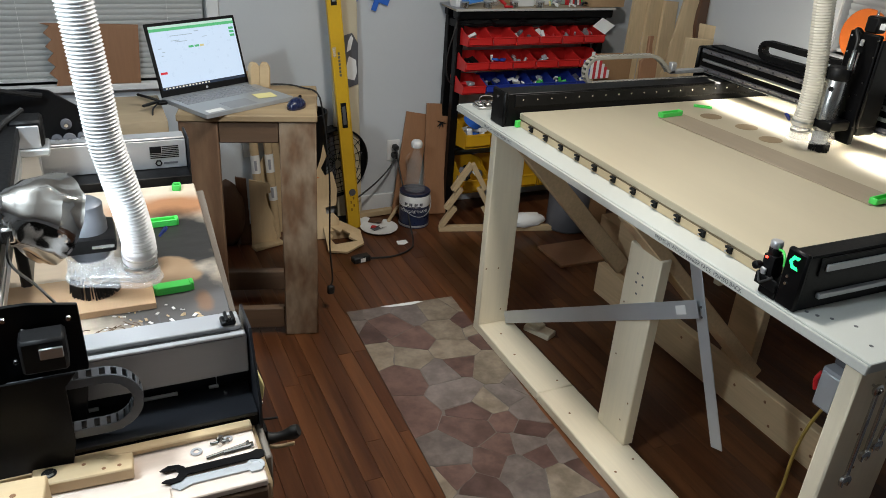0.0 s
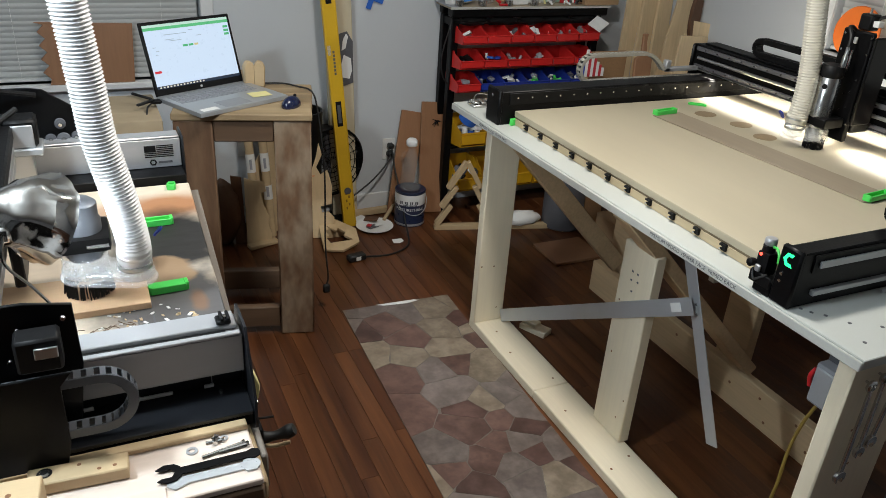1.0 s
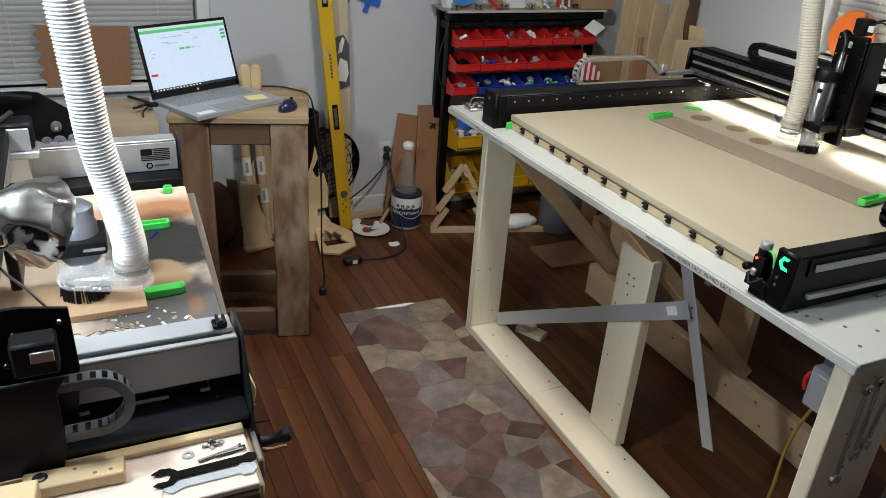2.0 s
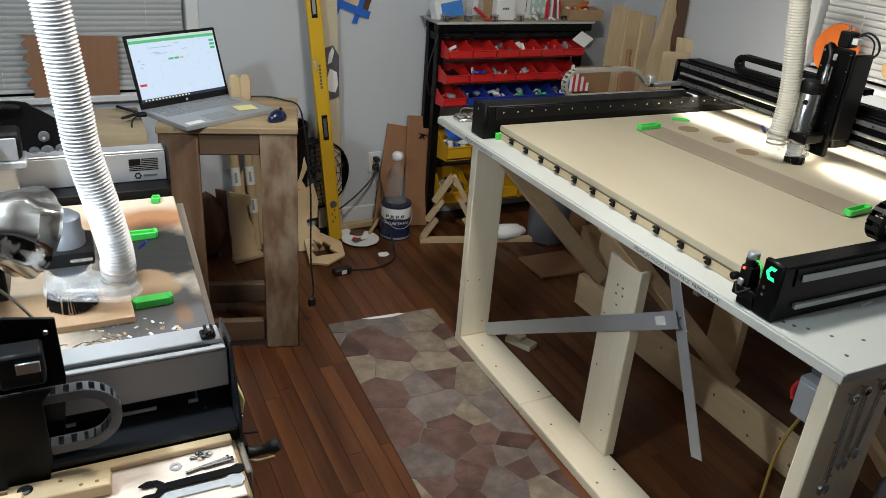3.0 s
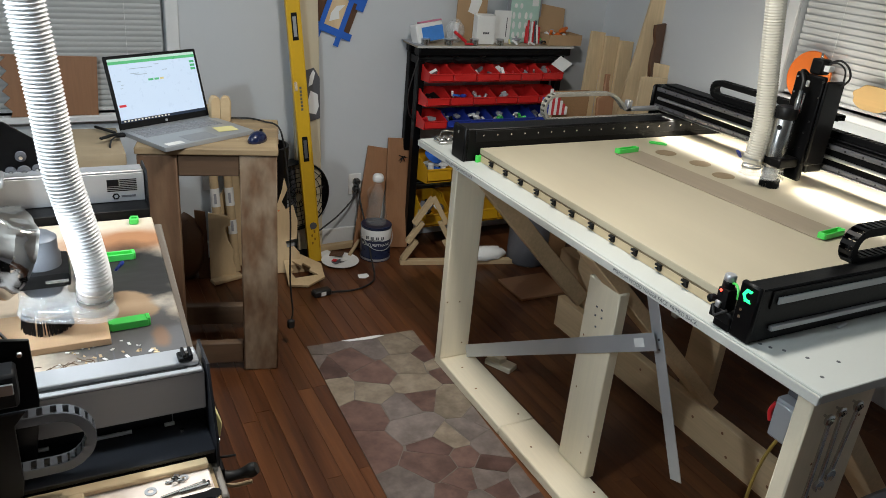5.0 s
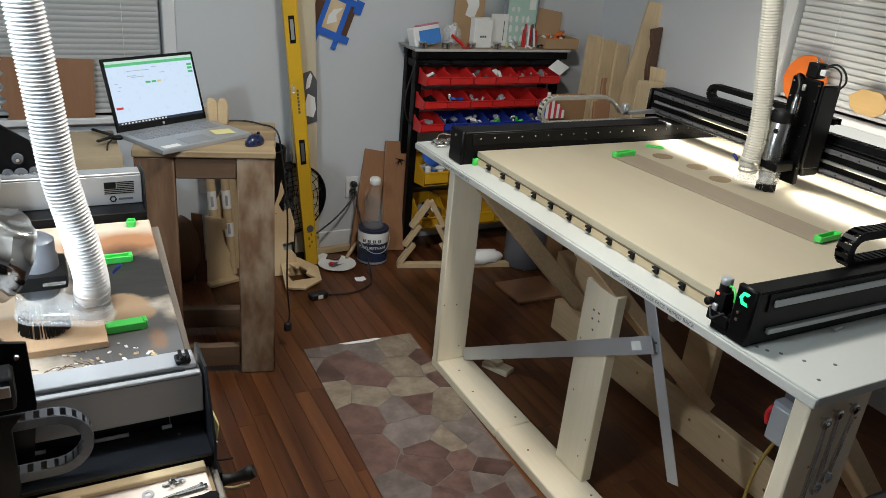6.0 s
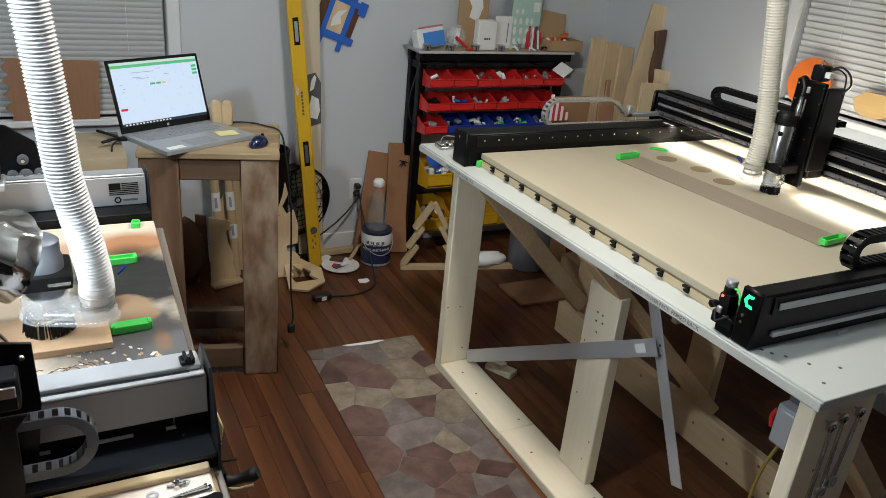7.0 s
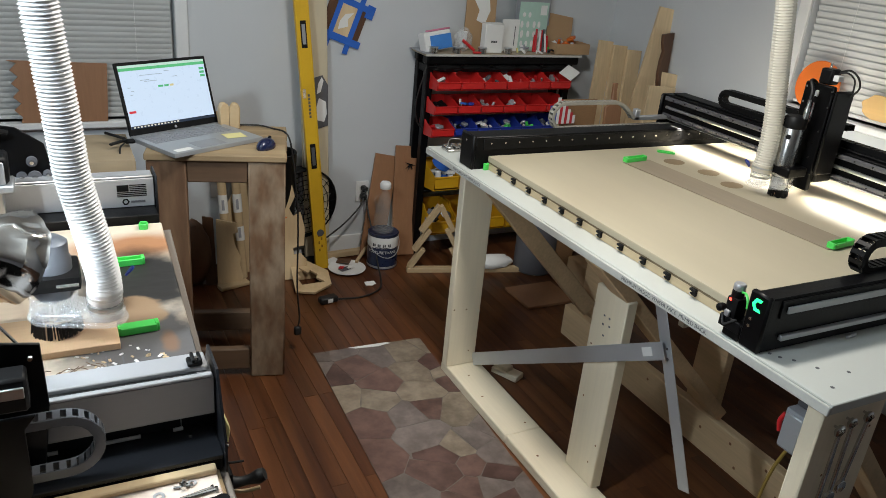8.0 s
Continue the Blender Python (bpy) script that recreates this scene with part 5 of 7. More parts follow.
def spanner(name, x0, y0, x1, y1, w, mat, label, z, jaw=True):
    d = Vector((x1 - x0, y1 - y0, 0))
    m = basis((x0, y0, z), d, (-d.y, d.x, 0))
    L = d.length
    c = []
    for a in range(35, 326, 15):
        c.append((0.012 + 0.0165 * math.cos(radians(a)), 0.0165 * math.sin(radians(a))))
    head = [(0.024, w / 2), (L - 0.014, w / 2), (L - 0.004, w * 0.75), (L + 0.004, w * 0.5), (L + 0.006, 0), (L + 0.004, -w * 0.5), (L - 0.004, -w * 0.75), (L - 0.014, -w / 2), (0.024, -w / 2)]
    jaw_p = [(0.024, w / 2 + 0.002), (0.016, 0.0165), (0.002, 0.0185), (-0.010, 0.012), (-0.004, 0.0085), (0.010, 0.009), (0.0155, 0.0), (0.010, -0.009), (-0.004, -0.0085), (-0.010, -0.012), (0.002, -0.0185), (0.016, -0.0165), (0.024, -w / 2 - 0.002)]
    s = thing(name, (x0, y0, z), label, "wrench")
    part("handle", prism(head, 0.0022, m), mat, s)
    if jaw:
        part("jaw", prism(jaw_p, 0.0022, m), mat, s)
    else:
        part("ring", lathe([(0.0145, 0), (0.0145, 0.0026), (0.009, 0.0026), (0.009, 0)], 6, m @ Matrix.Translation((L - 0.008, 0, 0.0)), close=False), mat, s)
        part("tip", prism([(-0.004, 0.006), (0.024, w / 2), (0.024, -w / 2), (0.006, -w), (-0.004, -0.006)], 0.0022, m), mat, s)
    return s


spanner("open_wrench", 0.020, 0.886, 0.150, 0.888, 0.0135, BLACK, "flat black open-ended wrench lying on the tray", 0.9158)
spanner("collet_wrench", 0.026, 0.869, 0.146, 0.869, 0.0145, TSQ, "flat silver ring wrench lying on the tray", 0.9130, False)
for x, y, r in ((0.064, 0.927, 0.0085), (0.112, 0.940, 0.0065)):
    solo("washer", lathe([(r, 0), (r, 0.0015), (r * 0.5, 0.0015), (r * 0.5, 0)], 20, Matrix.Translation((x, y, 0.9124)), close=False), SATIN, "small steel washer lying on the tray", "washer", "washers")
for p0, p1, r, hh in (((0.085, 0.936, 0.915), (0.108, 0.934, 0.915), 0.0022, "bolt"), ((0.098, 0.928, 0.916), (0.100, 0.938, 0.916), 0.004, "bolt"), ((0.075, 0.906, 0.915), (0.135, 0.918, 0.915), 0.0024, "bit"), ((0.10, 0.909, 0.915), (0.14, 0.912, 0.915), 0.003, "bit")):
    b_ = cyl(p0, p1, r, 8)
    sweep([p1, Vector(p1) + (Vector(p1) - Vector(p0)).normalized() * 0.004], r * 1.7, 6, b_)
    solo("cutter_bit" if hh == "bit" else "bolt", b_, STEEL, "small steel cutter bit on the tray" if hh == "bit" else "small steel bolt lying on the tray", hh)
pb = thing("pine_block", (-0.085, 0.92, 0.912), "short pine block with a sunk bolt on the tray", "wood block")
part("block", beam((-0.150, 0.925, 0.9225), (-0.022, 0.918, 0.9225), 0.036, 0.020, (0, 0, 1), 0.002), PINE_X, pb)
part("sunk_bolt", lathe([(0.010, 0), (0.010, 0.001), (0.007, 0.001), (0.005, 0.003)], 16, Matrix.Translation((-0.128, 0.926, 0.9325))), STEEL, pb)
for x, y in ((-0.085, 0.922), (-0.06, 0.905), (-0.04, 0.905)):
    part("knot", lathe([(0.003, 0), (0.002, 0.0006)], 8, Matrix.Translation((x, y + 0.008, 0.9325))), KNOT, pb)
p2_ = thing("pine_block", (-0.2, 0.87, 0.912), "pine board end with a knot on the tray", "wood block")
part("block", beam((-0.40, 0.885, 0.936), (-0.128, 0.868, 0.936), 0.055, 0.046, (0, 0, 1), 0.002), PINE_X, p2_)
part("knot", lathe([(0.004, 0), (0.003, 0.0006)], 8, Matrix.Translation((-0.165, 0.868, 0.959))), KNOT, p2_)

# things hung on the bench side
gp = thing("hanging_clamp", (0.2, 1.13, 0.80), "beige plastic clamp hanging on the bench side", "clamp")
part("jaw", prism([(0, 0), (0.022, 0.002), (0.026, 0.03), (0.018, 0.055), (0.0, 0.062), (0.0, 0.050), (0.012, 0.045), (0.015, 0.02), (0.0, 0.012)], 0.022, Matrix.Translation((0.1705, 1.100, 0.862)) @ pose(0, 0, 0, 90), 0.002), YELLOWP, gp)
hs = thing("hand_saw", (0.2, 1.0, 0.84), "hand saw with a black taped handle on the bench side", "saw")
part("handle", sweep(curve([(0.160, 0.99, 0.863), (0.185, 0.985, 0.857), (0.212, 0.98, 0.862), (0.228, 0.975, 0.870)]), [0.010 + 0.002 * math.sin(k * 0.4) for k in range(25)], 12), RUBBER, hs)
part("grip", sweep(curve([(0.168, 0.99, 0.842), (0.195, 0.985, 0.836), (0.222, 0.98, 0.840)]), 0.0035, 8), PINE_X, hs)
part("bracket", box(0.1705, 0.178, 0.97, 1.01, 0.83, 0.885, 0.002), BLACK, hs)
part("guard_wire", sweep(curve([(0.165, 1.01, 0.882), (0.18, 1.0, 0.886), (0.20, 0.995, 0.888)]), 0.002, 6), RUBBER, hs)
# ---- the rack of bins ----
RY = 3.50
rk = thing("bin_rack", (2.08, 3.5, 0), "black steel rack of coloured plastic bins", "rack")
for x in (1.680, 2.530):
    part("post", box(x, x + 0.04, RY, RY + 0.04, 0, 1.045, 0.003), BLACK, rk)
    part("post", box(x, x + 0.04, 3.61, 3.645, 0, 1.045, 0.003), BLACK, rk)
    part("side_bar", box(x + 0.005, x + 0.035, RY + 0.041, 3.609, 0.05, 0.09, 0.003), BLACK, rk)
    part("side_bar", box(x + 0.005, x + 0.035, RY + 0.041, 3.609, 1.0, 1.04, 0.003), BLACK, rk)
part("top_beam", box(1.672, 2.595, RY - 0.02, RY + 0.045, 1.046, 1.088, 0.006), BLACK, rk)
part("top_beam", box(1.672, 2.595, 3.60, 3.645, 1.046, 1.088, 0.006), BLACK, rk)
for z in (0.914, 0.792, 0.672):
    part("bin_rail", box(1.7205, 2.5295, RY + 0.012, RY + 0.020, z, z + 0.03, 0.001), GREY, rk)
for z in (0.36, 0.14):
    part("shelf", box(1.7205, 2.5295, RY + 0.0, 3.605, z, z + 0.012, 0.002), BLACK, rk)
part("shelf_board", box(1.655, 2.60, RY - 0.030, 3.65, 1.0885, 1.101, 0.003), SHELFTOP, rk, "wooden top board of the rack")
part("board_wrap", box(1.645, 1.70, RY - 0.034, 3.652, 1.1012, 1.1032, 0.001), GREY, rk)
part("board_edge", box(1.655, 2.60, RY - 0.0325, RY - 0.0302, 1.089, 1.1005, 0.0005), PRIMED_EDGE, rk, "pale bare board edge")


def bin_mesh(w, d, h, name, mat):
    """An open hopper bin with a low sloping front; the front faces -y, the origin is its lower front middle."""
    t = 0.003
    bm = bmesh.new()
    side = [(0, 0), (d, 0), (d, h), (d * 0.5, h), (d * 0.42, h * 0.86), (-0.012, h * 0.52), (-0.008, h * 0.40)]
    for s in (-1, 1):
        prism(side, t, basis((s * (w / 2 - t / 2) - t / 2, 0, 0), (0, 1, 0), (0, 0, 1)), 0.0006, bm)
    box(-w / 2 + t, w / 2 - t, 0, d, 0, t, 0, bm)
    box(-w / 2 + t, w / 2 - t, d - t, d, 0, h, 0, bm)
    box(-w / 2 + t, w / 2 - t, -0.012, -0.008, h * 0.1, h * 0.52, 0.001, bm, Matrix.Identity(4))
    box(-w / 2 - 0.001, w / 2 + 0.001, -0.016, -0.006, h * 0.46, h * 0.53, 0.002, bm)
    return mesh_of(bm, name, mat)


BINR, BINB = (bin_mesh(0.131, 0.145, 0.082, "storage_bin", m) for m in (RED, BLUE))
BINY = bin_mesh(0.145, 0.20, 0.145, "storage_bin", YELLOW)


def put_bin(me, x, y, z, label, tilt=-4):
    ob = new("storage_bin", me)
    ob.matrix_world = pose(x, y, z, tilt, 0, random.uniform(-1.2, 1.2))
    return tagged(ob, label, "bin", "rack bins")


rng = random.Random(4)
CLUT = [PAPER, GREY, DGREY, BLUE, CARD, REDP, GLASS, SATIN, YELLOWP, GREEN]


def clutter(x, y, z, w, d, h, n, mats, name="bin_contents", label="small hardware bags and parts in a bin"):
    """A loose heap of small parts."""
    t = thing(name, (x, y, z), label, "hardware")
    for k in range(n):
        s = rng.uniform(0.25, 0.5) * min(w, d)
        q = Matrix.Translation((x + rng.uniform(-1, 1) * (w / 2 - s / 2), y + rng.uniform(-1, 1) * (d / 2 - s / 2), z + s * 0.35 + rng.uniform(0, 1) * h * 0.5)) @ \
            Euler((rng.uniform(-0.8, 0.8), rng.uniform(-0.8, 0.8), rng.uniform(0, 3))).to_matrix().to_4x4()
        kind = rng.random()
        if kind < 0.45:
            bm = box(-s / 2, s / 2, -s * 0.35, s * 0.35, -s * 0.16, s * 0.16, s * 0.06, None, q, 2)
        elif kind < 0.75:
            bm = lathe([(s * 0.16, -s * 0.4), (s * 0.2, -s * 0.36), (s * 0.2, s * 0.36), (s * 0.12, s * 0.4)], 10, q)
        else:
            bm = bmesh.new()
            bmesh.ops.create_icosphere(bm, subdivisions=2, radius=s * 0.42)
            for v in bm.verts:
                v.co *= 1 + 0.35 * noise.noise(v.co * 60 + Vector((k, 0, 0)))
                v.co.z *= 0.55
            bm.transform(q)
        part("piece", bm, rng.choice(mats), t)
    return t


for r, (z, lab) in enumerate(((0.930, "red"), (0.808, "red"), (0.690, "blue"))):
    for k in range(6):
        x = 1.766 + k * 0.135 - 0.006 * r
        if r == 2 and k > 0:
            put_bin(BINB, x, RY - 0.092, z, "blue plastic bin of small parts on the rack")
        else:
            put_bin(BINR, x, RY - 0.092, z, "red plastic bin of small parts on the rack")
        if (r, k) not in ((0, 1), (1, 4), (1, 5)):
            mats = {(1, 0): [DGREY, BLACKP], (1, 1): [BLUE, TAPE, PAPER], (0, 0): [CARD, DGREY, PAPER], (0, 2): [PAPER, WHITE, DGREY], (0, 3): [REDP, GREY, PAPER], (2, 3): [GREEN, BLUE, GLASS],
                    (2, 4): [GREEN, GREEN, PAPER], (2, 1): [BLACKP, GREY, BLUE], (2, 2): [PAPER, REDP, SATIN]}.get((r, k), [PAPER, GREY, GLASS, REDP, SATIN])
            clutter(x, RY - 0.030, z + 0.008, 0.112, 0.10, 0.060, 5, mats)
bag = thing("dark_bags", (2.0, RY - 0.02, 1.0), "row of dark plastic bags hanging behind the top bins", "bag")
for k in range(5):
    bmx = bmesh.new()
    bmesh.ops.create_icosphere(bmx, subdivisions=3, radius=1)
    for v in bmx.verts:
        v.co = Vector((v.co.x * 0.10, v.co.y * 0.02, v.co.z * 0.020)) * (1 + 0.4 * noise.noise(v.co * 2.5 + Vector((k, 0, 0))))
    part("bag", bmx, BLACKP, bag, at=Matrix.Translation((1.80 + 0.16 * k, RY - 0.005, 1.026)))
solo("paper_card", box(-0.045, 0.045, -0.04, 0.04, 0, 0.0015, 0, None, Matrix.Translation((2.515, RY - 0.06, 1.012)) @ pose(0, 0, 0, 25, -25, 20)), PAPER, "white card lying over a red bin", "card")
for row, z in enumerate((0.372, 0.152)):
    for k in range(5):
        put_bin(BINY, 1.795 + 0.157 * k, RY - 0.105, z + (0.03 if row == 0 else 0.0), "large yellow plastic bin on the rack", -6 if row == 0 else 0)
clutter(1.80, RY - 0.04, 0.42, 0.17, 0.16, 0.18, 9, [PAPER, WHITE, CARD, GREY])
clutter(2.0, RY - 0.04, 0.42, 0.17, 0.16, 0.15, 8, [PAPER, CARD, PINE_X])
clutter(2.2, RY - 0.04, 0.42, 0.17, 0.16, 0.12, 8, [DGREY, GREY, PAPER])
clutter(1.80, RY - 0.04, 0.17, 0.17, 0.16, 0.12, 8, [DGREY, WHITE, BLACKP])
clutter(2.0, RY - 0.04, 0.17, 0.17, 0.16, 0.12, 8, [PAPER, CARD, YELLOWP])
bt = thing("blue_tape_roll", (1.72, RY - 0.10, 0.50), "rolls of blue masking tape in a yellow bin", "tape")
part("roll", lathe([(0.05, -0.02), (0.05, 0.02), (0.036, 0.02), (0.036, -0.02)], 24, Matrix.Translation((1.785, RY - 0.06, 0.545)) @ pose(0, 0, 0, 25, 20, 0), close=False), TAPE, bt)
part("roll", lathe([(0.04, -0.012), (0.04, 0.012), (0.028, 0.012), (0.028, -0.012)], 24, Matrix.Translation((1.80, RY - 0.04, 0.47)) @ pose(0, 0, 0, 10, 10, 0), close=False), TAPE, bt)

# on the rack's top
TZ2 = 1.1035
wp = thing("wipes_pack", (1.68, RY + 0.03, TZ2), "blue and white plastic tub tipped on the rack", "tub")
TM = Matrix.Translation((1.745, RY + 0.05, TZ2 + 0.048)) @ pose(0, 0, 0, -12, -8, 8)
part("tub", box(-0.085, 0.075, -0.035, 0.035, -0.045, 0.05, 0.018, None, TM, 3), WHITE, wp)
part("label", box(-0.055, 0.07, -0.0365, -0.035, -0.04, 0.030, 0, None, TM), material("label_blue", (0.05, 0.22, 0.62), 0.5), wp)
part("lid", box(-0.04, 0.078, -0.03, 0.03, 0.05, 0.058, 0.004, None, TM), material("pink_lid", (0.6, 0.2, 0.3), 0.5), wp)
for x in (1.705, 1.835, 1.982, 2.135):
    tn = thing("metal_tin", (x, RY - 0.01, TZ2), "small shiny metal tin on the rack", "tin", "small tins")
    part("tin_body", lathe([(0.020, 0), (0.022, 0.001), (0.022, 0.028), (0.020, 0.029)], 20, Matrix.Translation((x, RY - 0.012, TZ2))), STEEL, tn)
    part("tin_rim", lathe([(0.0232, 0.026), (0.0232, 0.031), (0.020, 0.031)], 20, Matrix.Translation((x, RY - 0.012, TZ2))), ALU, tn)
wb = thing("white_box", (2.02, RY + 0.04, TZ2), "plain white cardboard box on the rack", "box")
part("carton", box(2.000, 2.108, RY + 0.0, RY + 0.05, TZ2, TZ2 + 0.145, 0.003), PAPER, wb)
part("flap", box(2.003, 2.105, RY + 0.0, RY + 0.048, TZ2 + 0.146, TZ2 + 0.149, 0.001, None, None), PAPER, wb)
for k in range(3):
    part("print_bar", box(2.036 + 0.013 * k, 2.046 + 0.013 * k, RY - 0.001, RY - 0.0002, TZ2 + 0.052, TZ2 + 0.062, 0), DGREY, wb)
cs = thing("cardboard_sheet", (2.030, 3.62, TZ2), "torn brown cardboard sheet leaning on the wall", "cardboard")
poly = [(-0.10, 0), (0.09, 0), (0.085, 0.18), (0.092, 0.42), (-0.085, 0.44), (-0.092, 0.2)]
part("sheet", prism(poly, 0.004, Matrix.Translation((2.025, 3.60, TZ2)) @ pose(0, 0, 0, 86), 0), CARD, cs)
part("torn_patch", prism([(-0.03, 0.15), (0.02, 0.13), (0.05, 0.20), (0.04, 0.27), (-0.02, 0.29), (-0.045, 0.25), (-0.015, 0.20)], 0.0012, Matrix.Translation((2.025, 3.594, TZ2)) @ pose(0, 0, 0, 86), 0), PAPER, cs)
wf = thing("white_card", (2.180, RY + 0.08, TZ2), "white printed card leaning on the rack", "card")
part("card", box(2.130, 2.235, RY + 0.060, RY + 0.063, TZ2, TZ2 + 0.165, 0), PAPER, wf)
part("print_bar", box(2.208, 2.212, RY + 0.0588, RY + 0.0598, TZ2 + 0.03, TZ2 + 0.13, 0), DGREY, wf)
MINT = material("mint_card", (0.42, 0.60, 0.52), 0.6, grain=0.05)
mc2 = thing("stencil_pack", (2.320, RY + 0.11, TZ2), "pale green stencil pack leaning on the rack", "pack")
part("backing", box(2.235, 2.415, RY + 0.072, RY + 0.076, TZ2, TZ2 + 0.255, 0), MINT, mc2)
for k in range(14):
    part("stencil", lathe([(0.014, 0), (0.013, 0.002)], 7, basis((2.260 + 0.036 * (k % 4) + rng.uniform(-.006, .006), RY + 0.0715, TZ2 + 0.04 + 0.05 * (k // 4)), (1, 0.0, 0), (0, 0, 1)) @ Matrix.Diagonal((0.7, rng.uniform(0.9, 1.6), 1, 1))), PAPER, mc2)
part("price_tag", box(2.365, 2.405, RY + 0.106, RY + 0.0715, TZ2 + 0.19, TZ2 + 0.24, 0), PAPER, mc2)
gf = thing("glass_sheet_frame", (2.290, 3.6, TZ2), "grey framed panels leaning against the wall", "frame")
part("panel", box(2.100, 2.310, 3.632, 3.638, TZ2, TZ2 + 0.46, 0.002), TSQ, gf)
part("panel", box(2.240, 2.460, 3.620, 3.627, TZ2, TZ2 + 0.44, 0.002), GREY, gf)
for x in (2.120, 2.170, 2.400):
    part("dark_bar", box(x, x + 0.014, 3.617, 3.6195, TZ2 + 0.27, TZ2 + 0.43, 0), DGREY, gf)
part("white_label", box(2.260, 2.360, 3.617, 3.6195, TZ2 + 0.30, TZ2 + 0.36, 0), PAPER, gf)
bg = thing("parts_bag", (1.900, RY + 0.05, TZ2), "clear plastic bag with small tools on the rack", "bag")
bmx = bmesh.new()
bmesh.ops.create_icosphere(bmx, subdivisions=3, radius=1)
for v in bmx.verts:
    v.co = Vector((v.co.x * 0.05, v.co.y * 0.03, v.co.z * 0.06 + 0.055)) * (1 + 0.15 * noise.noise(v.co * 3))
bmx.transform(Matrix.Translation((1.900, RY + 0.05, TZ2)))
part("bag", bmx, GLASS, bg)
part("tool", sweep([(1.880, RY + 0.02, TZ2 + 0.06), (1.940, RY - 0.005, TZ2 + 0.012)], 0.008, 8), REDP, bg)
part("tube", cyl((1.900, RY + 0.05, TZ2 + 0.02), (1.905, RY + 0.05, TZ2 + 0.10), 0.014, 12), WHITE, bg)
solo("red_scraper", box(1.925, 1.985, RY - 0.03, RY - 0.012, TZ2, TZ2 + 0.010, 0.003), REDP, "small red plastic tool on the rack edge", "tool")
rb = thing("red_marker_bundle", (2.370, RY + 0.05, TZ2), "bundle of red and black markers on the rack", "markers")
for k in range(9):
    x, y = 2.335 + 0.010 * k, RY + 0.05 + rng.uniform(-0.012, 0.012)
    part("marker", cyl((x, y, TZ2), (x + rng.uniform(-.008, .008), y + 0.01, TZ2 + rng.uniform(0.085, 0.12)), 0.006, 8), (REDP, FLAGRED, DGREY, WHITE)[k % 4], rb)
clutter(2.240, RY + 0.0, TZ2, 0.16, 0.08, 0.04, 9, [PAPER, PAPER, GREY, YELLOWP], "paper_scraps", "crumpled white paper scraps on the rack")
clutter(2.370, RY - 0.012, TZ2, 0.13, 0.06, 0.03, 6, [DGREY, BLACKP, PAPER], "small_tools", "small black tools on the rack edge")
clutter(2.450, RY + 0.06, TZ2 + 0.004, 0.10, 0.06, 0.02, 3, [PAPER, GREEN], "small_packets", "small packets on the rack")
cb = thing("open_cardboard_box", (2.5, RY + 0.06, TZ2), "open brown cardboard box with orange packets", "box")
for a in ((2.440, 2.655, RY - 0.02, RY - 0.016, 0.004, 0.055), (2.440, 2.655, RY + 0.096, RY + 0.10, 0.004, 0.055), (2.440, 2.444, RY - 0.016, RY + 0.096, 0.004, 0.055), (2.651, 2.655, RY - 0.016, RY + 0.096, 0.004, 0.055), (2.440, 2.655, RY - 0.02, RY + 0.10, 0, 0.0038)):
    part("box_wall", box(a[0], a[1], a[2], a[3], TZ2 + a[4], TZ2 + a[5], 0), CARD, cb)
part("box_lid", box(0, 0.17, 0, 0.004, 0, 0.155, 0.001, None, Matrix.Translation((2.440, RY + 0.10, TZ2 + 0.050)) @ pose(0, 0, 0, -14, 8, 0)), CARD, cb)
clutter(2.540, RY + 0.055, TZ2 + 0.012, 0.17, 0.12, 0.10, 13, [ORANGE, PAPER, WHITE, ORANGE, GREY], "orange_packets", "orange and white packets heaped in a box")
solo("rack_cable", sweep(curve([(1.70, RY + 0.02, 1.08), (1.67, RY, 1.0), (1.635, RY, 0.86), (1.645, RY, 0.76), (1.69, RY + 0.01, 0.70)]), 0.004, 8), RUBBER, "black cable looped beside the rack", "cord")

# ---- on and against the back wall ----
tp = thing("taped_picture", (1.29, 3.655, 1.2), "small wooden plaque fixed with blue masking tape", "plaque")
PM = Matrix.Translation((1.292, 3.6575, 1.225)) @ pose(0, 0, 0, 90) @ pose(0, 0, 0, 0, 0, -20)
part("plaque", box(-0.060, 0.060, -0.085, 0.085, -0.002, 0.010, 0.002, None, PM), PLY, tp)
part("dark_strip", box(-0.105, -0.063, -0.09, 0.08, -0.002, 0.006, 0.001, None, PM), DARKWOOD, tp)
part("dark_strip", box(0.063, 0.10, -0.08, 0.085, -0.002, 0.006, 0.001, None, PM), DARKWOOD, tp)
part("carving", prism([(-0.02, -0.05), (0.025, -0.02), (0.01, 0.01), (0.03, 0.05), (-0.01, 0.03), (-0.025, -0.01)], 0.0008, PM @ Matrix.Translation((0, 0, 0.0102))), PAPER, tp)
for a in ((-0.115, 0.115, -0.105, -0.070), (-0.12, 0.12, 0.075, 0.105), (-0.065, -0.040, -0.15, 0.13), (0.040, 0.067, -0.15, 0.13), (-0.135, -0.09, -0.12, -0.06), (0.085, 0.128, 0.05, 0.115)):
    part("tape_strip", box(a[0], a[1], a[2], a[3], 0.0108, 0.0114 + 0.0004 * rng.random(), 0, None, PM), TAPE, tp)

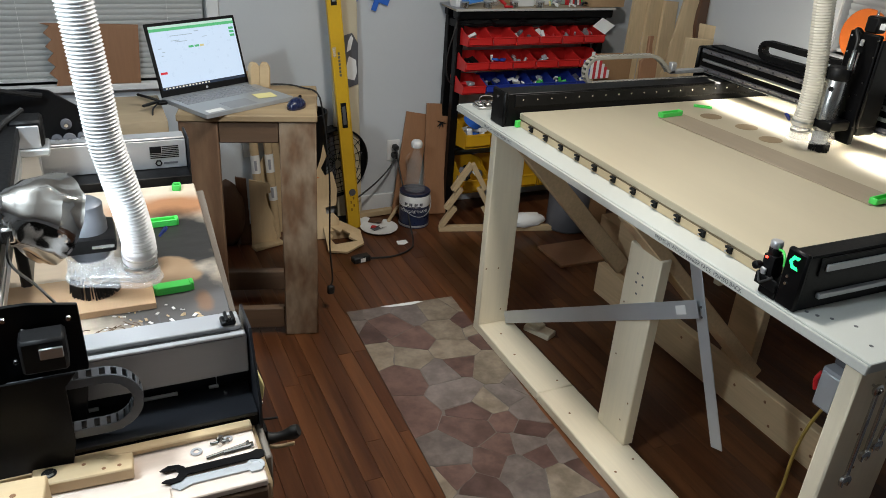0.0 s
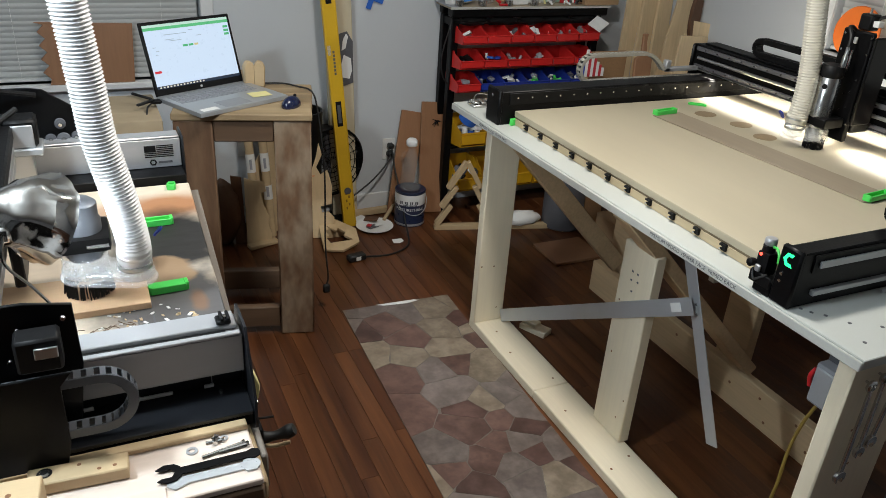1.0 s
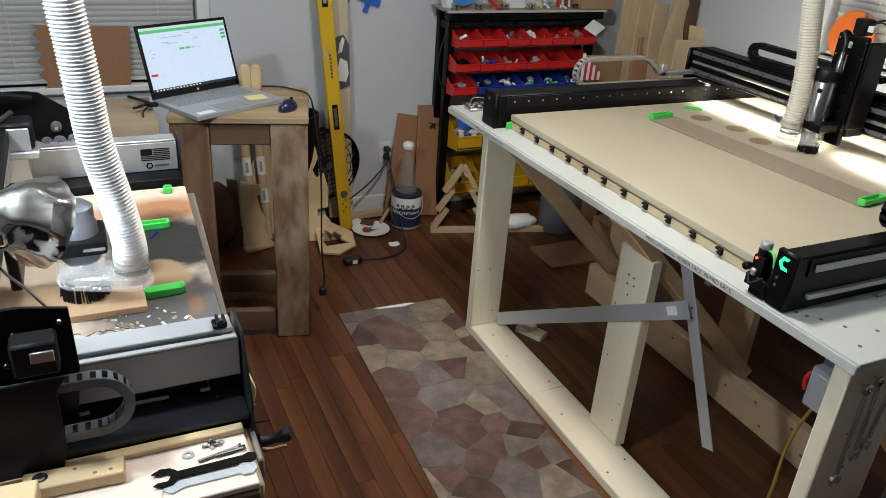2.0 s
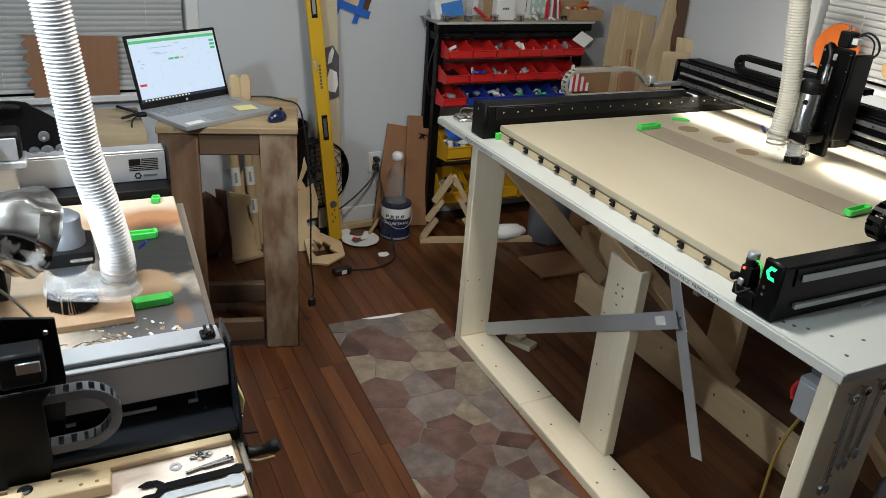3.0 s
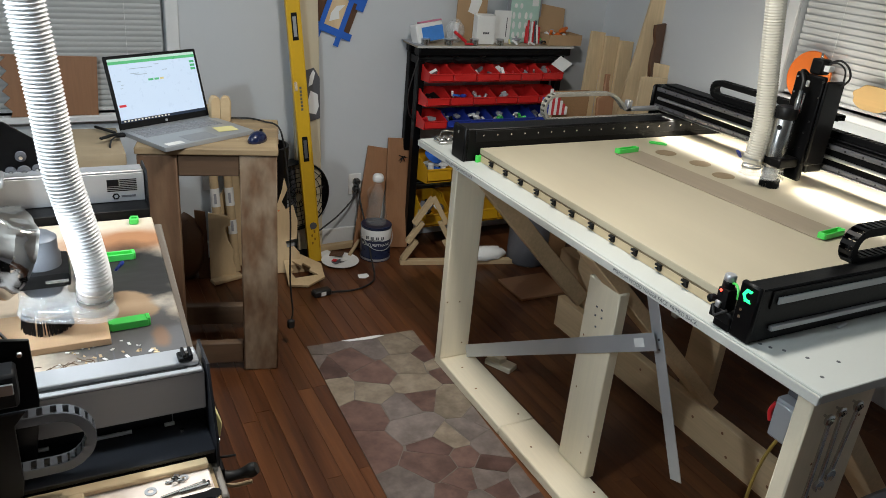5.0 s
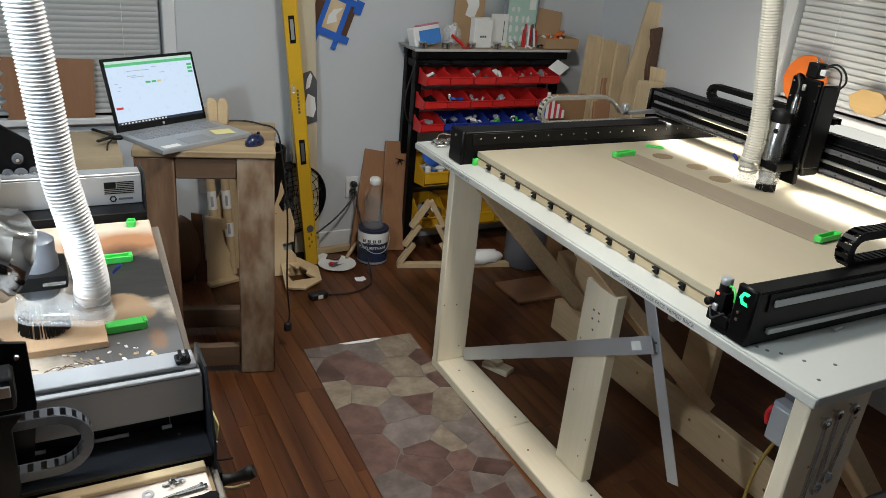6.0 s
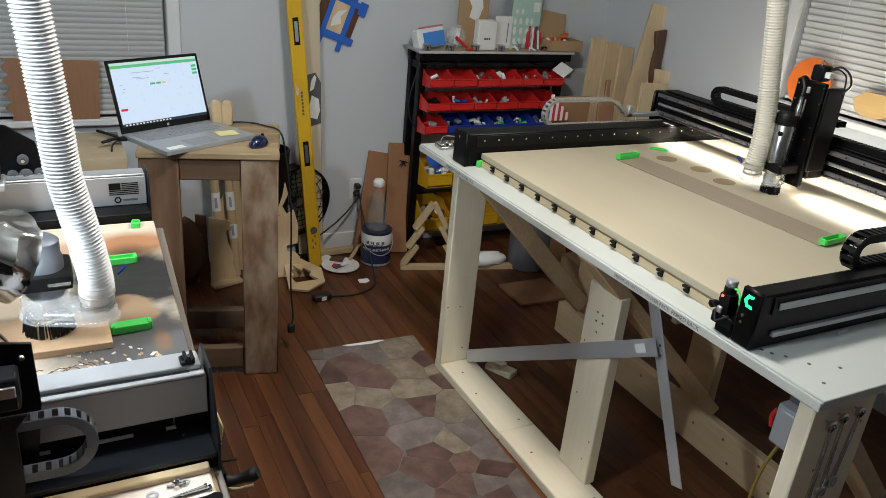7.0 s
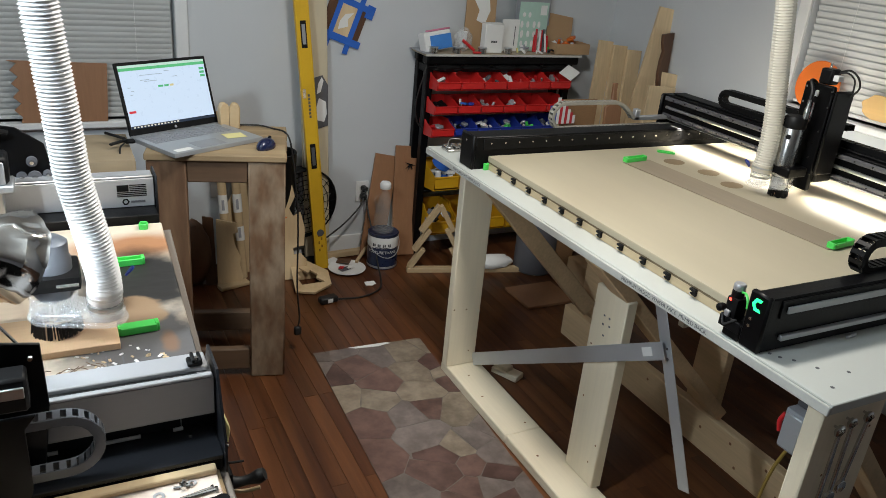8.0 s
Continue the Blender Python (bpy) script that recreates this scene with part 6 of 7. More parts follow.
PANEL = material("printed_board", (0.55, 0.48, 0.34), 0.6, grain=0.08, stretch=(1, 1, 0.08), stain=0.14, stain_scale=6)
pk = thing("leaning_board", (1.16, 3.55, 0), "pale pine board leaning against the wall", "board")
part("board", beam((1.158, 3.585, 0.008), (1.100, 3.640, 1.95), 0.135, 0.018, (0, 1, 0), 0.003), PANEL, pk)
part("dark_shape", prism([(-0.02, -0.20), (0.055, -0.18), (0.058, 0.02), (0.03, 0.07), (-0.01, 0.06), (-0.03, -0.05)], 0.001, Matrix.Translation((1.140, 3.597, 0.90)) @ pose(0, 0, 0, 88, -1.7)), DGREY, pk)
part("pale_shape", prism([(0.0, -0.02), (0.02, -0.01), (0.035, 0.045), (0.025, 0.06), (0.008, 0.03)], 0.0016, Matrix.Translation((1.140, 3.597, 0.90)) @ pose(0, 0, 0, 88, -1.7)), PAPER, pk)
part("pale_shape", prism([(0.0, -0.15), (0.035, -0.16), (0.05, -0.12), (0.045, -0.06), (0.01, -0.04), (-0.005, -0.09)], 0.0016, Matrix.Translation((1.140, 3.597, 0.90)) @ pose(0, 0, 0, 88, -1.7)), PAPER, pk)
lv = thing("spirit_level", (1.14, 3.46, 0), "long yellow spirit level standing against the wall", "level")
p0, p1 = Vector((1.143, 3.455, 0.0)), Vector((0.998, 3.585, 1.83))
dz = (p1 - p0).normalized()
LV = basis(p0, Vector((1, 0, 0)) - dz * dz.x, dz)
slot = lambda c, h: box(-0.014, 0.014, c - h, c + h, 0.0085, 0.0125, 0.0135, None, LV, 3)
part("level_bar", box(-0.031, 0.031, 0, 1.83, -0.010, 0.010, 0.002, None, LV), LEVEL, lv)
for s in (-1, 1):
    part("level_edge", box(s * 0.0305 - 0.003, s * 0.0305 + 0.003, 0, 1.83, -0.0125, 0.0125, 0.001, None, LV), LEVEL, lv)
for c in (0.60, 1.18, 1.70):
    q = part("grip_slot", slot(c, 0.062), BLACKP, lv)
    part("slot_opening", box(-0.008, 0.008, c - 0.045, c + 0.045, 0.0126, 0.0132, 0.0, None, LV), GREY if c > 1 else DGREY, q)
part("vial", lathe([(0.018, 0.010), (0.018, 0.0135), (0.012, 0.014)], 20, LV @ Matrix.Translation((0.004, 0.20, 0))), DGREY, lv)
part("vial_glass", box(-0.008, 0.008, 0.885, 0.93, 0.0105, 0.0130, 0.001, None, LV @ Matrix.Translation((-0.02, 0, 0))), GLASS, lv)
for k in range(7):
    part("maker_bar", box(-0.004, 0.006, 0.79 + 0.017 * k, 0.802 + 0.017 * k, 0.0104, 0.0110, 0, None, LV), DGREY, lv)
for k in range(6):
    part("print_bar", box(-0.010 + 0.014 * (k % 2), -0.002 + 0.014 * (k % 2), 0.10 + 0.02 * k, 0.114 + 0.02 * k, 0.0104, 0.0108, 0, None, LV), material("level_print", (0.25, 0.13, 0.01), 0.6) if k == 0 else bpy.data.materials["level_print"], lv)

fn = thing("floor_fan", (1.09, 3.53, 0), "black round floor fan standing behind boards", "fan")
FM = Matrix.Translation((1.075, 3.575, 0.325)) @ pose(0, 0, 0, 90, 0, 12)
part("drum", lathe([(0.18, -0.05), (0.185, -0.045), (0.185, 0.02), (0.18, 0.025), (0.175, 0.025), (0.175, -0.05)], 40, FM, close=False), BLACKP, fn)
bmx = bmesh.new()
for r in (0.03, 0.055, 0.08, 0.105, 0.13, 0.155):
    sweep([(r * math.cos(a), r * math.sin(a), 0.026) for a in [2 * math.pi * k / 32 for k in range(33)]], 0.002, 5, bmx)
for k in range(18):
    a = 2 * math.pi * k / 18
    sweep([(0.02 * math.cos(a), 0.02 * math.sin(a), 0.028), (0.178 * math.cos(a), 0.178 * math.sin(a), 0.026)], 0.0018, 5, bmx)
part("grille", bmx, BLACKP, fn, at=FM)
for k in range(4):
    part("blade", prism([(0.02, -0.015), (0.15, -0.05), (0.165, 0.03), (0.02, 0.02)], 0.003, FM @ Matrix.Rotation(math.pi / 2 * k, 4, "Z") @ pose(0, 0, -0.02, 22)), DGREY, fn)
part("stand", box(0.98, 1.16, 3.50, 3.63, 0, 0.02, 0.008), BLACKP, fn)
part("yoke", beam((1.075, 3.575, 0.02), (1.075, 3.575, 0.16), 0.06, 0.03), BLACKP, fn)

for nm, x, z in (("wall_outlet", 1.425, 0.335), ("wall_outlet", 0.665, 0.42)):
    ol = thing(nm, (x, 3.655, z), "white wall outlet with cover plate", "outlet")
    part("cover_plate", box(x - 0.036, x + 0.036, 3.654, 3.6595, z - 0.058, z + 0.058, 0.003), WHITE, ol)
    for dz_ in (-0.022, 0.022):
        part("socket", box(x - 0.016, x + 0.016, 3.651, 3.654, z + dz_ - 0.013, z + dz_ + 0.013, 0.003), PAPER, ol)
pc = thing("plugged_cords", (1.425, 3.63, 0.1), "black power cords plugged into the wall outlet", "cord")
part("plug", box(1.412, 1.442, 3.61, 3.6505, 0.345, 0.372, 0.006), RUBBER, pc)
part("plug", box(1.408, 1.440, 3.61, 3.6505, 0.298, 0.328, 0.006), RUBBER, pc)
part("cord", sweep(curve([(1.42, 3.61, 0.31), (1.38, 3.59, 0.26), (1.30, 3.56, 0.20), (1.22, 3.53, 0.16), (1.15, 3.52, 0.12)]), 0.0045, 8), RUBBER, pc)
part("cord", sweep(curve([(1.425, 3.61, 0.355), (1.428, 3.56, 0.25), (1.42, 3.44, 0.14), (1.40, 3.32, 0.05), (1.38, 3.22, 0.006), (1.33, 3.13, 0.006), (1.22, 3.08, 0.006), (1.09, 3.085, 0.012)]), 0.0045, 8), RUBBER, pc)
ad = thing("power_adapter", (1.06, 3.085, 0), "black power adapter with white label on the floor", "adapter")
part("brick", box(-0.045, 0.045, -0.022, 0.022, 0, 0.032, 0.006, None, Matrix.Translation((1.055, 3.085, 0)) @ pose(0, 0, 0, 0, 0, 10)), RUBBER, ad)
part("label", box(-0.012, 0.014, -0.0226, -0.021, 0.006, 0.026, 0, None, Matrix.Translation((1.055, 3.085, 0)) @ pose(0, 0, 0, 0, 0, 10)), PAPER, ad)

cn = thing("varnish_can", (1.465, 3.425, 0), "metal varnish can with white and blue label", "can")
CM = Matrix.Translation((1.465, 3.425, 0))
CANB = material("can_blue", (0.012, 0.02, 0.055), 0.3, grain=0.08, stain=0.1)
part("can_body", lathe([(0.078, 0), (0.081, 0.003), (0.080, 0.006), (0.080, 0.185), (0.082, 0.190), (0.078, 0.193), (0.066, 0.188)], 40, CM), CANB, cn)
part("label_band", lathe([(0.0806, 0.12), (0.0808, 0.121), (0.0808, 0.178), (0.0806, 0.179)], 40, CM, close=False), PAPER, cn)
part("silver_base", lathe([(0.0806, 0.006), (0.0812, 0.008), (0.0812, 0.016), (0.0806, 0.018)], 40, CM, close=False), SATIN, cn)
part("handle", sweep([(0.087 * math.cos(a), -0.087 * abs(math.sin(a)) * 0.97, 0.155 - 0.085 * abs(math.sin(a))) for a in [math.pi * k / 20 for k in range(21)]], 0.002, 6), SATIN, cn, at=CM)


def curved_text(text, size, r, z, a0, mat, parent):
    """Letters bent round the can."""
    d = bpy.data.curves.new("lettering", "FONT")
    d.body, d.size, d.extrude, d.align_x = text, size, 0.0002, "CENTER"
    tmp = new("tmp", d)
    me = bpy.data.meshes.new_from_object(tmp)
    bpy.data.objects.remove(tmp)
    bm = bmesh.new()
    bm.from_mesh(me)
    bmesh.ops.subdivide_edges(bm, edges=[e for e in bm.edges if e.calc_length() > 0.006], cuts=1)
    for v in bm.verts:
        a = a0 + v.co.x / r
        v.co = Vector((1.465 + (r + v.co.z) * math.cos(a), 3.425 + (r + v.co.z) * math.sin(a), z + v.co.y))
    return part("lettering", bm, mat, parent, soft=False)


A0 = math.atan2(-3.425, -1.465) 
curved_text("POLYURETHANE", 0.0215, 0.0814, 0.092, A0, PAPER, cn)
for k, (w, z, h) in enumerate(((0.10, 0.138, 0.014), (0.07, 0.1245, 0.006))):
    n = 12
    bm = bmesh.new()
    for j in range(n):
        if j % 3 == 2 and k == 0:
            continue
        a = A0 + (j / (n - 1) - 0.5) * w / 0.081
        box(-0.0006, 0.0006, -w / n * 0.42, w / n * 0.42, -h / 2 * (1 if j % 2 else 1.3), h / 2, 0, bm, Matrix.Translation((1.465 + 0.0812 * math.cos(a), 3.425 + 0.0812 * math.sin(a), z)) @ Matrix.Rotation(a, 4, "Z"))
    part("print_bar", bm, DGREY, cn, soft=False)
bo = thing("clear_bottle", (1.46, 3.425, 0.193), "clear plastic jug with white cap on the can", "bottle")
part("bottle", lathe([(0.050, 0.1935), (0.056, 0.198), (0.056, 0.24), (0.050, 0.285), (0.040, 0.345), (0.028, 0.385), (0.020, 0.40), (0.019, 0.425), (0.0165, 0.425), (0.0175, 0.40), (0.026, 0.385), (0.038, 0.345), (0.048, 0.285), (0.054, 0.24), (0.054, 0.20), (0.048, 0.196)], 32, Matrix.Translation((1.462, 3.425, 0))), BOTTLE, bo)
part("cap", lathe([(0.026, 0.426), (0.029, 0.43), (0.029, 0.452), (0.022, 0.462), (0.008, 0.466)], 24, Matrix.Translation((1.462, 3.425, 0))), WHITE, bo)
part("loop_handle", sweep(curve([(1.425, 3.42, 0.40), (1.405, 3.415, 0.38), (1.410, 3.415, 0.34), (1.42, 3.42, 0.30)]), 0.005, 8), BOTTLE, bo)
b1 = thing("brown_board", (1.47, 3.58, 0), "brown stained board leaning against the wall", "board")
part("board", beam((1.445, 3.535, 0.004), (1.555, 3.648, 0.535), 0.135, 0.012, (0, 1, 0), 0.002), BROWN, b1)
b2 = thing("brown_board", (1.64, 3.55, 0), "brown stained board with black splatter leaning upright", "board")
part("board", beam((1.615, 3.50, 0.004), (1.665, 3.630, 0.585), 0.140, 0.012, (0, 1, 0), 0.002), BROWN, b2)
bm = bmesh.new()
for k in range(11):
    a, L = rng.uniform(0, 6.28), rng.uniform(0.012, 0.038)
    sweep([(0, 0, 0), (L * math.cos(a), L * math.sin(a), 0)], [0.004, 0.0008], 5, bm)
part("splatter", bm, BLACKP, b2, at=Matrix.Translation((1.672, 3.594, 0.49)) @ pose(0, 0, 0, 77))

# zigzag tree frame of pine strips
tr = thing("wooden_tree_frame", (1.7, 3.25, 0), "tree-shaped frame of stepped pale wood strips", "ornament")
TMX = Matrix.Translation((1.556, 3.300, 0)) @ pose(0, 0, 0, 0, 0, -15)


def strip(x0, z0, x1, z1, w=0.026):
    d = Vector((x1 - x0, 0, z1 - z0))
    b_ = beam((x0, 0, z0), (x1, 0, z1), 0.035, w, (0, 0, 1) if abs(d.x) > abs(d.z) else (1, 0, 0), 0.001)
    return part("strip", b_, PINE_X, tr, at=TMX)


strip(0.0, 0.013, 0.64, 0.013)
strip(0.012, 0.028, 0.080, 0.135)
strip(0.032, 0.125, 0.105, 0.240)
strip(0.062, 0.230, 0.150, 0.372)
strip(0.155, 0.372, 0.232, 0.235)
strip(0.200, 0.240, 0.262, 0.128)
strip(0.232, 0.132, 0.290, 0.030)
bmx = bmesh.new()
bmesh.ops.create_icosphere(bmx, subdivisions=3, radius=1)
for v in bmx.verts:
    v.co = Vector((v.co.x * 0.11, v.co.y * 0.05, max(v.co.z, -0.4) * 0.045 + 0.018)) * (1 + 0.18 * noise.noise(v.co * 2.5))
bmx.transform(Matrix.Translation((2.02, 3.19, 0.0275)))
solo("white_cloth", bmx, PAPER, "crumpled white cloth lying on the wood strip", "cloth")

# cut plywood, plate and scraps on the floor
cp = thing("cut_plywood_square", (1.03, 3.29, 0), "square of plywood with a tree-shaped hole", "plywood")
HOLE = [(0.055, -0.03), (0.02, -0.005), (0.03, 0.01), (-0.01, 0.02), (0.0, 0.035), (-0.045, 0.05), (-0.04, 0.03), (-0.055, 0.025), (-0.045, 0.0), (-0.06, -0.01), (-0.045, -0.04), (0.0, -0.035)]
HOLE = sorted(HOLE, key=lambda q: math.atan2(q[1], q[0]))
CPM = Matrix.Translation((1.033, 3.288, 0.035)) @ pose(0, 0, 0, 14, 0, -8)
part("plywood", holed(0.180, 0.245, [(x * 1.15, y * 1.5) for x, y in HOLE], 0.012, None, CPM), PLY, cp)
part("prop_block", box(0.97, 1.10, 3.35, 3.40, 0, 0.05, 0.002), PINE_X, cp)
pl = thing("paper_plate", (1.262, 3.405, 0), "white paper plate with scraps on the floor", "plate")
part("plate", lathe([(0.0, 0.006), (0.065, 0.006), (0.075, 0.010), (0.098, 0.019), (0.098, 0.0205), (0.074, 0.012), (0.064, 0.008), (0.0, 0.008)], 32, Matrix.Translation((1.262, 3.405, -0.005))), PAPER, pl)
part("scrap", box(-0.03, 0.03, -0.015, 0.02, 0, 0.002, 0, None, Matrix.Translation((1.25, 3.40, 0.0072)) @ pose(0, 0, 0, 0, 0, 20)), DGREY, pl)
part("scrap", box(-0.012, 0.016, -0.012, 0.012, 0, 0.003, 0, None, Matrix.Translation((1.235, 3.415, 0.0095)) @ pose(0, 0, 0, 0, 0, 50)), REDP, pl)
part("scrap", box(-0.02, 0.02, -0.01, 0.01, 0, 0.002, 0, None, Matrix.Translation((1.285, 3.41, 0.0085)) @ pose(0, 0, 0, 0, 0, 15)), PAPER, pl)
solo("paper_scrap", prism([(-0.03, -0.012), (0.0, -0.022), (0.03, -0.01), (0.032, 0.02), (-0.022, 0.022)], 0.002, Matrix.Translation((1.318, 3.215, 0.001)) @ pose(0, 0, 0, 4, 3, 8)), PAPER, "torn white paper scrap on the floor", "paper")
for a, b_, w, h, m, nm, lab in (((1.17, 3.56, 0.02), (1.42, 3.575, 0.02), 0.035, 0.03, PINE_X, "wood_strip", "pale wood strip lying along the baseboard"),
                                ((1.33, 3.45, 0.015), (1.43, 3.55, 0.06), 0.018, 0.012, PINE_X, "wood_strip", "short pale stick leaning on a strip"),
                                ((1.18, 3.50, 0.008), (1.25, 3.53, 0.010), 0.05, 0.006, PAPER, "paper_scrap", "folded white paper scrap by the wall"),
                                ((1.24, 3.50, 0.012), (1.30, 3.46, 0.02), 0.05, 0.008, DARKWOOD, "bark_piece", "dark broken wood piece by the wall")):
    solo(nm, beam(a, b_, w, h, (0, 0, 1), 0.002), m, lab, nm.split("_")[1])

# wood leaning under and beside the bench
for x, y, xt, yt, h, lab in ((0.672, 3.46, 0.655, 3.62, 0.80, "wooden stick"), (0.740, 3.46, 0.722, 3.62, 0.80, "wooden stick")):
    sk = thing("labelled_stick", (x, y, 0), "round wooden stick with paper labels leaning upright", "stick", "labelled sticks")
    part("stick", sweep([(x, y, 0.0), (xt, yt, h)], 0.021, 14), PINE_X, sk)
    d = (Vector((xt, yt, h)) - Vector((x, y, 0))).normalized()
    for s0, s1 in ((0.19, 0.26), (0.33, 0.42)):
        q0, q1 = Vector((x, y, 0)) + d * s0, Vector((x, y, 0)) + d * s1
        lbq = part("paper_label", sweep([q0, q1], 0.0216, 14), PAPER, sk)
        part("print_bar", beam(q0 + d * 0.02 + Vector((-0.004, -0.0218, 0)), q0 + d * 0.07 + Vector((-0.004, -0.0218, 0)), 0.012, 0.001, (0, 1, 0), 0), GREY, lbq)
CUTS = wood("cut_board_wood", (0.62, 0.46, 0.27), "z", 0.6, 0.1, 0.14)
c1 = thing("cut_out_board", (0.65, 3.42, 0), "pale cut-out board with a wavy edge leaning upright", "board")
pts = [(0.0, 0.0), (0.115, 0.0), (0.12, 0.05), (0.105, 0.10), (0.11, 0.14), (0.085, 0.20), (0.075, 0.26), (0.10, 0.265), (0.095, 0.31), (0.0, 0.33)]
part("board", prism(pts, 0.018, Matrix.Translation((0.605, 3.41, 0.0)) @ pose(0, 0, 0, 83, 0, -10), 0.001), CUTS, c1)
part("backing_board", prism([(-0.05, 0), (0.0, 0), (-0.01, 0.33), (-0.06, 0.34)], 0.018, Matrix.Translation((0.605, 3.425, 0)) @ pose(0, 0, 0, 83, 0, -10), 0.001), DARKWOOD, c1)
c2 = thing("cut_out_board", (1.0, 3.3, 0), "pale cut-out board with curved holes leaning upright", "board")
pts = [(0.0, 0.0), (0.115, 0.0), (0.11, 0.10), (0.085, 0.13), (0.05, 0.125), (0.045, 0.16), (0.10, 0.17), (0.105, 0.26), (0.085, 0.34), (0.05, 0.32), (0.03, 0.36), (0.06, 0.42), (0.04, 0.50), (0.0, 0.48)]
part("board", prism(pts, 0.018, Matrix.Translation((0.925, 3.385, 0.0)) @ pose(0, 0, 0, 80, 0, -6), 0.001), CUTS, c2)
part("red_part", box(0.935, 0.955, 3.42, 3.44, 0.24, 0.32, 0.004), ORANGE, c2)
c3 = thing("dark_basket", (0.93, 3.55, 0), "dark woven bin standing behind boards", "basket")
part("basket", lathe([(0.09, 0), (0.10, 0.01), (0.115, 0.62), (0.105, 0.62), (0.09, 0.02)], 24, Matrix.Translation((0.905, 3.53, 0))), BLACKP, c3)
solo("wood_strip", beam((0.60, 3.345, 0.010), (0.745, 3.385, 0.012), 0.05, 0.018, (0, 0, 1)), PINE_X, "pale wood strip lying on the floor", "strip")
c4 = thing("curved_board", (0.74, 3.5, 0), "brown curved wooden panel leaning on the wall", "panel")
part("panel", prism([(-0.09, 0), (0.12, 0), (0.12, 0.48), (0.03, 0.47), (-0.05, 0.36), (-0.09, 0.2)], 0.018, Matrix.Translation((0.74, 3.52, 0)) @ pose(0, 0, 0, 80), 0.001), PINE_X, c4)
c5 = thing("dark_bag", (0.60, 3.35, 0), "dark brown bag standing in the corner shadow", "bag")
bmx = bmesh.new()
bmesh.ops.create_icosphere(bmx, subdivisions=3, radius=1)
for v in bmx.verts:
    v.co = Vector((v.co.x * 0.09, v.co.y * 0.08, max(v.co.z, -0.9) * 0.17 + 0.153)) * (1 + 0.08 * noise.noise(v.co * 3))
part("bag", bmx, DARKWOOD, c5, at=Matrix.Translation((0.50, 3.46, 0)))

# planks and carved pieces in the far corner
PLANK = wood("pale_panel_wood", (0.60, 0.46, 0.28), "z", 0.6, 0.2, 0.2)
w1 = thing("wide_panel", (2.7, 3.3, 0), "wide pale glued pine panel leaning in the corner", "panel")
for k in range(3):
    part("panel_board", beam((2.60 + 0.098 * k, 3.30 - 0.025 * k, 0.0), (2.712 + 0.082 * k, 3.42 - 0.025 * k, 1.190 - 0.02 * k), 0.090, 0.02, (0, 1, 0), 0.001), PLANK, w1)
w2 = thing("tall_plank", (2.84, 3.14, 0), "tall pale plank leaning on the wall", "plank")
part("plank", beam((2.70, 3.22, 0.0), (2.905, 3.20, 1.395), 0.095, 0.022, (0.3, 1, 0), 0.002), PLANK, w2)
part("plank", beam((2.76, 3.10, 0.0), (2.90, 3.08, 1.08), 0.15, 0.02, (0.3, 1, 0), 0.002), PLANK, w2)
w3 = thing("carved_paddle", (2.86, 3.0, 0), "dark brown carved wooden paddle leaning on the wall", "paddle")
PDM = Matrix.Translation((2.852, 3.075, 0.62)) @ pose(0, 0, 0, 90, 0, 18) @ pose(0, 0, 0, -4, 0, -2)
part("paddle", prism([(-0.018, 0), (0.018, 0), (0.020, 0.36), (0.042, 0.44), (0.046, 0.54), (0.052, 0.665), (0.0, 0.66), (-0.052, 0.655), (-0.048, 0.61), (-0.030, 0.57), (-0.046, 0.52), (-0.052, 0.45), (-0.040, 0.39), (-0.020, 0.36)], 0.018, PDM, 0.003), DARKWOOD, w3)
part("stick", beam((2.80, 3.03, 0.0), (2.845, 3.06, 0.62), 0.03, 0.02, (1, 0, 0)), DARKWOOD, w3)
w6 = thing("offcut_board", (2.74, 2.95, 0), "short pale board leaning in the corner", "board")
part("board", beam((2.72, 2.96, 0.0), (2.765, 2.98, 1.035), 0.155, 0.018, (0.15, 1, 0), 0.002), PLANK, w6)
w4 = thing("small_paddle", (2.45, 3.05, 0), "brown wooden cutting board with a handle", "cutting board")
part("cutting_board", prism([(-0.05, 0.0), (0.05, 0.0), (0.055, 0.18), (0.02, 0.20), (0.012, 0.26), (0.018, 0.30), (-0.010, 0.30), (-0.014, 0.20), (-0.05, 0.18)], 0.018, Matrix.Translation((2.535, 3.05, 0.735)) @ pose(0, 0, 0, 84, 0, 0), 0.003), BROWN, w4)
part("support_stick", box(2.505, 2.565, 3.05, 3.08, 0, 0.735, 0.003), BROWN, w4)
fg = thing("flag_cloth", (2.18, 3.05, 0.9), "red and white striped cloth with a blue corner", "flag")
for k in range(7):
    part("stripe", box(2.19 + 0.016 * k, 2.206 + 0.016 * k, 3.05, 3.056, 0.84, 0.97 - 0.015 * k, 0), FLAGRED if k % 2 else PAPER, fg)
part("canton", box(2.15, 2.189, 3.05, 3.056, 0.84, 0.93, 0), BLUE, fg)
part("stick", box(2.20, 2.22, 3.057, 3.07, 0, 0.90, 0.002), PINE_X, fg)
w5 = thing("cork_panel", (2.32, 3.1, 0), "mottled brown cork panel standing upright", "panel")
part("panel", box(2.26, 2.47, 3.10, 3.12, 0, 0.945, 0.003), material("cork", (0.30, 0.17, 0.08), 0.85, grain=0.4, scale=160, stain=0.15), w5)

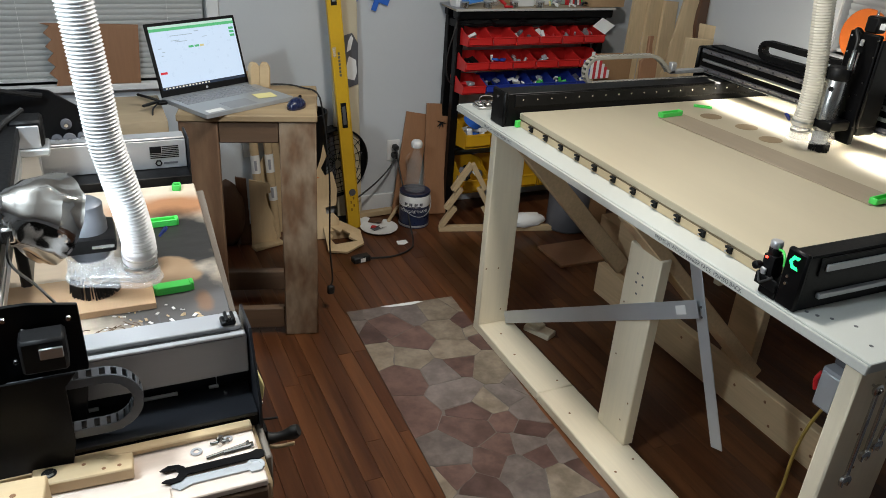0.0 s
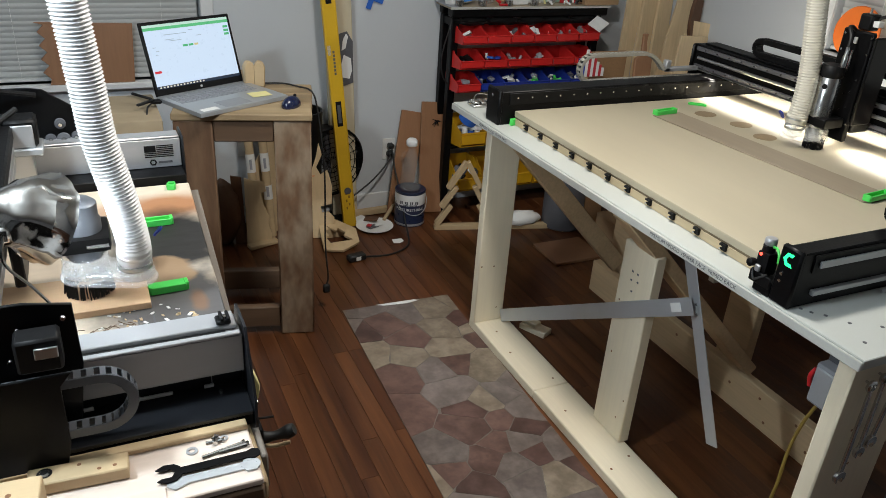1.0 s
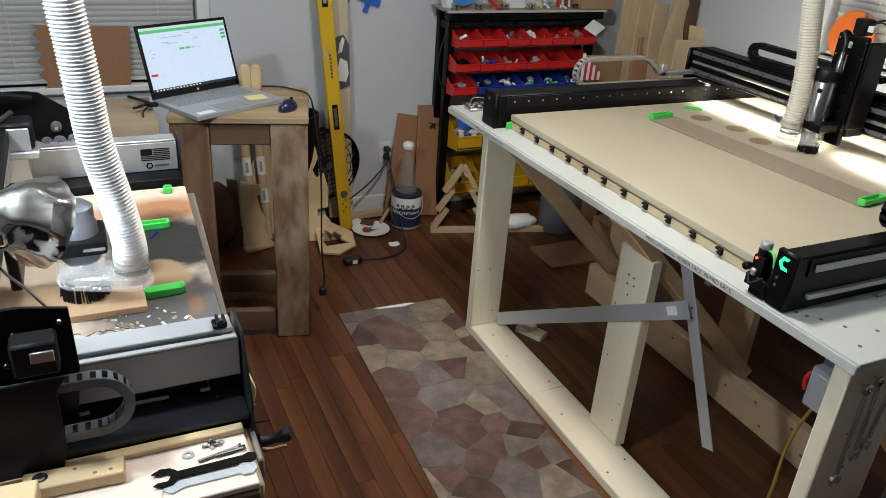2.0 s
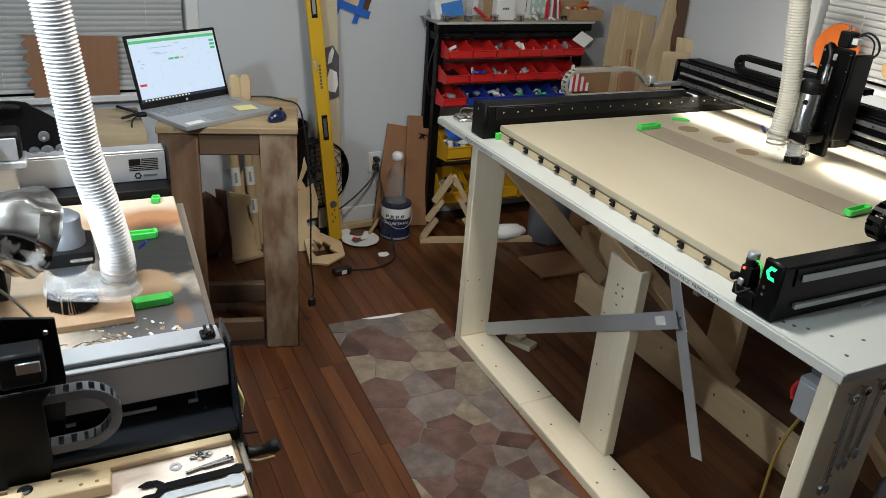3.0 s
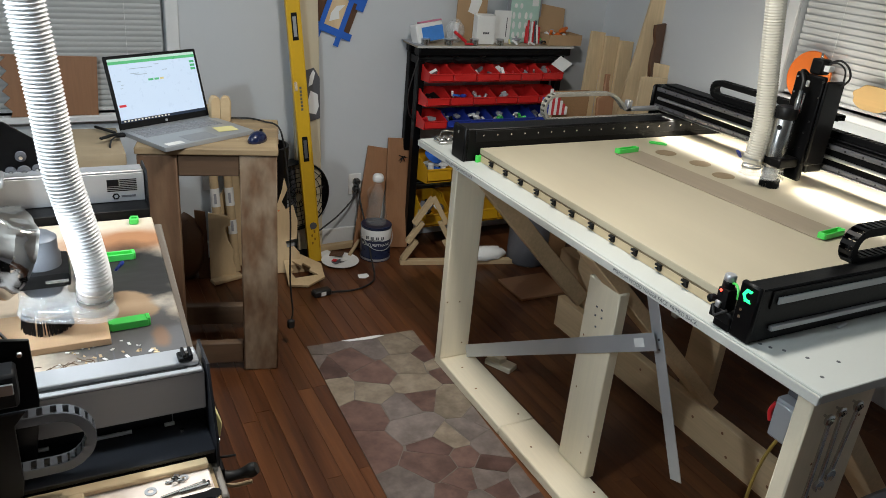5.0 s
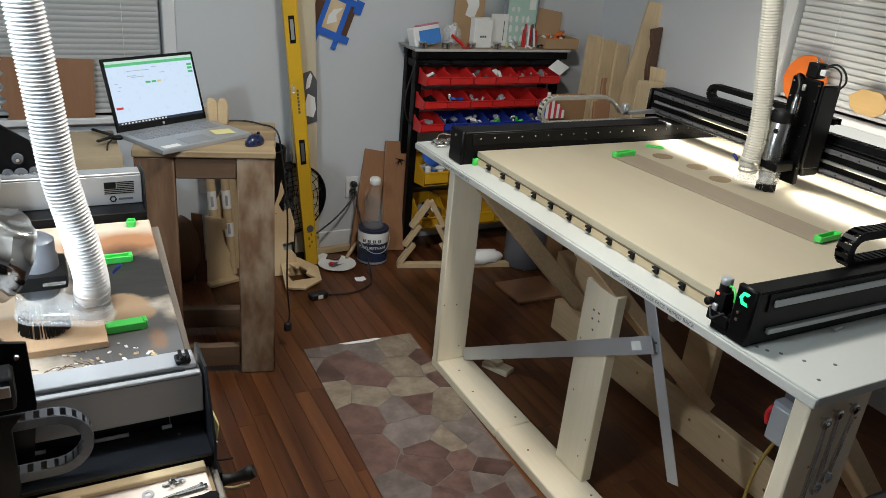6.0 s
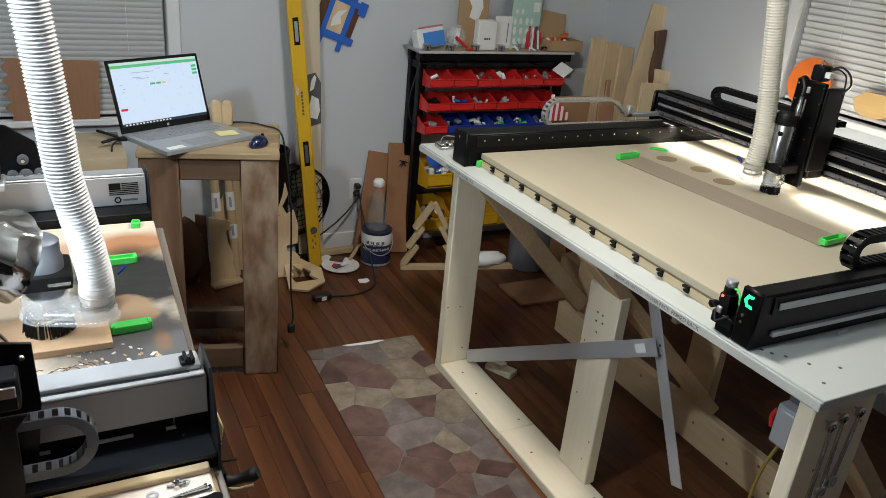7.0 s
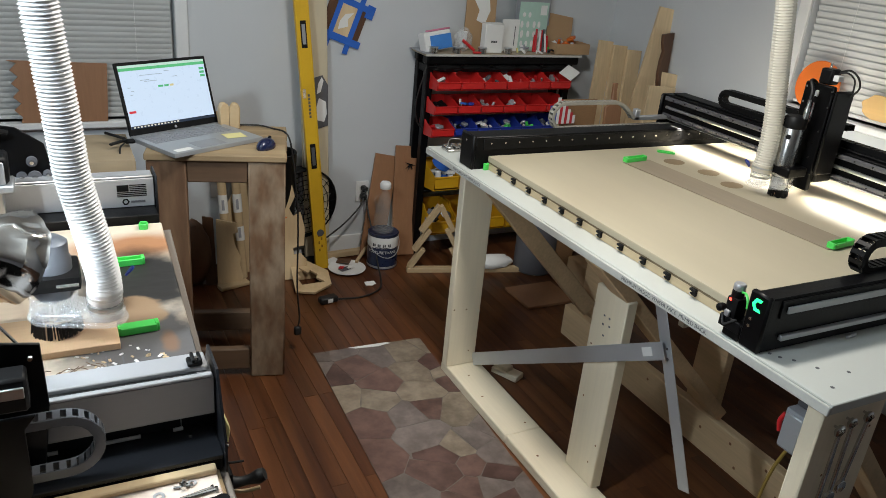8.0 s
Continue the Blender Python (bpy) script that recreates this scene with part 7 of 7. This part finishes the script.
# on the right window's sill
od = thing("orange_disc", (2.87, 2.21, 1.1), "round orange painted wooden disc on the sill", "disc")
part("disc", lathe([(0.10, 0), (0.103, 0.003), (0.103, 0.012), (0.10, 0.015)], 36, Matrix.Translation((2.885, 2.185, 1.208)) @ pose(0, 0, 0, 0, -82, 0)), ORANGE, od)
rw = thing("carved_wood_sign", (2.89, 1.88, 1.1), "pale wooden sign with wavy cut letters on the sill", "sign")
rim = [(0.085 * math.cos(a) * (1 + 0.06 * math.sin(7 * a)), 0.055 + 0.050 * math.sin(a) * (1 + 0.05 * math.cos(6 * a))) for a in [2 * math.pi * k / 40 for k in range(40)]]
SM = basis((2.895, 1.885, 1.125), (0, -1, 0), (0.08, 0, 1))
part("sign", prism(rim, 0.012, SM, 0.001), wood("sign_wood", (0.62, 0.40, 0.16), "y", 0.6, 0.1, 0.1), rw)
for k in range(8):
    part("print_bar", box(-0.062 + 0.016 * k, -0.052 + 0.016 * k, 0.035 + 0.005 * (k % 2), 0.070 - 0.004 * (k % 3), -0.0008, 0.0, 0, None, SM), BROWN, rw)
# ---- the stone-patterned runner ----
RUGM = Matrix.Translation((1.330, 2.640, 0)) @ pose(0, 0, 0, 0, 0, -2.05)
RW, RL = 0.482, 1.95
rug = tagged(new("floor_runner"), "vinyl floor runner printed with flagstones, curled at one end", "runner")
rug.matrix_world = RUGM
ORG[rug.name] = RUGM.inverted()
part("backing", box(-RW, 0, -RL, 0, 0.0005, 0.0030, 0.0, None, RUGM), material("runner_grout", (0.16, 0.14, 0.12), 0.6, grain=0.2, scale=120), rug)
STONES = [material("flagstone_" + n, c, 0.4, grain=0.3, scale=60, bump=0.25, stain=0.32, stain_scale=14, vary=0.3, second=s) for n, c, s in (
    ("tan", (0.205, 0.16, 0.115), (0.26, 0.21, 0.155)), ("mauve", (0.112, 0.062, 0.050), (0.148, 0.085, 0.069)),
    ("grey", (0.142, 0.112, 0.099), (0.18, 0.146, 0.129)), ("brown", (0.08, 0.043, 0.035), (0.108, 0.06, 0.05)))]
rr = random.Random(11)
seeds = []
while len(seeds) < 66:
    q = (rr.uniform(-RW - 0.03, 0.03), rr.uniform(-RL - 0.03, 0.03))
    lim = 0.062 if len(seeds) > 40 else 0.135
    for _ in range(300):
        if all(math.hypot(q[0] - s[0], (q[1] - s[1]) * 1.15) > lim for s in seeds):
            break
        q = (rr.uniform(-RW - 0.03, 0.03), rr.uniform(-RL - 0.03, 0.03))
    seeds.append(q)


def clip(poly, a, b, c):
    """The part of a convex outline where a*x + b*y <= c."""
    out = []
    for i, p in enumerate(poly):
        q = poly[(i + 1) % len(poly)]
        dp, dq = a * p[0] + b * p[1] - c, a * q[0] + b * q[1] - c
        if dp <= 0:
            out.append(p)
        if dp * dq < 0:
            s = dp / (dp - dq)
            out.append((p[0] + (q[0] - p[0]) * s, p[1] + (q[1] - p[1]) * s))
    return out


for i, s in enumerate(seeds):
    poly = [(-RW, -RL), (0, -RL), (0, 0), (-RW, 0)]
    big = i <= 40
    for j, o_ in enumerate(seeds):
        if i == j:
            continue
        dx, dy = o_[0] - s[0], o_[1] - s[1]
        L = math.hypot(dx, dy)
        if L > 0.5:
            continue
        wgt = 0.5 + (0.05 if big and j > 40 else -0.05 if (not big and j <= 40) else 0)
        mx, my = s[0] + dx * wgt, s[1] + dy * wgt
        poly = clip(poly, dx / L, dy / L, (mx * dx + my * dy) / L - 0.0016)
        if len(poly) < 3:
            break
    if len(poly) < 3:
        continue
    cx, cy = sum(p[0] for p in poly) / len(poly), sum(p[1] for p in poly) / len(poly)
    rough_ = []
    for k, p in enumerate(poly):
        q = poly[(k + 1) % len(poly)]
        n = max(1, int(math.hypot(q[0] - p[0], q[1] - p[1]) / 0.03))
        for t_ in range(n):
            x, y = p[0] + (q[0] - p[0]) * t_ / n, p[1] + (q[1] - p[1]) * t_ / n
            w = 0.0022 if t_ else 0.0
            x, y = x + rr.uniform(-w, w), y + rr.uniform(-w, w)
            d = math.hypot(cx - x, cy - y) or 1
            rough_.append((min(max(x, -RW), 0), min(max(y, -RL), 0)))
    col = rr.choice((0, 0, 2, 2, 1)) if big else rr.choice((1, 1, 3, 3, 2))
    try:
        part("flagstone", prism(rough_, 0.0011, RUGM @ Matrix.Translation((0, 0, 0.0031))), STONES[col], rug, soft=False)
    except ValueError:
        pass
# the curled end shows its white underside
part("curled_edge", prism([(-0.33, 0.0), (-0.16, 0.0), (-0.14, -0.010), (-0.20, -0.022), (-0.30, -0.014)], 0.0012, RUGM @ Matrix.Translation((0, 0, 0.0048))), PAPER, rug)

# ---- floor boards ----
fl = bpy.data.objects["floor"]
inv = ORG["floor"]
meshes = []
PW = 0.060
for L in (0.5, 0.7, 0.9, 1.15):
    b_ = box(-PW / 2 + 0.0006, PW / 2 - 0.0006, 0.0005, L - 0.0005, -0.0055, 0.0, 0)
    b_.edges.ensure_lookup_table()
    me = mesh_of(b_, "floor_board", FLOORW)
    meshes.append((L, me))
pr = random.Random(3)
rest = bmesh.new()
k = 0
x = 0.15
while x < XR:
    y = 0.75 - pr.uniform(0, 0.5)
    box(x - PW / 2 + 0.0006, x + PW / 2 - 0.0006, YN, y - 0.0005, -0.0055, 0, 0, rest)
    while y < YB:
        L, me = pr.choice(meshes)
        if y + L > YB:
            cut = YB - y
            box(x - PW / 2 + 0.0006, x + PW / 2 - 0.0006, y + 0.0005, y + cut - 0.0005, -0.0055, 0, 0, rest)
        else:
            ob = new("floor_board", me)
            ob.parent = fl
            ob.matrix_world = Matrix.Identity(4)
            ob.location = inv @ Vector((x, y, 0))
            k += 1
        y += L
    x += PW
x = 0.15
while x > XL + PW:
    x -= PW
    box(x - PW / 2 + 0.0006, x + PW / 2 - 0.0006, YN, YB, -0.0055, 0, 0, rest)
o_ = part("floor_board_rest", rest, FLOORW, fl, soft=False)
o_["kind"] = "stuff"
